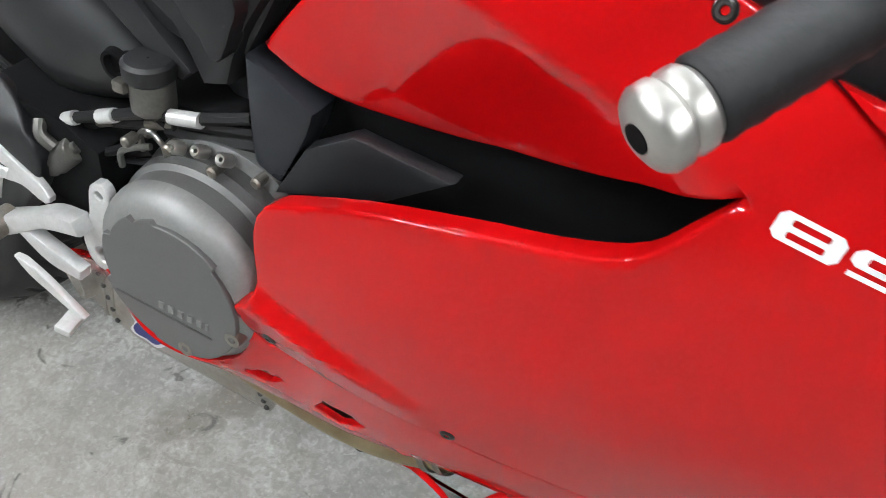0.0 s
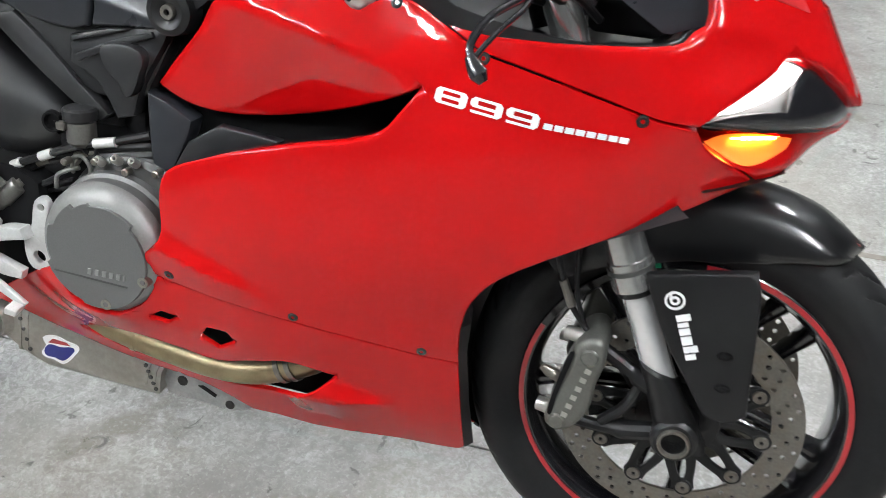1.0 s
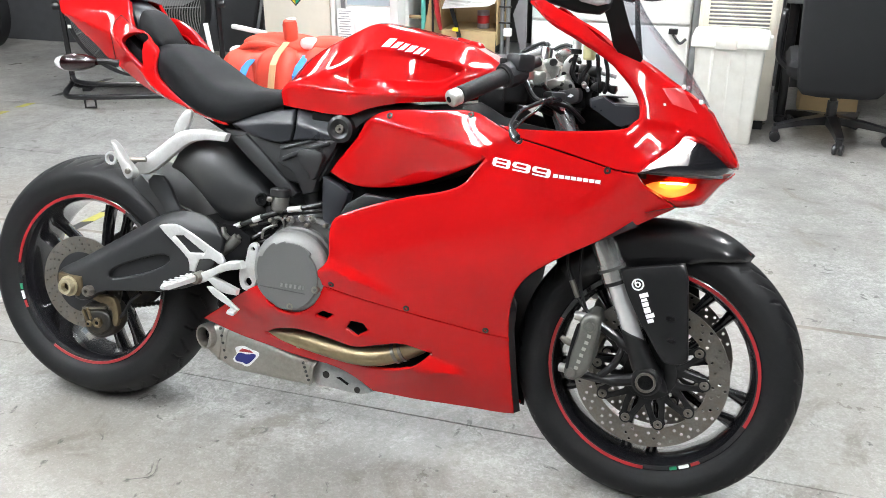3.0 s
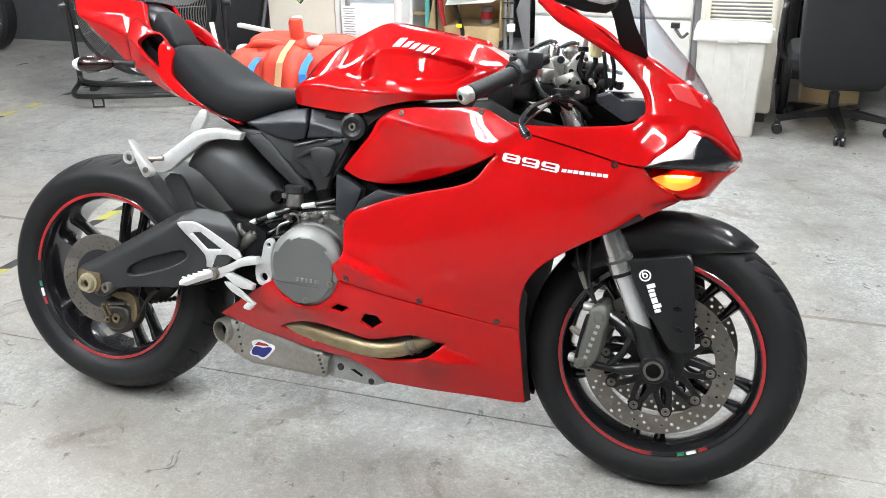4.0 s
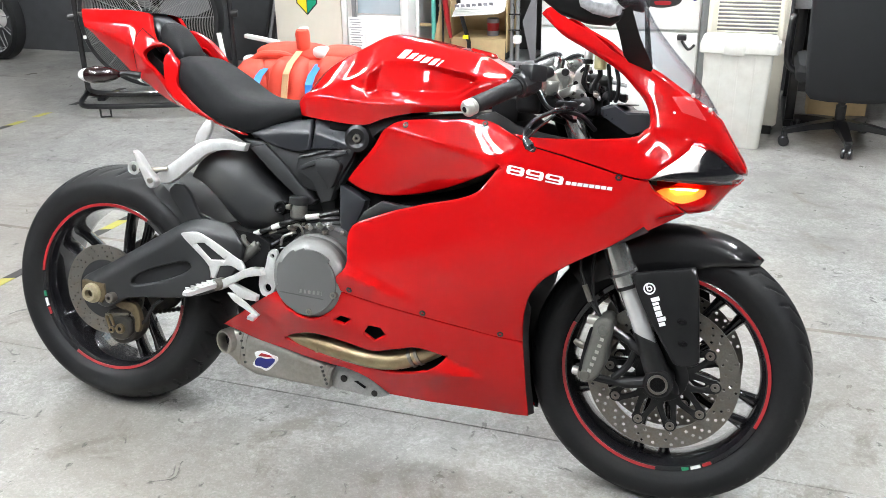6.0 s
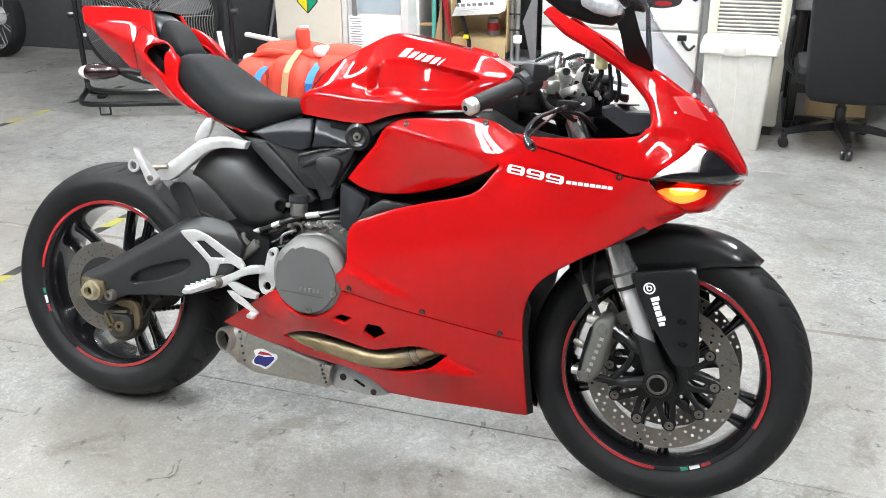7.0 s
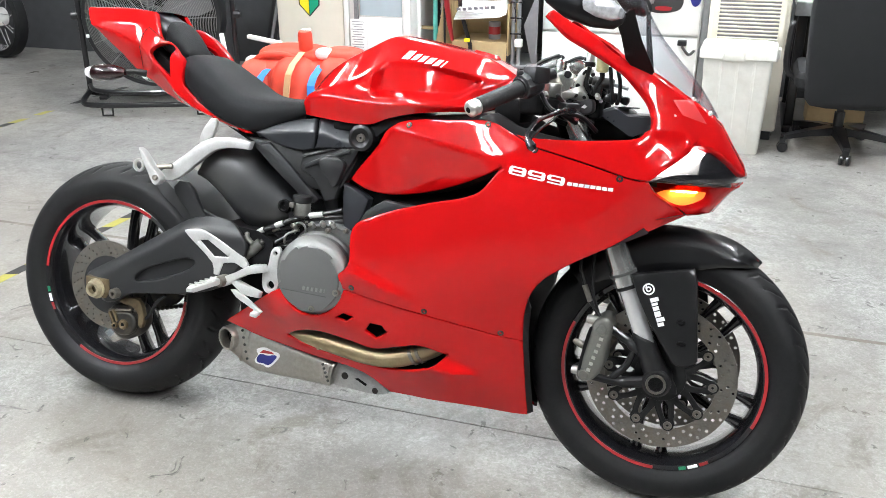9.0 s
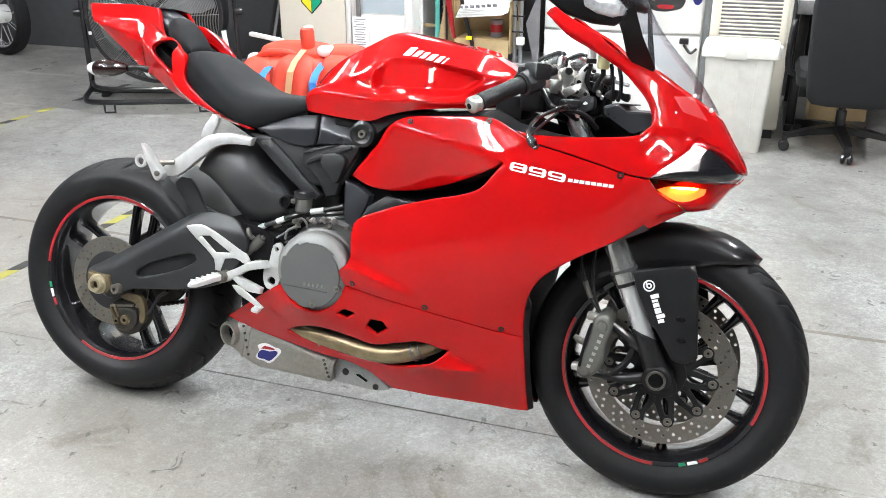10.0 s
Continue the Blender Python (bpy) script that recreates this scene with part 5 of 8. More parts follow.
# reservoir, cables and hoses
pot = part("fluid_reservoir", moved(lathe([(0.001, -0.01), (0.014, -0.01), (0.020, -0.004), (0.020, 0.024), (0.018, 0.027), (0.001, 0.027)], 24), pose(0.5665, -0.125, 0.574, 90)), MASTERM, bike, "small fluid reservoir with a black cap")
part("cap", moved(lathe([(0.001, 0), (0.021, 0), (0.0235, 0.003), (0.0235, 0.016), (0.020, 0.019), (0.001, 0.019)], 24), pose(0.5665, -0.125, 0.599, 90)), BLACK, pot)
part("strap", moved(box(0.014, 0.012, 0.012, 0.003), pose(0.550, -0.143, 0.594)), STEEL, pot)


def hose(name, pts, r, mat=MATT, label=""):
    return part(name, tube(curve3(pts, 6), r, 8), mat, bike, label)


hose("hose", [(0.400, -0.10, 0.470), (0.412, -0.118, 0.485), (0.431, -0.12, 0.502), (0.463, -0.12, 0.509), (0.483, -0.12, 0.519), (0.502, -0.12, 0.528), (0.541, -0.12, 0.540), (0.587, -0.118, 0.556)], 0.0065, MATT, "black hose above the engine")
hose("hose", [(0.575, -0.118, 0.557), (0.610, -0.12, 0.567), (0.655, -0.115, 0.574), (0.70, -0.10, 0.578)], 0.0075, MATT, "black hose above the engine")
hose("hose", [(0.575, -0.118, 0.546), (0.610, -0.12, 0.554), (0.659, -0.115, 0.562), (0.70, -0.10, 0.566)], 0.0085, MATT, "black hose above the engine")
hose("cable", [(0.476, -0.125, 0.500), (0.496, -0.128, 0.495), (0.527, -0.125, 0.513), (0.546, -0.12, 0.530), (0.556, -0.118, 0.545)], 0.0048, MATT, "black cable with metal ferrules")
hose("cable", [(0.430, -0.11, 0.455), (0.455, -0.12, 0.47), (0.50, -0.11, 0.485), (0.535, -0.105, 0.50)], 0.006, MATT, "black cable with metal ferrules")
hose("cable", [(0.566, -0.125, 0.570), (0.568, -0.124, 0.560), (0.576, -0.120, 0.550)], 0.0055, MATT, "black hose below the reservoir")
hose("cable", [(0.23, -0.10, 0.56), (0.29, -0.10, 0.545), (0.35, -0.10, 0.52), (0.40, -0.105, 0.49)], 0.004, MATT, "black cable along the mudguard")
for p, q in (((0.490, -0.122, 0.523), (0.510, -0.122, 0.532)), ((0.552, -0.122, 0.545), (0.590, -0.120, 0.558)), ((0.470, -0.127, 0.502), (0.484, -0.129, 0.497)), ((0.548, -0.121, 0.532), (0.556, -0.119, 0.543))):
    part("ferrule", tube([p, q], 0.0055, 10), STEEL, bike)
hose("hose", [(0.424, -0.128, 0.497), (0.457, -0.130, 0.518), (0.511, -0.130, 0.542), (0.555, -0.130, 0.561), (0.588, -0.130, 0.571), (0.612, -0.128, 0.576), (0.668, -0.118, 0.592)], 0.0058, MATT, "black hose across the engine top")
hose("cable", [(0.46, -0.112, 0.46), (0.50, -0.118, 0.482), (0.545, -0.118, 0.498), (0.575, -0.12, 0.53), (0.590, -0.125, 0.565)], 0.0035, MATT, "black cable beside the engine")
for p, q in (((0.502, -0.131, 0.538), (0.522, -0.131, 0.547)), ((0.590, -0.131, 0.5715), (0.622, -0.129, 0.578)), ((0.455, -0.131, 0.517), (0.470, -0.131, 0.525))):
    part("ferrule", tube([p, q], 0.0072, 12), SILVER, bike, "bright hose ferrule")
part("wire_clip", tube(curve3([(0.555, -0.135, 0.525), (0.560, -0.140, 0.548), (0.574, -0.140, 0.553), (0.584, -0.138, 0.540), (0.582, -0.135, 0.522)]), 0.0028, 8), COCKPITM, bike, "bent metal clip on the engine")
part("wire_clip", tube(curve3([(0.530, -0.140, 0.500), (0.536, -0.144, 0.520), (0.552, -0.142, 0.530), (0.568, -0.138, 0.535)]), 0.0032, 8), COCKPITM, bike, "bent metal clip on the engine")
for x, y, z in ((0.630, -0.140, 0.556), (0.655, -0.138, 0.556), (0.605, -0.142, 0.551)):
    part("case_screw", moved(lathe([(0.002, -0.010), (0.0045, -0.012), (0.0065, -0.009), (0.0065, 0.004)], 12), pose(x, y, z, -35)), POLISH, bike)
mt = Matrix.Translation((0.448, -0.138, 0.474)) @ Matrix.Rotation(radians(-44), 4, "Y") @ Matrix.Rotation(radians(90), 4, "Z")
master = part("rear_master_cylinder", moved(lathe([(0.001, -0.036), (0.006, -0.036), (0.007, -0.030), (0.012, -0.029), (0.0135, -0.026), (0.0135, 0.010), (0.011, 0.014), (0.011, 0.026), (0.008, 0.030), (0.006, 0.044), (0.001, 0.044)], 20), mt), MASTERM, bike, "dull metal rear brake master cylinder")
part("flange", moved(prism(smooth_line([(-0.030, -0.008), (-0.024, 0.010), (0.0, 0.016), (0.024, 0.010), (0.030, -0.006), (0.0, -0.012)], 0.006), -0.006, 0.004, 0.002), mt @ Matrix.Rotation(radians(90), 4, "Z")), MASTERM, master)
for u in (-0.022, 0.022):
    part("flange_bolt", moved(disc(0.006, -0.010, 0.004, 12), mt @ Matrix.Rotation(radians(90), 4, "Z") @ Matrix.Translation((u, 0, 0.002))), STEEL, master)
part("inlet", tube(curve3([(0.447, -0.145, 0.490), (0.436, -0.148, 0.502), (0.430, -0.14, 0.512)], 4), 0.0065, 10), MASTERM, master)
# ---- exhaust ----
sil_rings = []
for x, y1, zt, zb, r in ((0.372, -0.035, 0.266, 0.190, 0.7), (0.400, -0.03, 0.276, 0.172, 0.6), (0.430, -0.025, 0.268, 0.158, 0.5), (0.455, -0.02, 0.262, 0.150, 0.45), (0.58, -0.010, 0.230, 0.147, 0.45), (0.655, -0.008, 0.214, 0.145, 0.45)):
    y0 = -0.112
    c, h, m_, w = (zt + zb) / 2, (zt - zb) / 2, (y0 + y1) / 2, (y1 - y0) / 2
    sil_rings.append([(x + 0.012 * math.sin(a), m_ + w * math.copysign(abs(math.cos(a)) ** r, math.cos(a)), c + h * math.copysign(abs(math.sin(a)) ** r, math.sin(a))) for a in [2 * math.pi * k / 32 for k in range(32)]])
sil = part("silencer", loft(sil_rings), TITAN, bike, "brushed metal belly silencer with a small badge", 40)
for f in (0.405, 0.418, 0.632, 0.645):
    t = (f - 0.40) / 0.248
    zt, zb = 0.276 - 0.062 * t, 0.170 - 0.017 * t
    y1 = -0.03 + 0.022 * t
    c, h, m_, w = (zt + zb) / 2, (zt - zb) / 2 + 0.0012, (-0.112 + y1) / 2, (y1 + 0.112) / 2 + 0.0012
    part("band", loft([[(f + dx + 0.012 * math.sin(a), m_ + (w - in_) * math.copysign(abs(math.cos(a)) ** 0.48, math.cos(a)), c + (h - in_) * math.copysign(abs(math.sin(a)) ** 0.48, math.sin(a))) for a in [2 * math.pi * k / 32 for k in range(32)]] for dx, in_ in ((-0.003, 0.002), (-0.0022, 0), (0.0022, 0), (0.003, 0.002))], caps=False), TITAN, sil)
for f in (0.412, 0.639):
    for k in range(5):
        part("rivet", moved(disc(0.0035, -0.0025, 0.002, 10, 0.001), pose(f + 0.008 - 0.004 * k, -0.112, (0.185 if f < 0.5 else 0.165) + (0.018 if f < 0.5 else 0.010) * k)), ENGINE_D, sil)
part("outlet", moved(lathe([(0.0255, -0.042), (0.0300, -0.042), (0.0318, -0.038), (0.0335, 0.0), (0.036, 0.02), (0.027, 0.02), (0.0245, -0.034)], 28, closed=True), Matrix.Translation((0.374, -0.076, 0.232)) @ Matrix.Rotation(radians(-20), 4, "Z") @ Matrix.Rotation(radians(4), 4, "X")), TITAN, sil, "round silencer outlet")
part("outlet_dark", moved(lathe([(0.001, -0.016), (0.0265, -0.016), (0.0265, 0.01), (0.001, 0.01)], 24), Matrix.Translation((0.374, -0.076, 0.232)) @ Matrix.Rotation(radians(-20), 4, "Z") @ Matrix.Rotation(radians(4), 4, "X")), DARK, sil)
sil.location = (-0.012, 0.028, -0.007)
BRACKET = material("bead_blasted", (0.42, 0.42, 0.41), 0.42, 0.6, grain=0.5, scale=200, dark=0.75, stain=0.5, stain_scale=25)
plate_ = plate("silencer_bracket", [(0.634, 0.218, 1), (0.71, 0.215), (0.756, 0.190), (0.798, 0.156, 1), (0.765, 0.1445), (0.70, 0.1475), (0.650, 0.150, 1)], -0.098, -0.03, BRACKET, "pale metal bracket ahead of the silencer", 0.004)
plate_.location = (-0.006, 0.032, -0.008)
part("bolt", moved(disc(0.009, -0.003, 0.006, 16), pose(0.678, -0.098, 0.180)), BOLT, plate_)
part("bolt", moved(disc(0.008, -0.003, 0.006, 16), pose(0.760, -0.098, 0.155)), BOLT, plate_)
part("slot_mark", prism([(0.705, 0.178), (0.735, 0.163), (0.738, 0.168), (0.715, 0.180)], -0.0995, -0.097, 0.0), DARK, plate_)
part("exhaust_pipe", tube(curve3([(0.50, -0.09, 0.275), (0.565, -0.10, 0.270), (0.61, -0.105, 0.267), (0.672, -0.11, 0.260), (0.75, -0.11, 0.250), (0.81, -0.108, 0.252), (0.865, -0.105, 0.270), (0.92, -0.10, 0.30), (0.96, -0.08, 0.35)], 6), 0.023, 18), PIPE, bike, "heat-coloured exhaust pipe")
for x, z, a in ((0.862, 0.268, 28), (0.878, 0.275, 28), (0.625, 0.265, -6)):
    part("pipe_clamp", moved(lathe([(0.0235, -0.004), (0.0255, -0.004), (0.0255, 0.004), (0.0235, 0.004)], 24, closed=True), Matrix.Translation((x, -0.105, z)) @ Matrix.Rotation(radians(-a), 4, "Y") @ Matrix.Rotation(radians(90), 4, "Z")), STEEL if x > 0.8 else PIPE, bike)
# filler volumes, near-black in place of the shade inside belly and frame
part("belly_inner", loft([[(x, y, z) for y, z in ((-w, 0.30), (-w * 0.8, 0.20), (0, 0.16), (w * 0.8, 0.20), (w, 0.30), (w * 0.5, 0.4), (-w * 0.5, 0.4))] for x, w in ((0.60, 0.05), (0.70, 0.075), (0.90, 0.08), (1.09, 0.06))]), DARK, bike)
part("inner_frame_fill", loft([[(x, y, z) for y, z in ((-w, z0), (-w, z1), (w, z1), (w, z0))] for x, w, z0, z1 in ((0.44, 0.03, 0.50, 0.74), (0.52, 0.05, 0.46, 0.74), (0.66, 0.055, 0.46, 0.74), (0.74, 0.05, 0.50, 0.74))]), DARK, bike)
part("stand", tube([(0.55, 0.10, 0.30), (0.50, 0.20, 0.17), (0.46, 0.30, 0.078)], 0.012, 10), BLACK, bike, "black side stand holding the machine up")


# ---- motorcycle: front end, turned with the steering ----
def fork_x(z):
    return 1.328 + (0.494 - z) * 0.43


def fork_tube(z0, z1, r, y, seg=24):
    return tube([(fork_x(z0), y, z0), (fork_x(z1), y, z1)], r, seg)


for s in (-1, 1):
    y = s * 0.103
    fork = part("fork_leg", fork_tube(0.53, 0.74, 0.0265, y), FORKM, bike, "grey upside-down fork leg with a chrome slider", m=FORKS)
    part("fork_stanchion", fork_tube(0.735, 0.90, 0.0215, y), FORKM, fork, m=FORKS)
    part("fork_collar", fork_tube(0.497, 0.532, 0.029, y), FORKM, fork, m=FORKS)
    part("fork_ring", fork_tube(0.518, 0.524, 0.0300, y), ENGINE_D, fork, m=FORKS)
    part("dust_seal", fork_tube(0.489, 0.497, 0.0255, y), MATT, fork, m=FORKS)
    part("slider", fork_tube(0.37, 0.490, 0.0208, y), CHROME, fork, "chrome slider tube", m=FORKS)
    low = []
    for t, rx, ry in ((0, 0.022, 0.024), (0.04, 0.027, 0.028), (0.3, 0.030, 0.028), (0.6, 0.034, 0.026), (0.85, 0.038, 0.026), (1.0, 0.034, 0.024)):
        z = 0.392 - (0.392 - 0.285) * t
        cx = fork_x(z) + 0.006 * t
        low.append([(cx + rx * math.cos(a), y + ry * math.sin(a), z - 0.35 * rx * math.cos(a)) for a in [2 * math.pi * k / 20 for k in range(20)]])
    foot = part("fork_foot", loft(low), MATT, fork, "black cast fork foot", m=FORKS)
    part("axle_clamp", moved(lathe([(0.001, -0.028), (0.026, -0.028), (0.031, -0.022), (0.031, 0.03), (0.001, 0.03)], 28), pose(WHEELBASE - 0.002, y, 0.303)), MATT, fork, m=STEER)
    part("axle_end", moved(lathe([(0.0165, -0.005), (0.0175, -0.008), (0.0205, -0.008), (0.0215, -0.004), (0.0215, 0.01), (0.0165, 0.01)], 28, closed=True), pose(WHEELBASE - 0.002, y + s * 0.026, 0.303) @ (Matrix.Identity(4) if s < 0 else Matrix.Rotation(math.pi, 4, "Z"))), STEEL, fork, "hollow steel axle end", m=STEER)
    part("axle_bore", moved(disc(0.0165, -0.002, 0.004, 24), pose(WHEELBASE - 0.002, y + s * 0.026, 0.303)), DARK, fork, m=STEER)
    # caliper bracket
    part("caliper_arm", tube(curve3([(1.40, y, 0.292), (1.33, y, 0.278), (1.262, y + s * 0.004, 0.283)]), [0.013] * 6 + [0.009] * 7, 10), MATT, fork, m=FORKS)
    part("caliper_arm", tube(curve3([(1.385, y, 0.352), (1.345, y, 0.372), (1.30, y, 0.398)]), [0.015] * 6 + [0.010] * 7, 10), MATT, fork, m=FORKS)
    part("caliper_arm", tube(curve3([(1.36, y, 0.365), (1.345, y, 0.32), (1.315, y, 0.285)]), 0.008, 10), MATT, fork, m=FORKS)
    body = smooth_line([(1.268, 0.410), (1.288, 0.425), (1.304, 0.418), (1.308, 0.392), (1.301, 0.355), (1.298, 0.318), (1.285, 0.290), (1.262, 0.274), (1.243, 0.282), (1.242, 0.302), (1.252, 0.345), (1.262, 0.385)], 0.008)
    cal = part("brake_caliper", prism(body, y - s * 0.052, y + s * 0.034, 0.010, 3), CALIPER, bike, "dull grey radial brake caliper with raised lettering", m=FORKS)
    for x, z in ((1.246, 0.288), (1.270, 0.408)):
        part("caliper_bolt", moved(lathe([(0.001, -0.010), (0.008, -0.010), (0.010, -0.007), (0.010, 0.02), (0.001, 0.02)], 14), Matrix.Translation((x, y, z)) @ Matrix.Rotation(radians(75), 4, "Z")), POLISH, cal, m=FORKS)
    part("bleed_nipple", tube([(1.252, y + s * 0.02, 0.352), (1.238, y + s * 0.022, 0.358), (1.228, y + s * 0.022, 0.364)], [0.008, 0.008, 0.005], 10), STEEL, cal, m=FORKS)
    part("caliper_window", prism(smooth_line([(1.280, 0.397), (1.292, 0.404), (1.296, 0.388), (1.288, 0.385)], 0.005), y + s * 0.0335, y + s * 0.0355, 0.0), STEEL, cal, m=FORKS)
    for k in range(6):
        z = 0.302 + 0.0145 * k
        part("raised_letter", prism([(1.266 + 0.0042 * k - 0.003, z), (1.266 + 0.0042 * k + 0.005, z - 0.002), (1.266 + 0.0042 * k + 0.0065, z + 0.005), (1.266 + 0.0042 * k - 0.0015, z + 0.007)], y + s * 0.0335, y + s * 0.035, 0.0), POLISH, cal, m=FORKS)
    for x, z in ((1.288, 0.398), (1.258, 0.292)):
        part("piston_boss", moved(lathe([(0.001, -0.0035), (0.0095, -0.0035), (0.012, 0.0), (0.012, 0.004)], 20), pose(x, y + s * 0.034, z) @ (Matrix.Identity(4) if s < 0 else Matrix.Rotation(math.pi, 4, "Z"))), CALIPER, cal, m=FORKS)
    part("caliper_gap", prism(smooth_line([(1.262, 0.400), (1.268, 0.402), (1.254, 0.330), (1.250, 0.300), (1.245, 0.302), (1.250, 0.345)], 0.006), y + s * 0.0335, y + s * 0.0348, 0.0), DARK, cal, m=FORKS)
    part("pad_pin", moved(tube([(1.300, y - s * 0.02, 0.372), (1.316, y - s * 0.02, 0.366)], 0.004, 8), Matrix.Identity(4)), STEEL, cal, m=FORKS)
    hose_a = [(1.225, y * 0.9, 0.60), (1.222, y * 0.95, 0.53), (1.236, y, 0.485), (1.250, y, 0.452), (1.277, y, 0.418)]
    part("brake_hose", tube(curve3(hose_a), 0.0042, 8), MATT, bike, "black brake hose", m=FORKS)
    part("hose_ferrule", tube([(1.236, y, 0.484), (1.252, y, 0.449)], 0.0062, 8), STEEL, bike, m=FORKS)
    part("brake_hose", tube(curve3([(1.255, y * 0.9, 0.60), (1.25, y * 0.95, 0.53), (1.256, y, 0.47), (1.272, y, 0.425)]), 0.0035, 8), MATT, bike, "black sensor cable", m=FORKS)
    # shield below the mudguard
    sh = part("fork_shield", sheet(smooth_line([(1.337, 0.526, 1), (1.40, 0.541), (1.464, 0.554, 1), (1.474, 0.524, 1), (1.492, 0.358, 1), (1.480, 0.346), (1.457, 0.341), (1.440, 0.346, 1), (1.41, 0.39), (1.384, 0.428), (1.355, 0.48)], 0.011), lambda x, z: Vector((x, -0.131 + 0.02 * max(0.0, x - 1.44), z)), res=0.018, fillet=0.004, thick=0.008) if s < 0 else
              mirror_y(sheet(smooth_line([(1.337, 0.526, 1), (1.464, 0.554, 1), (1.492, 0.365), (1.440, 0.347), (1.384, 0.428)], 0.03), lambda x, z: Vector((x, -0.131, z)), res=0.03, fillet=0.004, thick=0.008)), MATT, bike, "matt black fork shield with white lettering", m=FORKS)
    for x, z in ((1.449, 0.438), (1.455, 0.392)):
        part("shield_slot", moved(lathe([(0.001, -0.003), (0.007, -0.003), (0.010, 0.0), (0.010, 0.002)], 16), pose(x, s * 0.131, z) @ Matrix.Diagonal((1.0, 1 if s < 0 else -1, 0.62, 1))), DARK, sh, m=FORKS)
    if s < 0:
        ring_m = Matrix.Translation((1.3765, -0.1325, 0.500))
        part("decal_ring", moved(lathe([(0.0095, -0.0006), (0.0125, -0.0006), (0.0125, 0.0006), (0.0095, 0.0006)], 28, closed=True), ring_m), WHITE, sh, m=FORKS)
        part("decal_ring", moved(lathe([(0.003, -0.0006), (0.006, -0.0006), (0.006, 0.0006), (0.003, 0.0006)], 20, closed=True), ring_m), WHITE, sh, m=FORKS)
        part("decal_bar", prism([(1.3695, 0.500), (1.372, 0.500), (1.372, 0.510), (1.3695, 0.510)], -0.1331, -0.1319, 0.0), WHITE, sh, m=FORKS)
        lx, lz = 1.386, 0.482
        for k, ln in enumerate((0.011, 0.008, 0.011, 0.014, 0.011, 0.010)):
            d = Vector((0.38, -0.925)) * 1.0
            n = Vector((0.925, 0.38))
            a = Vector((lx, lz))
            w = 0.013 if k not in (0, 4) else 0.0175
            q = [a - n * 0.0055, a + n * (w - 0.0055), a + n * (w - 0.0055) + d * (ln - 0.0022), a - n * 0.0055 + d * (ln - 0.0022)]
            part("decal_bar", prism([(v.x, v.y) for v in q], -0.1331, -0.1319, 0.0), WHITE, sh, m=FORKS)
            lx, lz = lx + d.x * ln, lz + d.y * ln

# front mudguard
fend = []
for k in range(29):
    a = radians(56.5 + 82 * k / 28)
    f = k / 28
    w = 0.074 * min(1.0, (f * 9) ** 0.6 + 0.12)
    drop = lerp(f, [(0, 0.001), (0.054, 0.008), (0.14, 0.030), (0.26, 0.056), (0.41, 0.072), (0.7, 0.075), (1, 0.05)])
    r = 0.3195 - 0.006 * max(0, 0.15 - f) / 0.15
    half = [(0, r), (w * 0.5, r - 0.004), (w * 0.82, r - 0.014), (w * 0.97, r - 0.014 - drop * 0.35), (w, r - 0.014 - drop)]
    line = [(v.x, v.y) for v in curve3([(p, q, 0) for p, q in half], 3)]
    outer = [(rr, -yy) for yy, rr in reversed(line)] + [(rr, yy) for yy, rr in line[1:]]
    inner = [(rr - 0.003, yy * 0.97) for rr, yy in reversed(outer)]
    fend.append([(WHEELBASE + rr * math.cos(a), yy, R_FRONT + rr * math.sin(a)) for rr, yy in outer + inner])
mud = part("front_mudguard", loft(fend), SATIN, bike, "satin black front mudguard", 45, m=GUARD)
part("decal", moved(disc(0.009, -0.001, 0.001, 14, 0.0003), Matrix.Translation((1.584, -0.010, 0.573)) @ Matrix.Rotation(radians(35), 4, "Y") @ Matrix.Rotation(radians(90), 4, "X") @ Matrix.Scale(0.6, 4, (0, 0, 1))), STRIPE, mud, m=GUARD)

# ---- handlebars and cockpit ----
B0, B1 = Vector((1.030, -0.360, 0.852)), Vector((1.118, -0.225, 0.912))
bd = (B1 - B0).normalized()


def along(a, b):
    return B0 + bd * a, B0 + bd * b


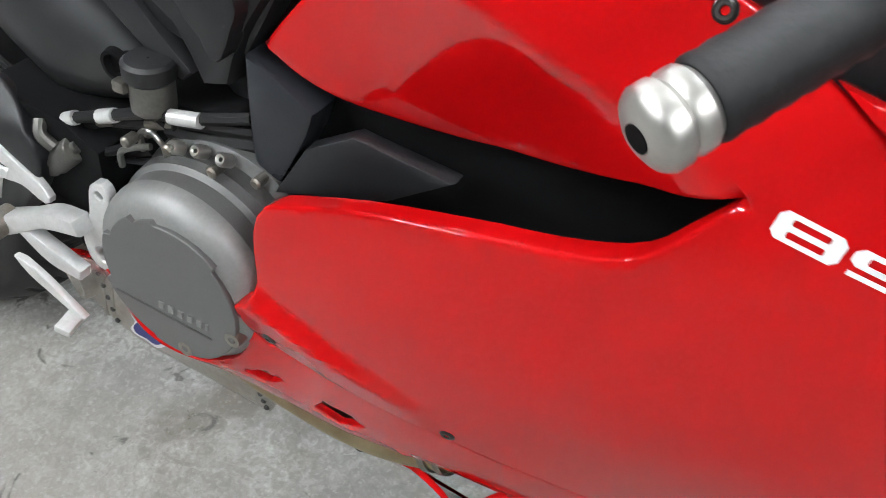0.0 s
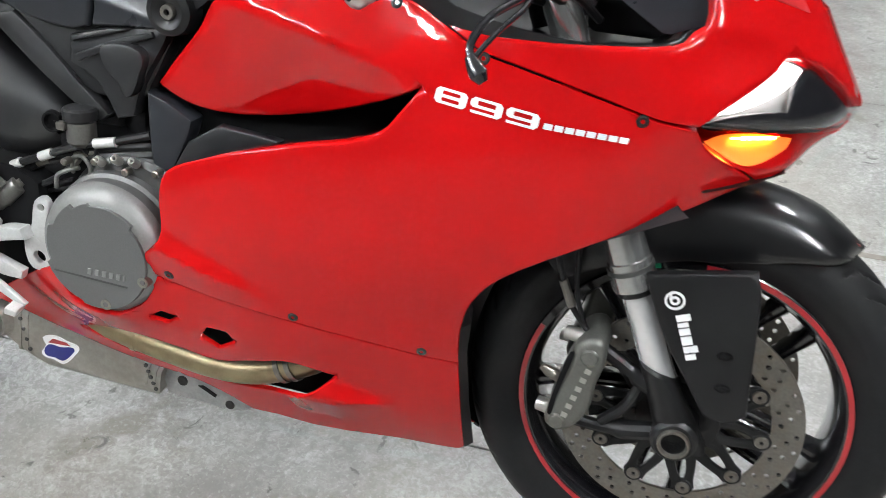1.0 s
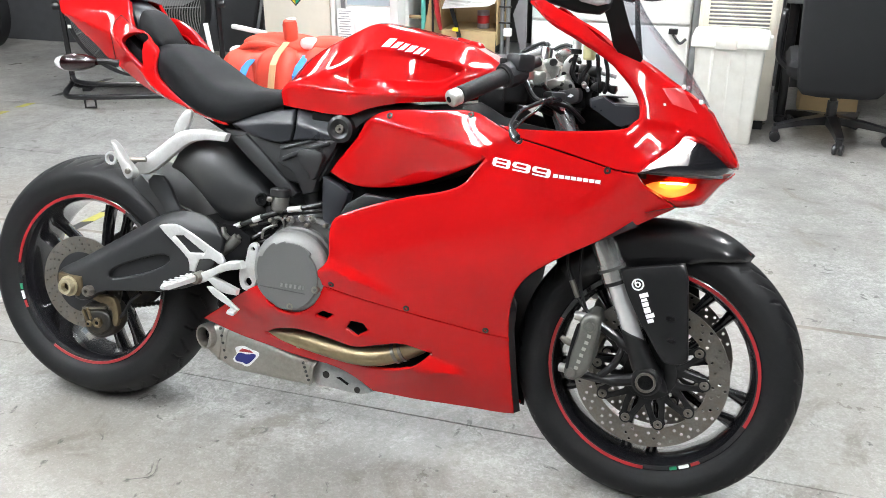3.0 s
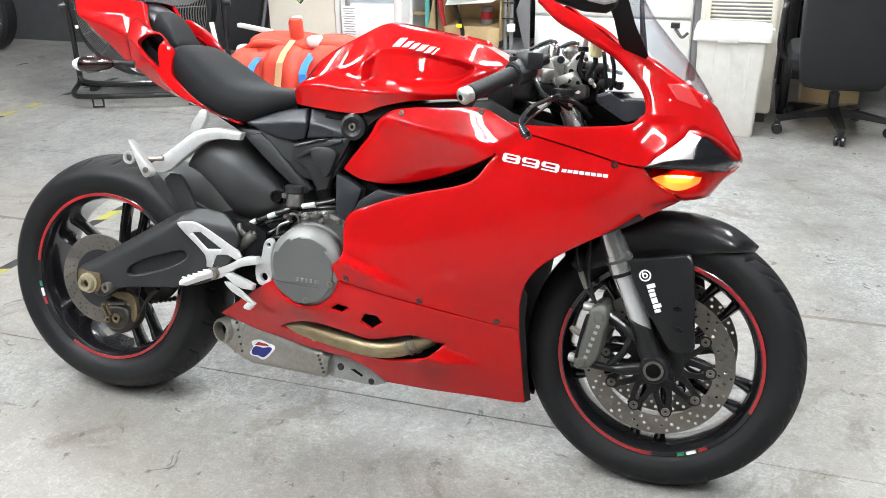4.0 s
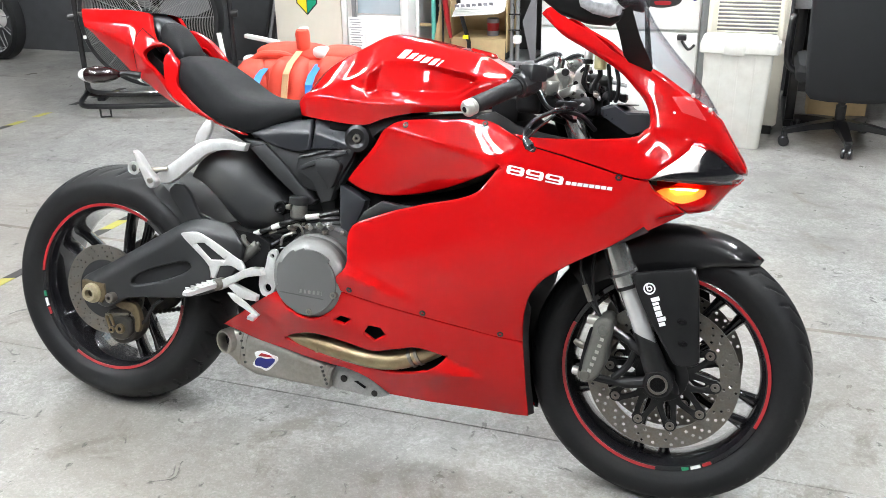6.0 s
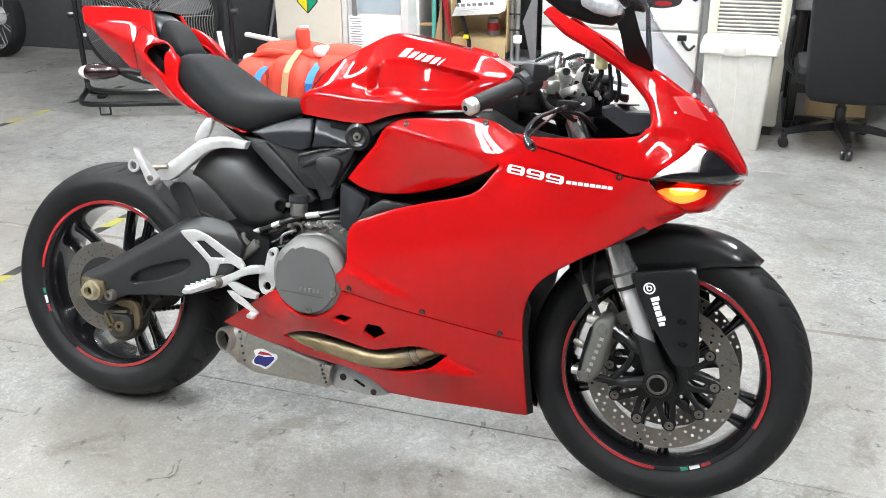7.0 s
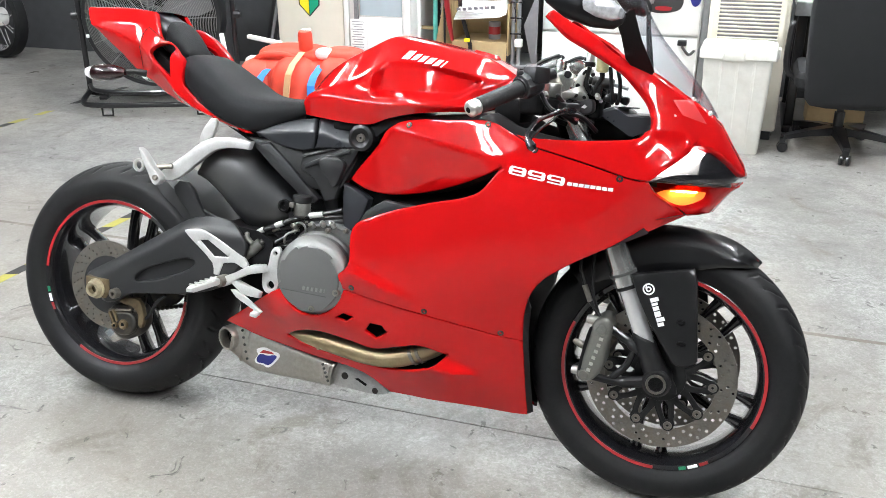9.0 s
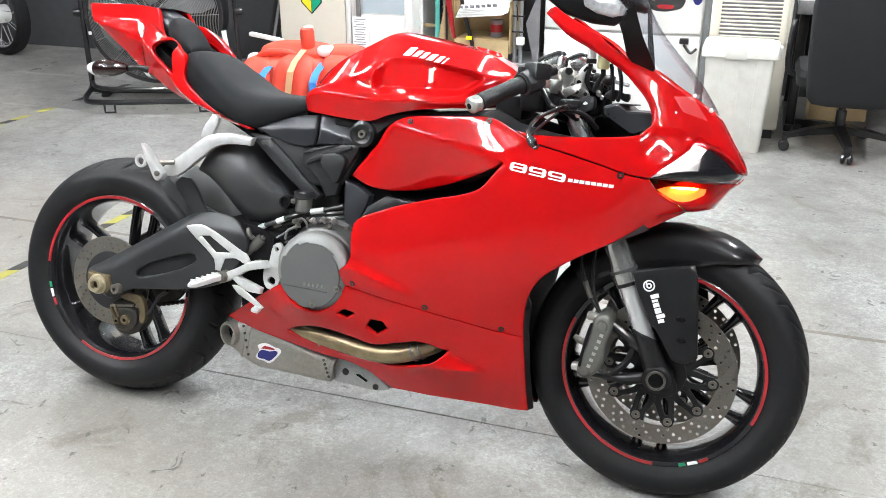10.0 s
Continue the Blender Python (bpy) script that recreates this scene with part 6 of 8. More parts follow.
for s in (-1, 1):
    F = Matrix.Diagonal((1, -s, 1, 1))
    bar = part("handlebar", moved(tube([B0 + bd * 0.01, B1 + bd * 0.06], 0.011, 14), F), BLACK, bike, "black handlebar with a ribbed grip and silver bar end", m=STEER if s > 0 else None)
    mm = STEER if s > 0 else None
    a0, a1 = along(0.022, 0.135)
    part("grip", moved(tube([a0, a0 + bd * 0.002, *[a0 + bd * (0.004 + 0.0058 * k) for k in range(19)], a1], [0.0150, 0.0165] + [0.0168 - 0.0007 * (k % 2) for k in range(19)] + [0.0165], 20), F), GRIP, bar, m=mm)
    part("grip_flange", moved(tube([a0 + bd * 0.112, a0 + bd * 0.117], 0.0205, 20), F), GRIP, bar, m=mm)
    e = [(-0.003, 0.009), (0.0, 0.0145), (0.003, 0.0165), (0.009, 0.0165), (0.0115, 0.0145), (0.014, 0.0162), (0.019, 0.0162), (0.022, 0.014)]
    part("bar_end", moved(tube([B0 + bd * t for t, r in e], [r for t, r in e], 24), F), POLISH, bar, "silver bar end weight", m=mm)
    part("bar_end_bore", moved(tube([B0 - bd * 0.0036, B0 - bd * 0.0028], 0.0058, 18), F), DARK, bar, m=mm)
    sw = part("switch_housing", moved(tube([B0 + bd * t for t in (0.137, 0.140, 0.150, 0.178, 0.184, 0.187)], [0.020, 0.025, 0.027, 0.027, 0.024, 0.018], 10), F), BLACK, bar, m=mm)
    part("switch_box", moved(box(0.045, 0.04, 0.034, 0.007), F @ Matrix.Translation(B0 + bd * 0.165 + Vector((0.012, -0.002, 0.018))) @ Matrix.Rotation(radians(56), 4, "Z")), BLACK, sw, m=mm)
    part("switch", moved(box(0.014, 0.012, 0.012, 0.003), F @ Matrix.Translation(B0 + bd * 0.155 + Vector((-0.012, -0.012, 0.022)))), MATT, sw, m=mm)
    part("switch", moved(box(0.012, 0.016, 0.010, 0.003), F @ Matrix.Translation(B0 + bd * 0.172 + Vector((-0.018, 0.0, 0.012)))), GREYP, sw, m=mm)
    line = curve3([(1.200, -0.190, 0.862), (1.185, -0.225, 0.860), (1.172, -0.262, 0.853), (1.150, -0.300, 0.838), (1.139, -0.325, 0.815), (1.146, -0.335, 0.797)], 6)
    lever = part("brake_lever" if s > 0 else "clutch_lever", moved(tube(line, [0.0075] * 6 + [0.006] * 5 + [0.0042] * 20, 10), F), GLOSSB, bike, "black hand lever with a slim double blade", m=mm)
    part("lever_blade", moved(tube([(p.x + 0.009 * math.sin(math.pi * k / 22), p.y, p.z - 0.013 * math.sin(math.pi * k / 22)) for k, p in enumerate(line[8:])], 0.0030, 8), F), GLOSSB, lever, m=mm)
    part("lever_tip", moved(tube([(1.141, -0.332, 0.805), (1.147, -0.335, 0.797), (1.153, -0.337, 0.790), (1.158, -0.338, 0.784)], [0.0055, 0.0085, 0.0095, 0.005], 12), F), GLOSSB, lever, m=mm)
    part("lever_mount", moved(box(0.040, 0.030, 0.018, 0.006), F @ Matrix.Translation((1.190, -0.190, 0.868)) @ Matrix.Rotation(radians(50), 4, "Z")), MATT, lever, m=mm)
    clip = part("clip_on", moved(tube([(1.160, -0.103, 0.862), (1.142, -0.103, 0.905)], 0.029, 20), F), COCKPITM, bike, "silver clip-on clamp round the fork", m=mm)
    part("clamp_ear", moved(box(0.03, 0.05, 0.03, 0.006), F @ Matrix.Translation((1.14, -0.145, 0.90)) @ Matrix.Rotation(radians(35), 4, "Z")), COCKPITM, clip, m=mm)
    part("fork_cap", moved(tube([(1.146, -0.103, 0.905), (1.138, -0.103, 0.925), (1.135, -0.103, 0.932)], [0.0235, 0.0235, 0.018], 20), F), STEEL, clip, m=mm)
    part("adjuster", moved(tube([(1.135, -0.103, 0.930), (1.130, -0.103, 0.945)], 0.011, 12), F), POLISH, clip, m=mm)

ol = [(-0.135, -0.012), (-0.12, 0.028), (-0.08, 0.036), (-0.03, 0.012), (0.03, 0.012), (0.08, 0.036), (0.12, 0.028), (0.135, -0.012), (0.12, -0.036), (0.08, -0.038), (0.03, -0.05), (-0.03, -0.05), (-0.08, -0.038), (-0.12, -0.036)]
yo = prism(smooth_line(ol, 0.012), -0.009, 0.009, 0.004)
yoke = part("top_yoke", moved(yo, STEER @ Matrix.Translation((1.172, 0, 0.895)) @ Matrix.Rotation(radians(-24), 4, "Y") @ Matrix.Rotation(radians(90), 4, "Z") @ Matrix.Rotation(radians(-90), 4, "X")), POLISH, bike, "silver top yoke")
part("stem_nut", tube([(1.150, 0, 0.895), (1.142, 0, 0.914)], 0.018, 6), STEEL, yoke, m=STEER)
part("ignition_lock", tube([(1.205, -0.005, 0.885), (1.194, -0.005, 0.915)], 0.018, 18), BLACK, yoke, m=STEER)
# silver brace with a slot, fluid pot, damper
brace = part("pot_bracket", prism(smooth_line([(1.206, 0.9543), (1.2145, 0.9513), (1.2035, 0.9365), (1.1995, 0.920), (1.1974, 0.9064), (1.1805, 0.9088), (1.185, 0.925), (1.1885, 0.9383)], 0.008), -0.109, -0.103, 0.002), POLISH, bike, "silver bracket with a slot")
part("slot", prism(smooth_line([(1.1965, 0.938), (1.203, 0.947), (1.2065, 0.945), (1.200, 0.935)], 0.005), -0.1096, -0.1086, 0), DARK, brace)
part("bracket_bolt", moved(disc(0.0052, -0.004, 0.004, 14), pose(1.190, -0.109, 0.9125)), DARK, brace)
pot2 = part("brake_fluid_pot", moved(lathe([(0.001, 0), (0.010, 0), (0.0128, 0.003), (0.0132, 0.034), (0.001, 0.034)], 24), pose(1.2370, -0.105, 0.943, 90)), YELLOW, bike, "yellowed brake fluid pot with a pale cap")
part("cap", moved(lathe([(0.001, 0), (0.0135, 0), (0.0145, 0.002), (0.0145, 0.010), (0.012, 0.014), (0.001, 0.014)], 24), pose(1.2370, -0.105, 0.977, 90)), MATT, pot2)
part("band", moved(lathe([(0.001, 0), (0.0092, 0), (0.0092, 0.016), (0.0080, 0.0185), (0.001, 0.0185)], 20), pose(1.2112, -0.108, 0.9635, 90)), SILVER, pot2)
part("hose_end", moved(lathe([(0.001, 0), (0.0105, 0), (0.0112, 0.002), (0.0112, 0.0095), (0.001, 0.0095)], 20), pose(1.2112, -0.108, 0.9535, 90)), MATT, pot2)
damper = part("steering_damper", tube([(1.214, -0.072, 0.9255), (1.217, -0.072, 0.925), (1.2565, -0.070, 0.9205), (1.259, -0.070, 0.920)], [0.0095, 0.0115, 0.0115, 0.0095], 20), ENGINE_D, bike, "dark steering damper cylinder")
part("end_cap", tube([(1.206, -0.074, 0.926), (1.2155, -0.072, 0.9253)], 0.0085, 18), MATT, damper)
part("damper_mount", box(0.022, 0.024, 0.024, 0.005, (1.227, -0.085, 0.905)), MATT, damper)
part("rod", tube([(1.258, -0.070, 0.920), (1.288, -0.055, 0.914)], 0.004, 10), CHROME, damper)
mount = part("lever_pivot", prism(smooth_line([(1.146, 0.9357), (1.156, 0.941), (1.164, 0.9424), (1.170, 0.930), (1.177, 0.9258), (1.175, 0.908), (1.170, 0.896), (1.168, 0.886), (1.155, 0.884), (1.1535, 0.8954), (1.157, 0.912), (1.148, 0.924)], 0.005), -0.122, -0.092, 0.004), COCKPITM, bike, "worn silver lever pivot casting")
part("pivot_bolt", moved(disc(0.0078, -0.006, 0.006, 16), pose(1.1690, -0.122, 0.9345)), MATT, mount)
part("pivot_bolt", moved(disc(0.0088, -0.003, 0.006, 16), pose(1.1765, -0.124, 0.8785)), DARK, mount)
ear = part("pivot_ear", prism(smooth_line([(1.1700, 0.8920), (1.1826, 0.9006), (1.1940, 0.9000), (1.2037, 0.9019), (1.2120, 0.8965), (1.2168, 0.8878), (1.2129, 0.8794), (1.2000, 0.8810), (1.1877, 0.8836), (1.178, 0.8845)], 0.004), -0.127, -0.116, 0.0025), COCKPITM, mount)
part("ear_bore", moved(disc(0.0040, -0.0008, 0.002, 12, 0.0003), pose(1.2084, -0.127, 0.8895)), DARK, ear)
part("pivot_bolt", moved(disc(0.0050, -0.003, 0.006, 12), pose(1.1900, -0.127, 0.8930)), BOLT, mount)
lock = part("lock_housing", prism(smooth_line([(1.183, 0.876), (1.200, 0.8825), (1.2236, 0.886), (1.229, 0.872), (1.226, 0.8595), (1.208, 0.853), (1.191, 0.857)], 0.006), -0.128, -0.085, 0.004), BLACK, bike, "black switch block with a small pale mark")
part("mark", prism([(1.2045, 0.8685), (1.2105, 0.8748), (1.2165, 0.8712), (1.2120, 0.8668)], -0.1286, -0.1278, 0.0), WHITE, lock)
# ringed caps on the yoke
for pts, plate in ((((1.081, 0.9545), (1.102, 0.966), (1.126, 0.9755), (1.1326, 0.971)), ((1.085, 0.951), (1.102, 0.9615), (1.127, 0.969), (1.132, 0.948), (1.115, 0.934), (1.092, 0.934))), (((1.1496, 0.9626), (1.1637, 0.9705), (1.176, 0.9738), (1.184, 0.9715)), ((1.151, 0.958), (1.165, 0.966), (1.182, 0.9675), (1.190, 0.950), (1.182, 0.938), (1.160, 0.940)))):
    rim = part("yoke_clamp", prism(smooth_line(list(plate), 0.006), -0.030, 0.008, 0.004), YOKEM, yoke, "bright clamp with a black rim")
    part("clamp_rim", tube(curve3([(x, -0.032, z) for x, z in pts], 5), 0.0038, 8), BLACK, rim)
    part("clamp_rim", tube(curve3([(x, 0.006, z) for x, z in pts], 5), 0.0038, 8), BLACK, rim)
stem = part("fork_top", tube([(1.1385, -0.062, 0.932), (1.1422, -0.062, 0.9625), (1.1426, -0.062, 0.9655)], [0.0128, 0.0128, 0.0110], 20), YOKEM, yoke, "bright fork top")
part("fork_top_recess", tube([(1.1426, -0.062, 0.9650), (1.1428, -0.062, 0.9664)], 0.0075, 6), MATT, stem)
for x, y, z, r, mt in ((1.128, -0.075, 0.926, 0.006, BOLT), (1.215, -0.088, 0.940, 0.005, BOLT), (1.2320, -0.100, 0.8930, 0.0055, POLISH), (1.2380, -0.095, 0.8860, 0.0045, CHROME), (1.2000, -0.150, 0.8465, 0.0050, CHROME), (1.140, -0.185, 0.8870, 0.0055, MASTERM)):
    part("cockpit_bolt", moved(lathe([(0.001, -0.006), (r * 0.85, -0.006), (r, -0.004), (r, 0.012), (0.001, 0.012)], 14), pose(x, y, z, 25, 0, 20)), mt, bike)
dash = part("instrument_panel", loft([[(x + dx, y, z + dz) for x, z in ((1.2495, 0.867), (1.270, 0.8745), (1.276, 0.8735), (1.298, 0.8605), (1.345, 0.8615), (1.352, 0.856), (1.352, 0.840), (1.344, 0.834), (1.312, 0.821), (1.303, 0.822), (1.251, 0.853))] for y, dx, dz in ((-0.133, 0.006, -0.004), (-0.129, 0.0, 0.0), (-0.06, -0.004, 0.002), (0.06, -0.004, 0.002), (0.129, 0.0, 0.0), (0.133, 0.006, -0.004))]), GREYP, bike, "dark grey instrument housing", 18)
part("bezel", box(0.030, 0.16, 0.003, 0.0012, (1.288, 0.0, 0.8735)), BLACK, dash)
part("cable_block", prism(smooth_line([(1.243, 0.892), (1.256, 0.902), (1.268, 0.903), (1.283, 0.896), (1.2947, 0.8953), (1.2916, 0.8788), (1.278, 0.884), (1.262, 0.8817), (1.248, 0.884)], 0.006), -0.094, -0.062, 0.004), MATT, bike, "black connector block on the screen bracket")
part("inner_cowl", sheet(smooth_line([(1.18, 0.79, 1), (1.26, 0.80), (1.33, 0.813), (1.345, 0.85), (1.40, 0.86), (1.42, 0.80), (1.40, 0.75), (1.30, 0.735), (1.18, 0.755)], 0.02), lambda x, z: Vector((x, -0.135 + 0.3 * max(0, x - 1.33), z)), res=0.03, fillet=0.004, thick=0.004), MATT, bike)
part("screen_tray", loft([[(1.30, y, 0.80 + 0.0 * y) for y in (-0.13, -0.06, 0.06, 0.13)], [(1.36, y, 0.845) for y in (-0.12, -0.06, 0.06, 0.12)], [(1.42, y, 0.862) for y in (-0.08, -0.04, 0.04, 0.08)]], caps=False, closed=False), MATT, bike)
for pts, r in (([(1.15, -0.13, 0.84), (1.18, -0.10, 0.83), (1.22, -0.06, 0.84), (1.27, -0.05, 0.86)], 0.006), ([(1.12, -0.17, 0.89), (1.16, -0.15, 0.86), (1.20, -0.11, 0.83), (1.22, -0.08, 0.79)], 0.007),
               ([(1.252, -0.100, 0.955), (1.2550, -0.102, 0.945), (1.2575, -0.100, 0.925), (1.2616, -0.098, 0.900), (1.262, -0.09, 0.880)], 0.0042), ([(1.268, -0.098, 0.957), (1.2704, -0.100, 0.945), (1.2760, -0.100, 0.925), (1.2772, -0.098, 0.895), (1.272, -0.09, 0.880)], 0.0042),
               ([(1.237, -0.105, 0.943), (1.238, -0.103, 0.933), (1.233, -0.098, 0.925), (1.226, -0.095, 0.912), (1.224, -0.09, 0.895)], 0.0055), ([(1.211, -0.108, 0.953), (1.207, -0.104, 0.935), (1.204, -0.098, 0.915), (1.215, -0.09, 0.898)], 0.0050),
               ([(1.13, -0.20, 0.895), (1.16, -0.21, 0.86), (1.21, -0.16, 0.85), (1.24, -0.12, 0.82)], 0.005), ([(1.185, -0.10, 0.895), (1.205, -0.09, 0.912), (1.232, -0.08, 0.905), (1.262, -0.085, 0.89)], 0.0042), ([(1.16, -0.17, 0.89), (1.175, -0.15, 0.872), (1.20, -0.13, 0.855), (1.23, -0.11, 0.835)], 0.0045)):
    hose("cockpit_cable", pts, r, MATT, "black cable between bars and nose")
# near-black blocks added between the cockpit parts, shade put into their colour
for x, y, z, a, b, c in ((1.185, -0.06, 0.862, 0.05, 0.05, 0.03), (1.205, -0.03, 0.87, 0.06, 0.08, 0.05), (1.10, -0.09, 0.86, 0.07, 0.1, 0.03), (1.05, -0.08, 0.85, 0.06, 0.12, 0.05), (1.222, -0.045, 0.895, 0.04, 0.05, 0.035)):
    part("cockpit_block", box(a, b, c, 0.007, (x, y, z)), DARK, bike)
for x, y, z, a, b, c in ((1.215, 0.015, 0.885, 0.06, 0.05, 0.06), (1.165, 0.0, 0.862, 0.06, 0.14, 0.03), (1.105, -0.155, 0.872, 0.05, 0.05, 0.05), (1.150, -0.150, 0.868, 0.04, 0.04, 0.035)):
    part("dark_fill_block", box(a, b, c, 0.012, (x, y, z), 3), DARK, bike)
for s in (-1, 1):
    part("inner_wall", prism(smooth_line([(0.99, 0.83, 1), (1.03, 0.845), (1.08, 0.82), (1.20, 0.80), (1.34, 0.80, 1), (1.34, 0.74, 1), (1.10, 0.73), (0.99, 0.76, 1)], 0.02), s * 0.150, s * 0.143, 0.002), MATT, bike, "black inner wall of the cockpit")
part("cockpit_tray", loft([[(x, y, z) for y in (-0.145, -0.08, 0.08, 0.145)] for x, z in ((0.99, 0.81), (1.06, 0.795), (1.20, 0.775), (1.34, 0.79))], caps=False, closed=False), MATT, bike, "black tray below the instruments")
# added dark box, fills the bright gap below the dash as shade would
part("cockpit_fill", box(0.10, 0.14, 0.045, 0.012, (1.272, -0.015, 0.822), 3), DARK, bike)
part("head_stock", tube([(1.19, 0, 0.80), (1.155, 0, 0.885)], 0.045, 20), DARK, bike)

# mirrors
for s in (-1, 1):
    F = Matrix.Diagonal((1, -s, 1, 1))
    if s > 0:
        F = Matrix(((1, 0, 0, 0), (0, 1, 0, 0), (0, 0.6, 1, -0.075), (0, 0, 0, 1))) @ F
    y0 = -0.235
    rings = []
    for t, (dy, dz, dx) in ((0.0, (0.02, 0.012, 0.012)), (0.12, (0.05, 0.028, 0.02)), (0.4, (0.07, 0.036, 0.024)), (0.75, (0.07, 0.034, 0.022)), (1.0, (0.04, 0.018, 0.014))):
        c = Vector((1.285 - 0.135 * t, y0 - 0.05 * t, 1.046 + 0.032 * t))
        rings.append([c + Vector((dx * 0.5 * math.cos(a), dy * 0.5 * math.cos(a), dz * math.sin(a))) for a in [2 * math.pi * k / 18 for k in range(18)]])
    mir = part("mirror", moved(loft(rings), F), MIRRORB, bike, "black mirror with a clear turn lamp", 60)
    stalk = [[(1.270, -0.205, 1.040), (1.300, -0.205, 1.062), (1.304, -0.228, 1.064), (1.272, -0.232, 1.042)], [(1.279, -0.172, 1.012), (1.318, -0.166, 1.008), (1.321, -0.190, 1.009), (1.281, -0.194, 1.012)], [(1.286, -0.130, 0.972), (1.345, -0.116, 0.950), (1.347, -0.138, 0.951), (1.288, -0.150, 0.973)], [(1.300, -0.118, 0.955), (1.340, -0.108, 0.942), (1.341, -0.128, 0.942), (1.302, -0.136, 0.955)]]
    if s < 0:
        part("stalk", moved(loft(stalk), F), MIRRORB, mir)
    else:
        part("stalk", moved(tube([(1.285, -0.215, 1.045), (1.295, -0.18, 1.012), (1.312, -0.13, 0.960)], [0.005, 0.006, 0.008], 12), F), MIRRORB, mir)
    lensr = []
    for t, (h, d) in ((0.06, (0.010, 0.011)), (0.18, (0.019, 0.015)), (0.38, (0.021, 0.015)), (0.54, (0.015, 0.011))):
        c = Vector((1.285 - 0.135 * t + 0.010, y0 - 0.05 * t - 0.030, 1.046 + 0.032 * t + 0.002))
        lensr.append([c + Vector((d * 0.4 * math.cos(a), d * math.cos(a), h * math.sin(a))) for a in [2 * math.pi * k / 16 for k in range(16)]])
    part("turn_lamp", moved(loft(lensr), F), CLEARW, mir, "clear turn lamp lens")

# ---- bolts and decals ----
def on_skin(x, z, up=0.001):
    p = fairing_skin(nose_chart(x, z)[0], z)
    e = 0.004
    a, b = fairing_skin(nose_chart(x + e, z)[0], z), fairing_skin(nose_chart(x, z + e)[0], z + e)
    n = (a - p).cross(b - p).normalized()
    if n.y > 0:
        n = -n
    return p + n * up, n


def skin_bolt(x, z, r=0.0062):
    p, n = on_skin(x, z, 0.0)
    m = Matrix.Translation(p) @ (-n).to_track_quat("Y", "Z").to_matrix().to_4x4()
    part("fairing_bolt", moved(lathe([(0.0025, -0.0005), (0.003, -0.0016), (r * 0.8, -0.0016), (r, -0.0004), (r, 0.002)], 16), m), BOLT, bike)
    part("bolt_washer", moved(lathe([(r, -0.0006), (r * 1.15, -0.0004), (r * 1.18, 0.002)], 18), m), MATT, bike)


for x, z in ((0.731, 0.428), (0.903, 0.394), (1.074, 0.361), (1.307, 0.733), (1.018, 0.819), (0.832, 0.803), (1.128, 0.776), (0.515, 0.366)):
    skin_bolt(x, z)


def digit(kind, x, z, w, h):
    """A broad squared numeral laid on the fairing."""
    def q(u, v):
        return (x + w * u + 0.15 * h * (v - 0.5), z + h * (v - 0.5) - 0.128 * (x + w * u - 1.079))

    def block(u0, u1, v0, v1, c=0.10):
        a = c * h / w
        return [q(*p) for p in ((u0 + a, v0), (u1 - a, v0), (u1, v0 + c), (u1, v1 - c), (u1 - a, v1), (u0 + a, v1), (u0, v1 - c), (u0, v0 + c))]

    if kind == "8":
        out, holes = block(0, 1, 0, 1, 0.2), [block(0.22, 0.78, 0.17, 0.40, 0.05), block(0.22, 0.78, 0.60, 0.83, 0.05)]
    else:
        out = [q(*p) for p in ((0.05, 0.0), (0.9, 0.0), (1.0, 0.2), (1.0, 0.8), (0.9, 1.0), (0.1, 1.0), (0.0, 0.8), (0.0, 0.5), (0.1, 0.36), (0.78, 0.36), (0.78, 0.17), (0.05, 0.17))]
        holes = [block(0.22, 0.78, 0.55, 0.83, 0.05)]
    return sheet(out, lambda u, v: body_skin(nose_chart(u, v)[0], v) + Vector((0, -0.0012, 0)), holes, res=0.01, fillet=0.0002, thick=0.0004)


for kind, x in (("8", 1.079), ("9", 1.120), ("9", 1.161)):
    part("numeral", digit(kind, x, 0.732, 0.037, 0.0175), WHITE, bike, "white model number", 0)
for k in range(8):
    xa = 1.203 + 0.0118 * k
    q = [on_skin(a, 0.7145 + b - 0.05 * (a - 1.2), 0.0012)[0] for a, b in ((xa, -0.0034), (xa + 0.0098, -0.0034), (xa + 0.0108, 0.0034), (xa + 0.001, 0.0034))]
    part("decal_bar", (q, [[0, 1, 2, 3]]), WHITE, bike, "", 0)


def tank_point(x, z):
    zt, zl, w = eased(x, TANK_TOP), eased(x, TANK_LOW), eased(x, TANK_W)
    h = zt - zl
    return Vector((x, -w * lerp((zt - z) / h, [(0.0, 0.0), (0.03, lerp(x, TANK_RIDGE)), (0.46, 0.93), (0.70, 0.95)]) - 0.0012, z + 0.0010))


for k, (xa, xb) in enumerate(((0.790, 0.809), (0.8145, 0.829), (0.834, 0.847), (0.852, 0.868), (0.873, 0.886), (0.8915, 0.896))):
    zc = 0.9555 - 0.178 * ((xa + xb) / 2 - 0.797)
    hh = 0.0070 if k else 0.0100
    rows = [[tank_point(xa + (xb - xa) * i / 3 - 0.004 * (1 - j), zc + hh * (2 * j / 2 - 1)) for i in range(4)] for j in (0, 0.5, 1, 1.5, 2)]
    part("decal_bar", loft(rows, caps=False, closed=False), WHITE, bike, "", 0)

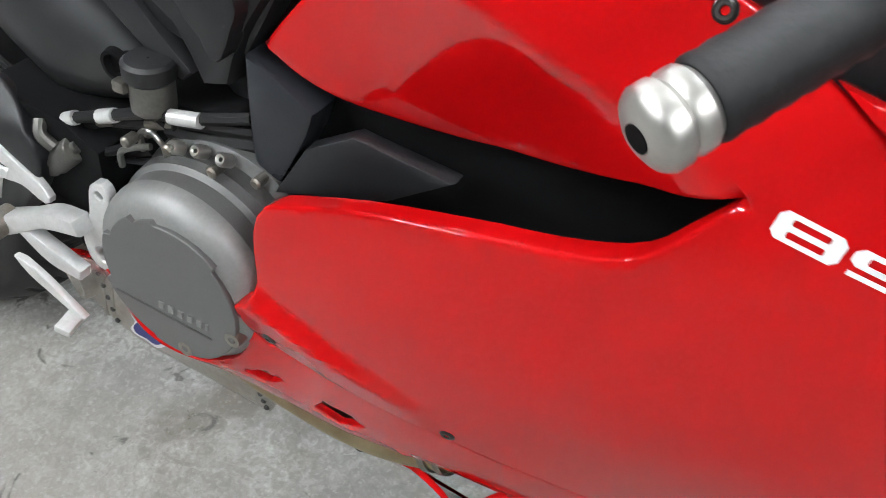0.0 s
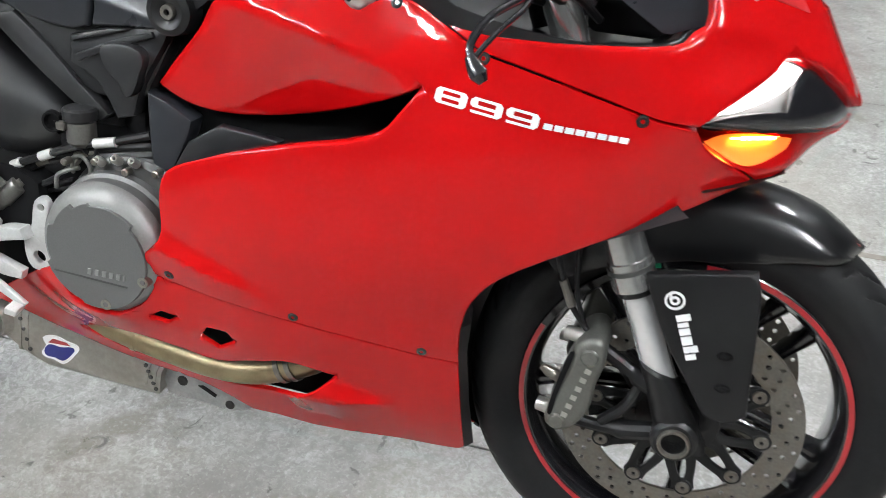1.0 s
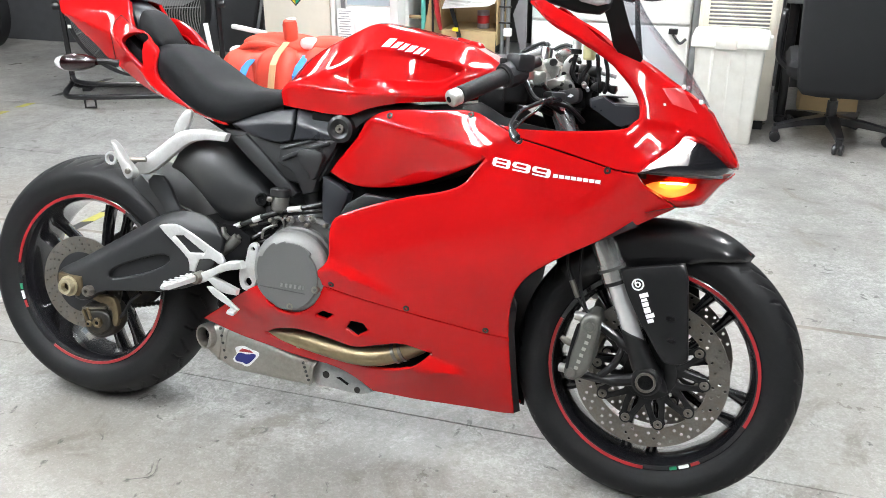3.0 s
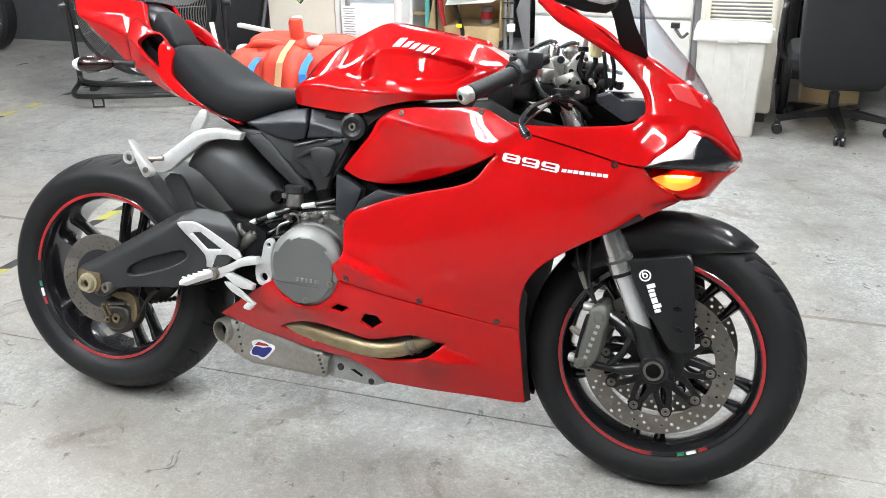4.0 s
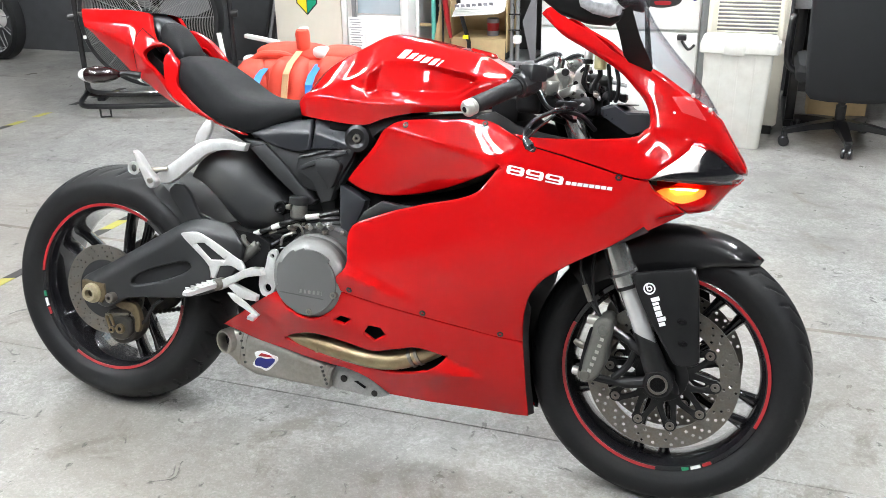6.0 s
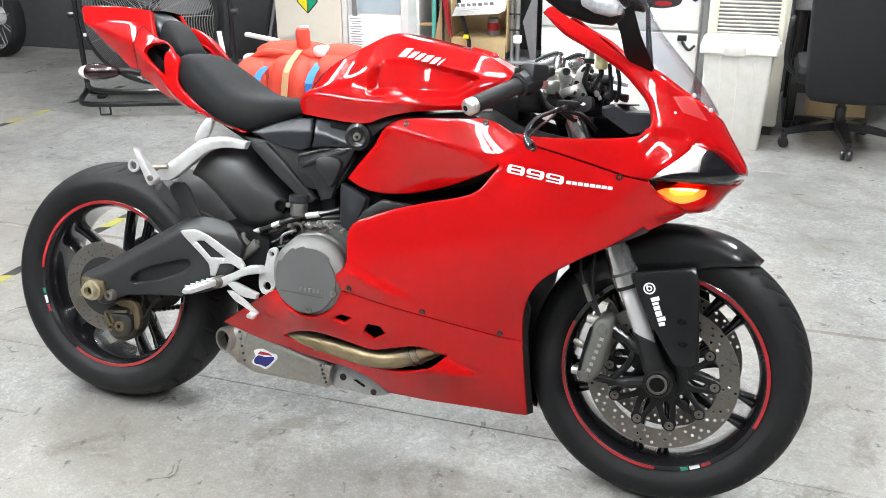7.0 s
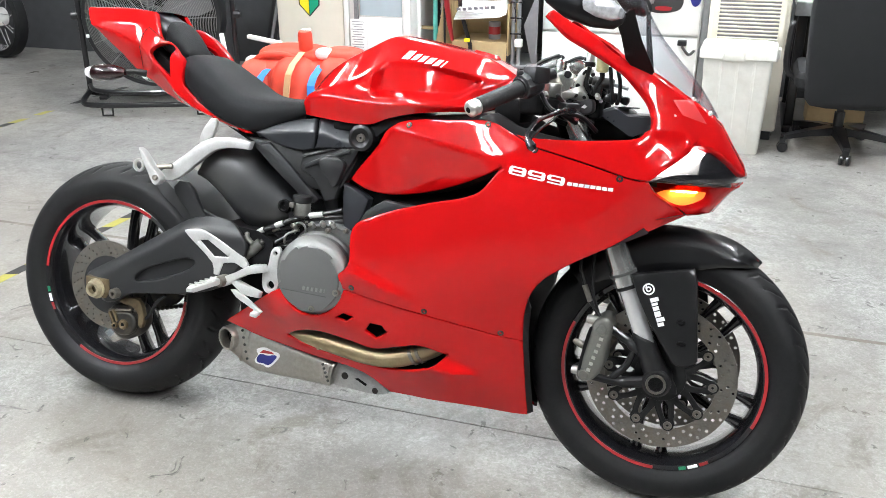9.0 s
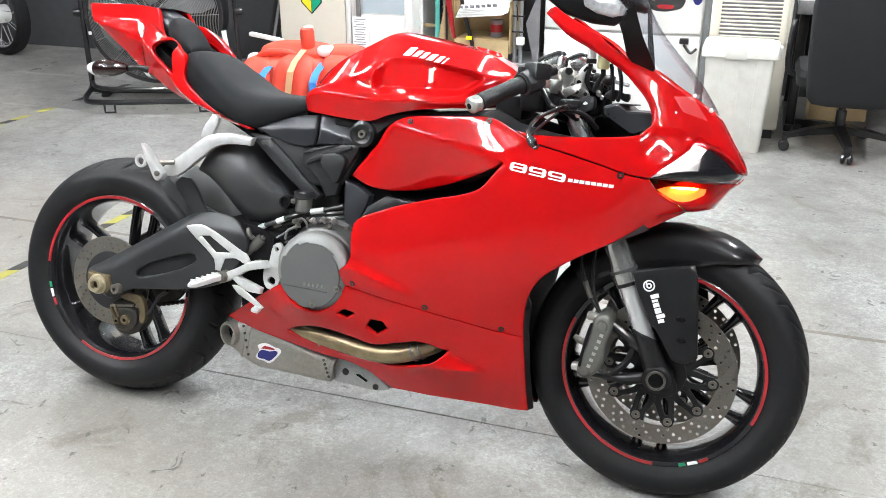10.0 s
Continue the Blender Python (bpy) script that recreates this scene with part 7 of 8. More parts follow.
# badge on the silencer: a plain shield in white, navy and red
part("badge", prism(smooth_line([(0.443, 0.182), (0.452, 0.202), (0.447, 0.214), (0.470, 0.222), (0.492, 0.216), (0.512, 0.210), (0.505, 0.194), (0.482, 0.172), (0.466, 0.176)], 0.005), -0.1135, -0.111, 0.0), WHITE, sil)
part("badge_field", prism(smooth_line([(0.449, 0.184), (0.457, 0.203), (0.480, 0.203), (0.504, 0.206), (0.499, 0.194), (0.481, 0.178), (0.468, 0.181)], 0.005), -0.1143, -0.1133, 0.0), NAVY, sil)
part("badge_bar", prism([(0.457, 0.207), (0.498, 0.209), (0.490, 0.214), (0.466, 0.216)], -0.1143, -0.1133, 0.0), STRIPE, sil)


# ---- room ----
def concrete(name):
    """Power-floated concrete: fine mottling, broad cloudy patches, oil stains and small dark marks."""
    m = bpy.data.materials.new(name)
    m.use_nodes = True
    n, l = m.node_tree.nodes, m.node_tree.links
    b = n["Principled BSDF"]
    tc = n.new("ShaderNodeTexCoord")

    def tex(scale, detail, rough, distort=0.0):
        t = n.new("ShaderNodeTexNoise")
        t.inputs["Scale"].default_value, t.inputs["Detail"].default_value = scale, detail
        t.inputs["Roughness"].default_value, t.inputs["Distortion"].default_value = rough, distort
        l.new(tc.outputs["Object"], t.inputs["Vector"])
        return t.outputs["Fac"]

    def ramp(src, a, b_, lo=0.0, hi=1.0):
        r = n.new("ShaderNodeMapRange")
        for i_, v in enumerate((a, b_, lo, hi)):
            r.inputs[i_ + 1].default_value = v
        l.new(src, r.inputs[0])
        return r.outputs[0]

    def mix(f, a, b_):
        x = n.new("ShaderNodeMix")
        x.data_type = "RGBA"
        l.new(f, x.inputs[0])
        for k, v in ((6, a), (7, b_)):
            if isinstance(v, tuple):
                x.inputs[k].default_value = (*v, 1)
            else:
                l.new(v, x.inputs[k])
        return x.outputs[2]

    fine = tex(38, 9, 0.78, 0.6)
    c = mix(ramp(fine, 0.40, 0.60), (0.350, 0.348, 0.335), (0.228, 0.225, 0.216))
    c = mix(ramp(tex(46, 3, 0.55, 1.6), 0.47, 0.60, 0.0, 0.55), c, (0.155, 0.152, 0.145))
    c = mix(ramp(tex(52, 2, 0.5, 1.8), 0.54, 0.64, 0.0, 0.45), c, (0.47, 0.468, 0.455))
    c = mix(ramp(tex(1.9, 5, 0.65), 0.42, 0.62, 0.0, 0.7), c, (0.155, 0.148, 0.138))
    c = mix(ramp(tex(9, 5, 0.7, 0.5), 0.50, 0.64, 0.0, 0.5), c, (0.135, 0.13, 0.126))
    c = mix(ramp(tex(0.7, 3, 0.5), 0.43, 0.60, 0.0, 0.42), c, (0.335, 0.300, 0.258))
    c = mix(ramp(tex(3.1, 6, 0.7, 0.8), 0.57, 0.68, 0.0, 0.8), c, (0.13, 0.115, 0.095))
    c = mix(ramp(tex(13, 4, 0.6, 1.2), 0.650, 0.70, 0.0, 0.85), c, (0.06, 0.057, 0.052))
    c = mix(ramp(tex(170, 3, 0.6), 0.50, 0.62, 0.0, 0.20), c, (0.14, 0.138, 0.132))
    c = mix(ramp(tex(120, 3, 0.6), 0.56, 0.66, 0.0, 0.14), c, (0.62, 0.62, 0.60))
    l.new(c, b.inputs["Base Color"])
    l.new(ramp(tex(5, 6, 0.7), 0.3, 0.7, 0.24, 0.52), b.inputs["Roughness"])
    bp = n.new("ShaderNodeBump")
    bp.inputs["Strength"].default_value, bp.inputs["Distance"].default_value = 0.22, 0.002
    l.new(fine, bp.inputs["Height"])
    l.new(bp.outputs[0], b.inputs["Normal"])
    return m


FLOORM = concrete("concrete_floor")
WALLM = material("dark_wall", (0.055, 0.056, 0.06), 0.8, grain=0.5, scale=12, stain=0.4, stain_scale=2)
GROUT = material("joint_dust", (0.27, 0.26, 0.24), 0.9, grain=0.5, scale=90)
GREYWALL = material("grey_wall", (0.22, 0.22, 0.215), 0.8, grain=0.3, scale=12, stain=0.3, stain_scale=2)
CEILM = material("ceiling_paint", (0.38, 0.38, 0.375), 0.85, grain=0.3, scale=8)
X0, X1, Y0, Y1, ZC = -6.0, 7.0, -6.0, 4.35, 2.9


def structure(name, geo, mat, label, category):
    ob = part(name, geo, mat)
    return tagged(ob, label, category, kind="structure")


floor = structure("floor", box(X1 - X0, Y1 - Y0, 0.1, at=((X0 + X1) / 2, (Y0 + Y1) / 2, -0.056)), GROUT, "worn grey concrete workshop floor with saw-cut joints and stains", "floor")
JOINTS = [Y0, *[0.135 + 0.815 * k for k in range(-7, 6)], Y1]
for a, b in zip(JOINTS, JOINTS[1:]):
    part("floor_slab", box(X1 - X0, b - a - 0.0020, 0.03, 0.0015, ((X0 + X1) / 2, (a + b) / 2, -0.015), 1), FLOORM, floor)
# one joint is filled with brown dirt, wider than the cut
FILLER = material("joint_filler", (0.20, 0.175, 0.155), 0.8, grain=0.7, scale=60, stain=0.6, stain_scale=7, stain_color=(0.30, 0.28, 0.25))
part("joint_filler", box(X1 - X0, 0.020, 0.004, 0.001, ((X0 + X1) / 2, 0.950, -0.0012), 1), FILLER, floor)
structure("ceiling", box(X1 - X0, Y1 - Y0, 0.1, at=((X0 + X1) / 2, (Y0 + Y1) / 2, ZC + 0.05)), CEILM, "pale workshop ceiling", "ceiling")
structure("wall_north", box(X1 - X0, 0.15, ZC, at=((X0 + X1) / 2, Y1 + 0.075, ZC / 2)), WALLM, "dark workshop wall", "wall")
structure("wall_south", box(X1 - X0, 0.15, ZC, at=((X0 + X1) / 2, Y0 - 0.075, ZC / 2)), GREYWALL, "grey workshop wall", "wall")
structure("wall_west", box(0.15, Y1 - Y0, ZC, at=(X0 - 0.075, (Y0 + Y1) / 2, ZC / 2)), WALLM, "dark workshop wall", "wall")
structure("wall_east", box(0.15, Y1 - Y0, ZC, at=(X1 + 0.075, (Y0 + Y1) / 2, ZC / 2)), WALLM, "dark workshop wall", "wall")

TUBEM = glowing("tube_glow", (0.93, 0.97, 1.0), TUBE_GLOW)
HOUSE = material("lamp_housing", (0.75, 0.75, 0.74), 0.5, grain=0.2)


def ceiling_light():
    ob = thing("ceiling_light", "white fluorescent batten with two bare tubes", "lamp", group="ceiling lights")
    part("housing", box(1.25, 0.12, 0.05, 0.006, (0, 0, -0.025)), HOUSE, ob)
    for s in (-1, 1):
        part("tube", moved(tube([(-0.6, 0, 0), (0.6, 0, 0)], 0.016, 12), pose(0, s * 0.045, -0.075)), TUBEM, ob)
        for e in (-1, 1):
            part("socket", box(0.02, 0.035, 0.05, 0.004, (e * 0.61, s * 0.045, -0.07)), HOUSE, ob)
    return ob


lamp_a = ceiling_light()
# some follow reflections; back-row and outer battens are added unseen to balance brightness
spots = [(-0.42, -0.72), (-0.42, -1.98), (-2.25, -1.40), (-2.25, 2.2), (-0.42, 3.1), (1.20, 1.15), (2.70, -0.85), (2.90, 2.9), (2.9, -2.0), (1.20, 2.41), (-2.25, -2.66)]
lamp_a.matrix_basis = pose(spots[0][0], spots[0][1], ZC, 0, 0, 90)
for x, y in spots[1:]:
    copy_thing(lamp_a, pose(x, y, ZC, 0, 0, 90))


# ---- things along the back ----
BEIGE = material("cream_enamel", (0.74, 0.70, 0.60), 0.45, grain=0.3, scale=30, dark=0.9, stain=0.3, stain_scale=3, stain_color=(0.6, 0.56, 0.46))
WHITEP = material("white_enamel", (0.82, 0.82, 0.80), 0.35, grain=0.2, scale=30, dark=0.93, stain=0.25, stain_scale=4, stain_color=(0.68, 0.67, 0.62))
DUSTW = material("dusty_white_plastic", (0.72, 0.71, 0.66), 0.5, grain=0.5, scale=25, dark=0.85, stain=0.6, stain_scale=9, stain_color=(0.55, 0.52, 0.45))
CARD = material("cardboard", (0.46, 0.34, 0.18), 0.85, grain=0.5, scale=40, dark=0.85, stain=0.3, stain_scale=6)
PAPER = material("paper", (0.8, 0.8, 0.78), 0.7, grain=0.3, scale=20, dark=0.9)
INK = material("grey_ink", (0.22, 0.22, 0.24), 0.7)
CHAIRF = material("chair_fabric", (0.0065, 0.007, 0.008), 0.9, grain=0.7, scale=220, bump=0.4, stain=0.3, stain_color=(0.012, 0.012, 0.013))
BLKMET = material("black_tube", (0.009, 0.009, 0.0105), 0.35, 0.2, coat=0.4, grain=0.4, scale=60)
WIRE = material("fan_wire", (0.25, 0.25, 0.245), 0.4, 0.4)
GREYMET = material("grey_steel", (0.32, 0.33, 0.34), 0.45, 0.6, grain=0.4, scale=60)
TEAL = material("teal_paint", (0.10, 0.42, 0.36), 0.5, grain=0.3)
BAGRED = material("orange_red_fabric", (0.72, 0.065, 0.035), 0.55, grain=0.35, scale=120, dark=0.8, bump=0.3, stain=0.3, stain_scale=7, stain_color=(0.85, 0.12, 0.07))
BLUE = material("blue_strap", (0.03, 0.22, 0.62), 0.6, grain=0.4, scale=300)
TAN = material("tan_strap", (0.72, 0.42, 0.22), 0.6, grain=0.4, scale=300)
YEL = material("yellow_tape", (0.42, 0.38, 0.07), 0.5, grain=0.5, scale=60, dark=0.7)
BLK = material("black_tape", (0.02, 0.02, 0.02), 0.55, grain=0.4, scale=60)
GRN = material("green_mark", (0.0, 0.30, 0.16), 0.4)
YMARK = material("yellow_mark", (0.9, 0.75, 0.02), 0.4)
PALEBLUE = material("pale_film", (0.55, 0.68, 0.74), 0.25, grain=0.3, scale=6, coat=0.5)
GREYB = material("grey_board", (0.16, 0.16, 0.165), 0.6, grain=0.3, scale=30)


def at(x, y, z=0.0, rz=0.0):
    return pose(x, y, z, 0, 0, rz)


# cabinet with a cream door and a glazed side
cab = thing("cabinet", "cream steel cabinet with a glazed door and a shield-shaped mark", "cabinet", at(-1.06, 3.5))
part("body", box(0.46, 0.40, 1.7, 0.008, (0, 0.02, 0.85)), BEIGE, cab)
part("door", box(0.445, 0.02, 1.64, 0.004, (0, -0.192, 0.85)), BEIGE, cab)
part("door_handle", box(0.02, 0.02, 0.12, 0.005, (0.19, -0.21, 1.0)), GREYMET, cab)
mark = part("mark", prism([(-0.070, 0.790), (0.0, 0.742), (0.070, 0.790), (0.070, 0.60), (0.0, 0.530), (-0.070, 0.60)], -0.2045, -0.2025, 0.0), BLK, cab, "black-edged shield mark in yellow and green")
part("mark_left", prism([(-0.062, 0.775), (-0.002, 0.732), (-0.002, 0.542), (-0.062, 0.603)], -0.2065, -0.2043, 0.0), YMARK, mark)
part("mark_right", prism([(0.002, 0.732), (0.062, 0.775), (0.062, 0.603), (0.002, 0.542)], -0.2065, -0.2043, 0.0), GRN, mark)

locker = thing("locker", "white locker with a film-covered door and a printed notice", "locker", at(-0.615, 3.5))
part("body", box(0.43, 0.40, 1.7, 0.006, (0, 0.02, 0.85)), WHITEP, locker)
part("post", box(0.05, 0.03, 1.66, 0.004, (0.19, -0.195, 0.85)), WHITEP, locker)
part("post", box(0.03, 0.03, 1.66, 0.004, (-0.20, -0.195, 0.85)), WHITEP, locker)
part("rail", box(0.025, 0.02, 1.66, 0.004, (-0.135, -0.20, 0.85)), GREYMET, locker)
part("film", box(0.27, 0.006, 1.1, 0.001, (0.02, -0.186, 1.10)), PALEBLUE, locker)
part("lower_door", box(0.28, 0.015, 0.52, 0.003, (0.02, -0.19, 0.28)), WHITEP, locker)
notice = part("notice", box(0.105, 0.003, 0.26, 0.0005, (-0.12, -0.214, 0.40)), PAPER, locker, "white notice with lines of small print")
for k in range(16):
    part("print_line", box(0.08 - 0.012 * (k % 3), 0.001, 0.004, 0, (-0.12 - 0.004 * (k % 2), -0.2162, 0.515 - 0.015 * k)), INK, notice)

# rack with tools and boxes
rack = thing("storage_rack", "dark storage rack with grey posts and tools hung in it", "shelf", at(-0.02, 3.55))
for x in (-0.37, -0.22, 0.215, 0.25):
    part("post", tube([(x, -0.13, 0), (x, -0.13, 1.8)], 0.012, 10), GREYMET if x > -0.3 else WHITEP, rack)
for z in (0.28, 0.85, 1.4):
    part("shelf", box(0.72, 0.40, 0.02, 0.003, (-0.05, 0.05, z)), GREYMET, rack)
part("back_board", box(0.74, 0.02, 1.8, 0.002, (-0.05, 0.26, 0.9)), BLK, rack)
for k in range(6):
    for j in range(9):
        part("peg_hole", box(0.012, 0.004, 0.012, 0, (-0.36 + 0.028 * k, 0.248, 0.36 + 0.045 * j)), CARD, rack)
part("slat", box(0.22, 0.02, 0.02, 0.002, (-0.30, -0.10, 0.475)), CARD, rack)
part("wire_hook", tube(curve3([(0.225, -0.15, 0.62), (0.24, -0.18, 0.60), (0.24, -0.18, 0.54)]), 0.004, 6), BLKMET, rack)
for z in (0.47, 0.56, 0.65):
    part("clip", box(0.07, 0.02, 0.008, 0.002, (0.235, -0.14, z)), BLKMET, rack)
part("socket", box(0.045, 0.035, 0.045, 0.006, (0.255, -0.155, 0.42)), WHITEP, rack)
pole = thing("pole", "teal painted pole leaning in the rack", "pole", at(-0.275, 3.38))
part("shaft", tube([(0, 0, 0.0), (0.0, 0.02, 1.7)], 0.014, 12), TEAL, pole)
tool = thing("long_tool", "red and black long-handled tool standing in the rack", "tool", at(-0.16, 3.36))
part("handle", tube([(-0.05, 0, 0.75), (-0.02, 0, 0.52), (0.0, 0, 0.42)], [0.018, 0.016, 0.010], 10), STRIPE, tool)
part("shaft", tube([(-0.05, 0.01, 0.0), (-0.055, 0.01, 1.0)], 0.007, 8), BLKMET, tool)
strap = thing("long_tool", "black long-handled tool with a yellow tag in the rack", "tool", at(-0.10, 3.36))
part("shaft", tube([(-0.03, 0, 0.9), (-0.01, 0, 0.6), (0.05, 0, 0.40), (0.07, 0, 0.0)], 0.013, 8), BLKMET, strap)
part("tag", box(0.035, 0.004, 0.022, 0.001, (0.035, -0.016, 0.43)), YMARK, strap)
carton = thing("cardboard_box", "open brown cardboard box with papers and a can inside", "box", at(0.0, 3.42, 0.29))
for g, nm in ((box(0.34, 0.30, 0.006, 0.001, (0, 0.12, 0.125)), "base"), (box(0.006, 0.30, 0.30, 0.001, (-0.17, 0.12, 0.20)), "side"), (box(0.006, 0.30, 0.30, 0.001, (0.17, 0.12, 0.20)), "side"), (box(0.34, 0.006, 0.30, 0.001, (0, 0.27, 0.20)), "back")):
    part(nm, g, CARD, carton)
part("flap", moved(box(0.33, 0.005, 0.13, 0.001), pose(0, -0.035, 0.065, -8)), CARD, carton)
part("flap", moved(box(0.10, 0.005, 0.28, 0.001), pose(-0.205, -0.02, 0.22, 0, 12, 40)), CARD, carton)
part("support", box(0.34, 0.28, 0.11, 0.003, (0, 0.13, 0.062)), BLK, carton)
can = thing("can", "grey can with a red label", "can", at(0.06, 3.50, 0.42))
part("body", moved(lathe([(0.001, 0), (0.034, 0), (0.036, 0.003), (0.036, 0.10), (0.001, 0.10)], 20), pose(0, 0, 0, 90)), INK, can)
part("label", moved(lathe([(0.0365, 0.03), (0.0368, 0.03), (0.0368, 0.075), (0.0365, 0.075)], 20), pose(0, 0, 0, 90)), STRIPE, can)
sheets = thing("papers", "stack of white printed papers on the box", "paper", at(0.0, 3.40, 0.60))
for k in range(4):
    part("paper", moved(box(0.28, 0.20, 0.004, 0.001), pose(0.006 * k, 0.004 * k, 0.006 * k, 22 - 3 * k, 3 * k - 5, 3 * k)), PAPER, sheets)
for k in range(7):
    part("print_bar", moved(box(0.024, 0.003, 0.018, 0), pose(-0.10 + 0.034 * k, -0.105, 0.012 + 0.003 * k, 20)), INK, sheets)
board = thing("grey_board", "grey angled board standing beside the white cabinet", "board", at(0.31, 3.42))
part("panel", prism([(-0.05, 0.52), (0.03, 0.72), (0.03, 0.30), (0.0, 0.30)], -0.008, 0.008, 0.001), GREYB, board)
part("foot", box(0.06, 0.10, 0.30, 0.004, (0.01, 0, 0.15)), GREYB, board)

fridge = thing("white_cabinet", "white enamelled cabinet with two doors and small badges", "cabinet", at(0.80, 3.72))
part("body", box(0.90, 0.44, 1.5, 0.012, (0, 0, 0.75)), WHITEP, fridge)
part("lower_door", box(0.885, 0.03, 0.47, 0.008, (0, -0.235, 0.245)), WHITEP, fridge)
part("upper_door", box(0.885, 0.03, 0.98, 0.008, (0, -0.235, 0.985)), WHITEP, fridge)
part("badge", prism(smooth_line([(0.14, 0.64), (0.20, 0.615), (0.28, 0.62), (0.335, 0.645), (0.335, 0.70), (0.14, 0.70)], 0.01), -0.254, -0.25, 0.0), BLK, fridge, "black badge with a red bar")
part("badge_bar", prism(smooth_line([(0.20, 0.632), (0.28, 0.632), (0.285, 0.648), (0.195, 0.648)], 0.01), -0.2565, -0.2538, 0.0), STRIPE, fridge)
part("badge", prism(smooth_line([(0.385, 0.68), (0.41, 0.655), (0.435, 0.68), (0.435, 0.74), (0.385, 0.74)], 0.01), -0.254, -0.25, 0.0), NAVY, fridge)
part("side_post", box(0.035, 0.05, 1.5, 0.004, (0.47, -0.20, 0.75)), GREYMET, fridge)
part("latch", box(0.05, 0.04, 0.03, 0.004, (0.36, -0.27, 0.46)), BLKMET, fridge)
part("latch", tube(curve3([(0.36, -0.27, 0.44), (0.40, -0.29, 0.40), (0.43, -0.27, 0.42)]), 0.008, 8), BLKMET, fridge)

heater = thing("air_unit", "cream air unit with slatted grille standing on the floor", "air conditioner", at(1.50, 3.30))
part("body", box(0.40, 0.22, 1.0, 0.015, (0, 0.03, 0.55)), BEIGE, heater)
part("foot", box(0.36, 0.18, 0.05, 0.005, (0, 0.03, 0.025)), BLKMET, heater)
part("grille_back", box(0.30, 0.008, 0.46, 0.001, (0, -0.083, 0.76)), INK, heater)
for k in range(24):
    part("slat", moved(box(0.305, 0.014, 0.006, 0.001), pose(0, -0.088, 0.54 + 0.0195 * k, 25)), BEIGE, heater)
for x in (-0.165, 0.165):
    part("grille_edge", box(0.03, 0.02, 0.50, 0.003, (x, -0.088, 0.76)), BEIGE, heater)

bin_ = thing("storage_bin", "dusty white plastic storage bin with a lid", "bin", at(1.475, 3.02))
def rect_ring(w, d, z, r=0.02, n=4):
    out = []
    for cx, cy, a0 in ((1, 1, 0), (-1, 1, 90), (-1, -1, 180), (1, -1, 270)):
        for k in range(n + 1):
            a = radians(a0 + 90 * k / n)
            out.append((cx * (w - r) + r * math.cos(a), cy * (d - r) + r * math.sin(a), z))
    return out
part("body", loft([rect_ring(0.142, 0.09, 0.0), rect_ring(0.146, 0.094, 0.01), rect_ring(0.166, 0.115, 0.485), rect_ring(0.166, 0.115, 0.49)]), DUSTW, bin_)
part("lid", loft([rect_ring(0.182, 0.128, 0.482), rect_ring(0.186, 0.132, 0.486), rect_ring(0.186, 0.132, 0.525), rect_ring(0.178, 0.124, 0.540), rect_ring(0.15, 0.10, 0.548)]), DUSTW, bin_)
part("clip", box(0.10, 0.014, 0.055, 0.006, (-0.02, -0.138, 0.505)), DUSTW, bin_)
part("clip", box(0.014, 0.08, 0.05, 0.005, (0.19, 0.0, 0.505)), DUSTW, bin_)
for x in (-0.08, 0.0, 0.08):
    part("rib", moved(box(0.012, 0.006, 0.44, 0.002), pose(x, -0.1035, 0.25, 2.6)), DUSTW, bin_)

# desk and office chair
desk = thing("desk", "grey office desk with a dark frame", "desk", at(2.45, 3.75))
part("top", box(1.45, 0.70, 0.03, 0.006, (0, 0, 0.70)), WHITEP, desk)
part("front_edge", box(1.45, 0.02, 0.07, 0.004, (0, -0.35, 0.675)), GREYMET, desk)
for x in (-0.68, 0.68):
    part("leg", box(0.05, 0.05, 0.69, 0.008, (x, -0.28, 0.345)), BLKMET, desk)
    part("leg", box(0.05, 0.05, 0.69, 0.008, (x, 0.28, 0.345)), BLKMET, desk)
    part("foot_bar", box(0.06, 0.66, 0.04, 0.01, (x, 0, 0.02)), BLKMET, desk)
part("modesty_panel", box(1.3, 0.02, 0.45, 0.003, (0, 0.30, 0.42)), BLKMET, desk)
carton2 = thing("cardboard_box", "closed brown cardboard box below the desk", "box", at(2.02, 3.75))
part("body", box(0.30, 0.30, 0.36, 0.006, (0, 0, 0.18)), CARD, carton2)
part("tape", box(0.302, 0.05, 0.002, 0, (0, 0, 0.3615)), YELLOW, carton2)
part("caster_pad", box(0.12, 0.05, 0.05, 0.006, (1.0 - 1.16, -0.25, 0.025)), BLKMET, carton2)

chair = thing("office_chair", "black fabric office chair on a five-star base", "chair", at(2.00, 3.16))
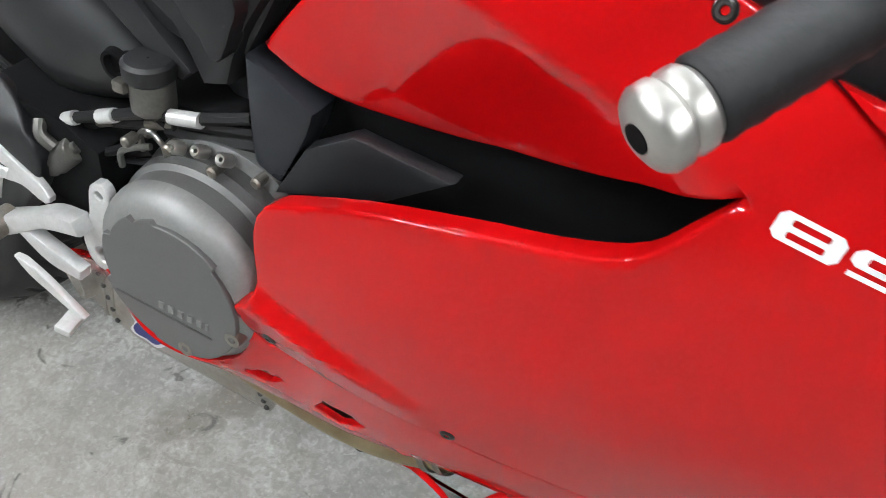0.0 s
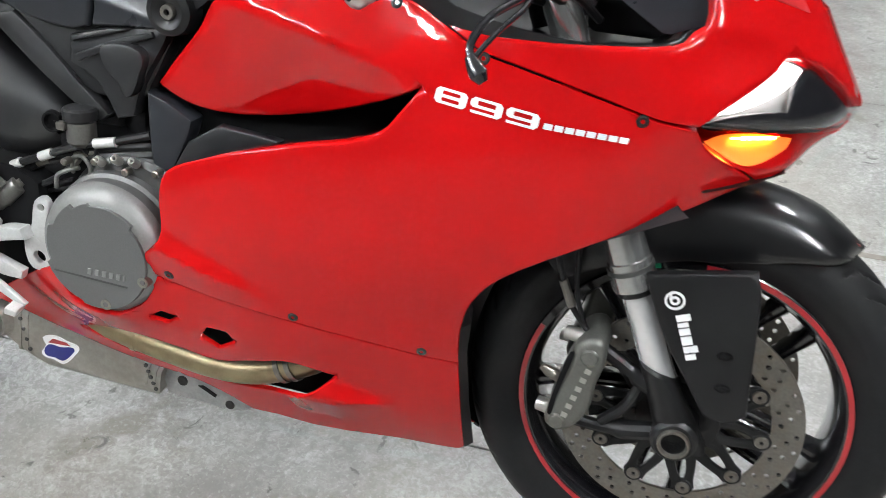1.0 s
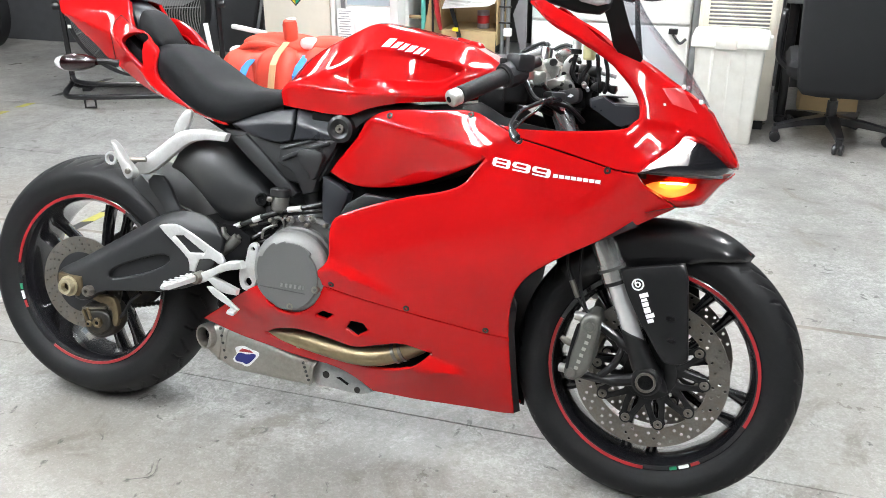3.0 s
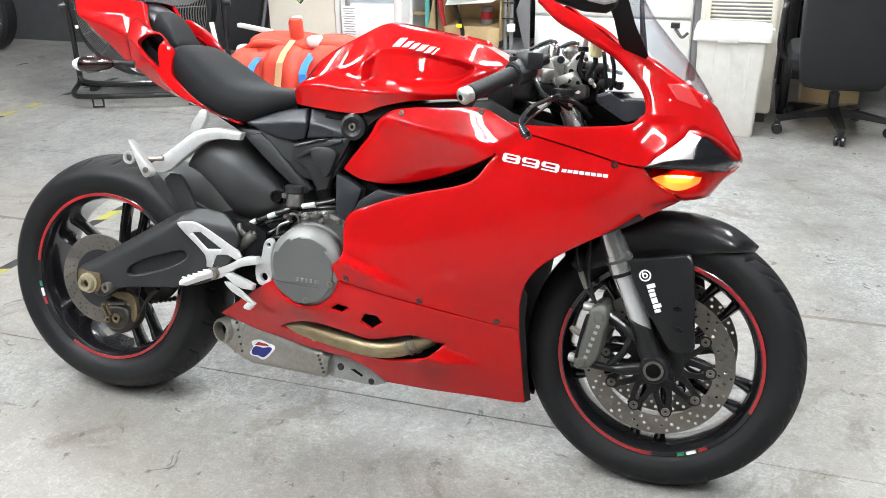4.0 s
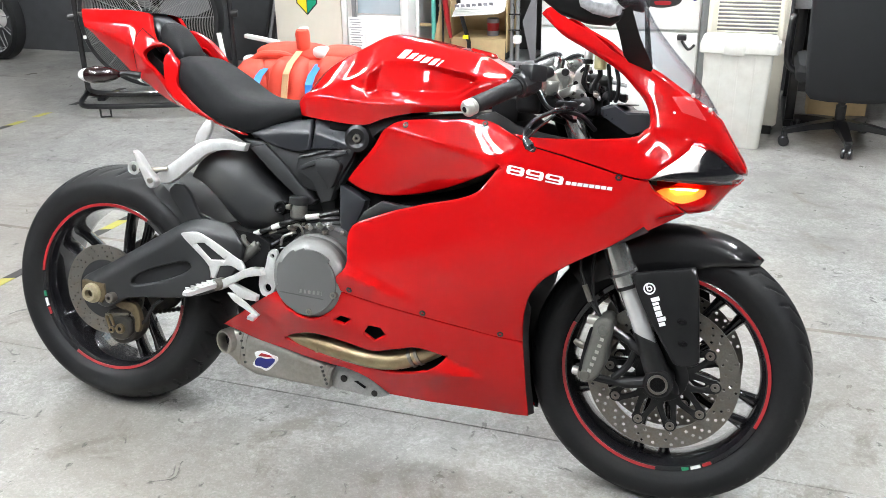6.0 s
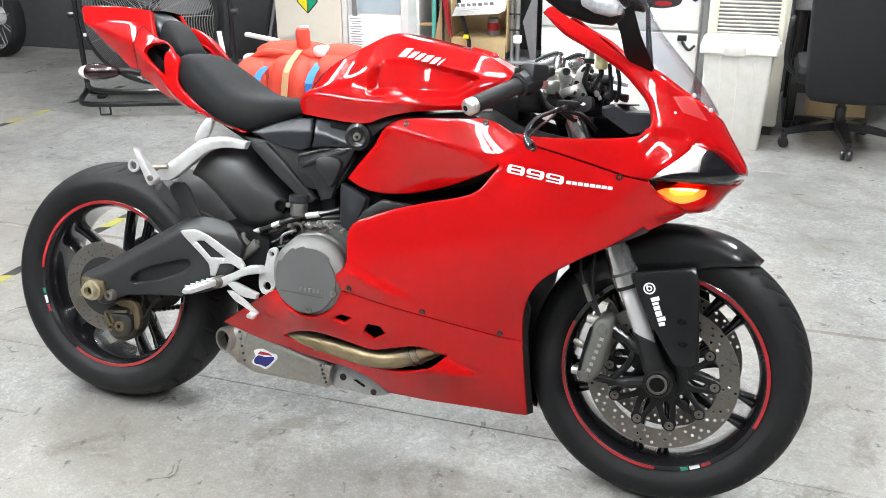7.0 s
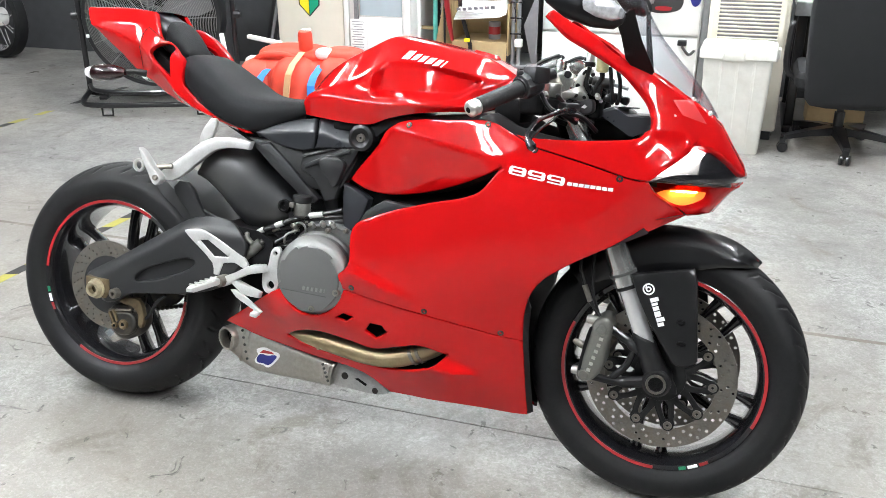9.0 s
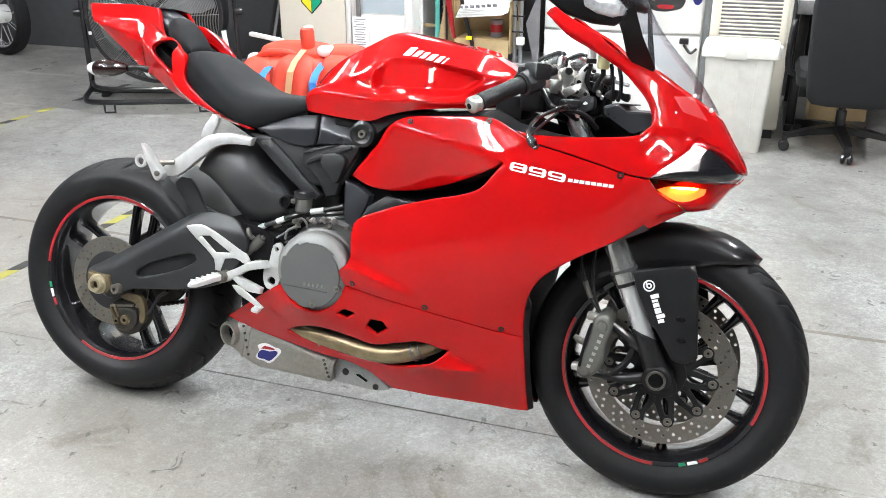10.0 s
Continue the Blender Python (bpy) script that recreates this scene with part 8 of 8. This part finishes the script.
for k in range(5):
    a = radians(-84 + 72 * k)
    c, s = math.cos(a), math.sin(a)
    part("base_arm", loft([[(r * c - w * s * sx, r * s + w * c * sx, z + h * sz) for sx, sz in ((-1, -1), (-1, 1), (1, 1), (1, -1))] for r, w, z, h in ((0.03, 0.028, 0.105, 0.022), (0.15, 0.024, 0.098, 0.016), (0.29, 0.018, 0.078, 0.011))]), BLKMET, chair)
    fork_ = part("caster", box(0.03, 0.03, 0.045, 0.006, (0.285 * c, 0.285 * s, 0.055)), BLKMET, chair)
    for sd in (-1, 1):
        part("wheel", moved(lathe([(0.001, -0.009), (0.022, -0.009), (0.026, -0.006), (0.026, 0.006), (0.022, 0.009), (0.001, 0.009)], 18), Matrix.Translation((0.285 * c + 0.016 * sd * math.cos(a + 1.2), 0.285 * s + 0.016 * sd * math.sin(a + 1.2), 0.0265)) @ Matrix.Rotation(a + 1.2 - math.pi / 2, 4, "Z")), BLKMET, fork_)
part("gas_post", tube([(0, 0, 0.09), (0, 0, 0.20), (0, 0, 0.201), (0, 0, 0.32)], [0.026, 0.026, 0.018, 0.018], 18), BLKMET, chair)
part("seat_plate", box(0.22, 0.22, 0.03, 0.008, (0, 0, 0.325)), BLKMET, chair)
part("seat", loft([rect_ring(0.22, 0.21, 0.335, 0.06), rect_ring(0.245, 0.235, 0.355, 0.07), rect_ring(0.25, 0.24, 0.40, 0.07), rect_ring(0.235, 0.225, 0.43, 0.06), rect_ring(0.12, 0.11, 0.437, 0.06)]), CHAIRF, chair)
back = []
for z, w, d in ((0.27, 0.10, 0.012), (0.28, 0.17, 0.022), (0.31, 0.195, 0.03), (0.5, 0.215, 0.036), (0.75, 0.225, 0.036), (0.95, 0.20, 0.03), (0.985, 0.16, 0.016)):
    back.append([(x, y - 0.245 - 0.04 * math.sin((z - 0.3) * 2.5), z) for x, y, _ in rect_ring(w, d, z, min(0.02, d * 0.8))])
part("backrest", loft(back), CHAIRF, chair)
part("armrest", tube(curve3([(-0.24, -0.02, 0.36), (-0.29, -0.02, 0.42), (-0.29, -0.02, 0.60), (-0.28, 0.0, 0.64)]), 0.016, 10), BLKMET, chair)
part("armrest", tube(curve3([(0.24, -0.02, 0.36), (0.29, -0.02, 0.42), (0.29, -0.02, 0.60), (0.28, 0.0, 0.64)]), 0.016, 10), BLKMET, chair)

# floor fan
fan = thing("floor_fan", "large black industrial floor fan with a grey wire guard", "fan", at(-1.92, 2.95, 0, 22))
FC = Vector((0, -0.02, 0.55))
for k in range(38):
    r = 0.39 - 0.0090 * k
    y = -0.10 - 0.05 * (1 - (r / 0.39) ** 2)
    if r > 0.06:
        part("guard_ring", moved(lathe([(r - 0.0011, -0.0011), (r + 0.0011, -0.0011), (r + 0.0011, 0.0011), (r - 0.0011, 0.0011)], 56, closed=True), Matrix.Translation(FC + Vector((0, y, 0)))), WIRE, fan)
for k in range(16):
    a = 2 * math.pi * k / 16
    part("guard_spoke", tube([FC + Vector((r * math.cos(a), -0.103 - 0.05 * (1 - (r / 0.39) ** 2), r * math.sin(a))) for r in (0.05, 0.15, 0.25, 0.33, 0.39)], 0.0025, 6), WIRE, fan)
part("drum", moved(lathe([(0.385, -0.11), (0.405, -0.11), (0.41, -0.10), (0.41, 0.10), (0.40, 0.11), (0.385, 0.11)], 64, closed=True), Matrix.Translation(FC)), BLKMET, fan)
part("hub", moved(lathe([(0.001, -0.16), (0.05, -0.155), (0.06, -0.14), (0.06, 0.0), (0.001, 0.0)], 28), Matrix.Translation(FC)), BLKMET, fan)
for k in range(4):
    a = 2 * math.pi * k / 4 + 0.4
    part("blade", loft([[(FC.x + r * math.cos(a + da), FC.y + dy, FC.z + r * math.sin(a + da)) for da, dy in ((-wd, -0.04), (0, -0.015), (wd, 0.03), (wd, 0.034), (0, -0.011), (-wd, -0.036))] for r, wd in ((0.055, 0.5), (0.15, 0.42), (0.27, 0.40), (0.36, 0.30))]), GREYB, fan)
part("back_plate", moved(lathe([(0.001, 0.12), (0.40, 0.12), (0.40, 0.13), (0.001, 0.13)], 40), Matrix.Translation(FC)), DARK, fan)
for s in (-1, 1):
    part("upright", box(0.032, 0.03, 0.82, 0.012, (s * 0.46, 0, 0.51)), BLKMET, fan)
    part("pivot_knob", moved(lathe([(0.001, -0.02), (0.02, -0.02), (0.024, -0.012), (0.024, 0.02), (0.001, 0.02)], 16), Matrix.Translation((s * 0.485, 0, 0.55)) @ Matrix.Rotation(radians(90), 4, "Z")), BLKMET, fan)
    part("foot", box(0.05, 0.10, 0.02, 0.004, (s * 0.44, 0.20, 0.01)), BLKMET, fan)
part("base_tube", tube(curve3([(-0.46, 0.02, 0.10), (-0.44, -0.22, 0.075), (-0.34, -0.30, 0.07), (0, -0.31, 0.07), (0.34, -0.30, 0.07), (0.44, -0.22, 0.075), (0.46, 0.02, 0.10)]), 0.016, 10), BLKMET, fan)
part("base_tube", tube(curve3([(-0.46, 0.0, 0.13), (-0.38, -0.14, 0.125), (-0.2, -0.19, 0.12), (0.2, -0.19, 0.12), (0.38, -0.14, 0.125), (0.46, 0.0, 0.13)]), 0.014, 10), BLKMET, fan)
part("base_tube", tube(curve3([(-0.46, 0.0, 0.12), (-0.45, 0.2, 0.03), (0.45, 0.2, 0.03), (0.46, 0.0, 0.12)]), 0.014, 10), BLKMET, fan)
for x in (-0.28, 0.28):
    part("stand_foot", tube([(x - 0.03, -0.30, 0.06), (x - 0.03, -0.30, 0.008), (x + 0.03, -0.30, 0.008), (x + 0.03, -0.30, 0.06)], 0.007, 8), BLKMET, fan)
part("guard_clip", box(0.02, 0.02, 0.02, 0.004, (FC.x + 0.27, FC.y - 0.105, FC.z + 0.29)), WHITEP, fan)
part("guard_clip", box(0.02, 0.02, 0.02, 0.004, (FC.x - 0.385, FC.y - 0.105, FC.z - 0.1)), WHITEP, fan)
part("guard_clip", box(0.02, 0.02, 0.02, 0.004, (FC.x + 0.30, FC.y - 0.105, FC.z - 0.26)), WHITEP, fan)

# folded stand and bars beside the fan
bars = thing("folded_trestle", "black folded metal trestle leaning by the cabinet", "trestle", at(-1.36, 3.42))
for k, dx in enumerate((0.0, 0.05, 0.09)):
    part("bar", tube([(-0.16 + dx, -0.04 * k, 0.012), (0.05 + dx * 0.6, 0.06, 0.95)], 0.012, 8), GREYMET if k == 1 else BLKMET, bars)
plank = thing("white_bar", "short white bar lying across the bag", "bar", at(-1.0, 2.62, 0.50))
part("body", moved(box(0.22, 0.03, 0.022, 0.005), pose(0, 0, 0, 0, 6, -8)), WHITEP, plank)
slat = thing("wooden_slat", "pale wooden slat leaning behind the seat", "slat", at(-1.32, 2.75))
part("body", moved(box(0.026, 0.012, 0.50, 0.002), pose(0, 0, 0.25, 0, -7)), PAPER, slat)

# padded orange-red bag with straps
bag = thing("padded_bag", "orange-red padded bag with blue and tan straps", "bag", at(-0.70, 2.45))
def lump(cx, cy, cz, rx, ry, rz, e=0.75, n=20, m_=12):
    rings = []
    for j in range(1, m_):
        b = -math.pi / 2 + math.pi * j / m_
        cb, sb = abs(math.cos(b)) ** e, math.copysign(abs(math.sin(b)) ** e, math.sin(b))
        rings.append([(cx + rx * cb * math.copysign(abs(math.cos(a)) ** e, math.cos(a)), cy + ry * cb * math.copysign(abs(math.sin(a)) ** e, math.sin(a)), cz + rz * sb) for a in [2 * math.pi * k / n for k in range(n)]])
    return loft(rings)
part("body", lump(0, 0, 0.23, 0.30, 0.17, 0.228, 0.6), BAGRED, bag)
part("panel", lump(-0.20, -0.03, 0.25, 0.13, 0.17, 0.20, 0.7), BAGRED, bag)
part("panel", lump(0.02, -0.05, 0.26, 0.135, 0.17, 0.215, 0.7), BAGRED, bag)
part("panel", lump(0.24, -0.02, 0.27, 0.12, 0.16, 0.21, 0.7), BAGRED, bag)
part("collar", lump(-0.03, 0.03, 0.46, 0.21, 0.12, 0.055, 0.8), BAGRED, bag)
part("collar", lump(0.24, 0.02, 0.465, 0.12, 0.09, 0.05, 0.8), BAGRED, bag)
def strap_line(x, lean, top=0.46):
    return [(x + lean * t, -0.247 + 0.03 * abs(2 * t - 1) ** 3 + 0.11 * max(0, t - 0.86) / 0.14, 0.06 + (top - 0.06) * t) for t in [k / 10 for k in range(11)]]
def band(line, w):
    return loft([[(p[0] - w, p[1], p[2]), (p[0] - w, p[1] - 0.006, p[2]), (p[0] + w, p[1] - 0.006, p[2]), (p[0] + w, p[1], p[2])] for p in line])
part("strap", band(strap_line(-0.13, 0.01, 0.42), 0.020), BLUE, bag, "blue webbing strap")
part("strap", band(strap_line(0.185, -0.01, 0.44), 0.020), BLUE, bag, "blue webbing strap")
part("strap", band(strap_line(0.0, 0.07, 0.50), 0.017), TAN, bag, "tan webbing strap")
part("end_cap", lump(-0.27, -0.02, 0.42, 0.035, 0.04, 0.03), WHITEP, bag)
part("end_cap", lump(0.16, -0.03, 0.485, 0.05, 0.04, 0.03), WHITEP, bag)
part("handle", tube(curve3([(-0.25, -0.06, 0.42), (-0.16, -0.08, 0.47), (-0.05, -0.08, 0.475), (0.02, -0.08, 0.46)]), 0.018, 10), BAGRED, bag)
roll = thing("red_float", "small red cylinder with a white end on the bag", "float", at(-0.645, 2.42, 0.49))
part("body", moved(lathe([(0.001, 0), (0.028, 0.002), (0.036, 0.015), (0.037, 0.09), (0.030, 0.108), (0.001, 0.11)], 20), pose(0, 0, 0.0, 90 + 8, 0, 15)), BAGRED, roll)
part("end", moved(lathe([(0.010, 0), (0.024, 0.0), (0.026, 0.006), (0.010, 0.008)], 18, closed=True), pose(0.0, 0.012, 0.105, 90 + 8, 0, 15)), WHITEP, roll)

# wheel of another parked machine
ow = thing("parked_wheel", "spoked wheel with a black tyre of a parked motorcycle", "wheel", at(-4.10, 3.92, 0.315, -12))
part("tyre", lathe([(0.255, -0.05), (0.285, -0.06), (0.31, -0.04), (0.315, 0), (0.31, 0.04), (0.285, 0.06), (0.255, 0.05)], 56, closed=True), RUBBER, ow)
part("rim", lathe([(0.242, -0.035), (0.256, -0.045), (0.262, -0.03), (0.262, 0.03), (0.256, 0.045), (0.235, 0.035)], 56, closed=True), CHROME, ow)
part("hub", lathe([(0.001, -0.07), (0.06, -0.065), (0.07, -0.05), (0.07, 0.05), (0.001, 0.06)], 32), WHITEP, ow)
for k in range(18):
    a = 2 * math.pi * k / 18
    part("spoke", tube([(0.095 * math.cos(a), 0.03 * (-1) ** k, 0.095 * math.sin(a)), (0.245 * math.cos(a + 0.25 * (-1) ** k), 0, 0.245 * math.sin(a + 0.25 * (-1) ** k))], 0.003, 6), CHROME, ow)

# hazard tape left on the floor
def tape_run(x, y0, y1, first, width=0.05, lean=0.0, gaps=()):
    k, y = 0, y0
    while y < y1 - 0.01:
        ln = 0.11 if (k + first) % 2 else 0.095
        if k not in gaps:
            q = [(x + lean * (y - y0) - width / 2, y, 0.0015), (x + lean * (y - y0) + width / 2, y + 0.02, 0.0015), (x + lean * (y + ln - y0) + width / 2, y + ln + 0.02, 0.0015), (x + lean * (y + ln - y0) - width / 2, y + ln, 0.0015)]
            V = [Vector(p) for p in q] + [Vector((p[0], p[1], 0.0004)) for p in q]
            ob = part("floor_tape", (V, [[0, 1, 2, 3], [7, 6, 5, 4], [0, 4, 5, 1], [1, 5, 6, 2], [2, 6, 7, 3], [3, 7, 4, 0]]), YEL if (k + first) % 2 else BLK)
            tagged(ob, "worn yellow and black hazard tape stuck to the floor", "tape", "floor tape")
        y += ln
        k += 1


tape_run(-0.925, 0.20, 1.30, 1, 0.045, 0.05)
tape_run(-2.52, 1.95, 3.25, 0, 0.045, 0.03, (4, 6, 7, 9))
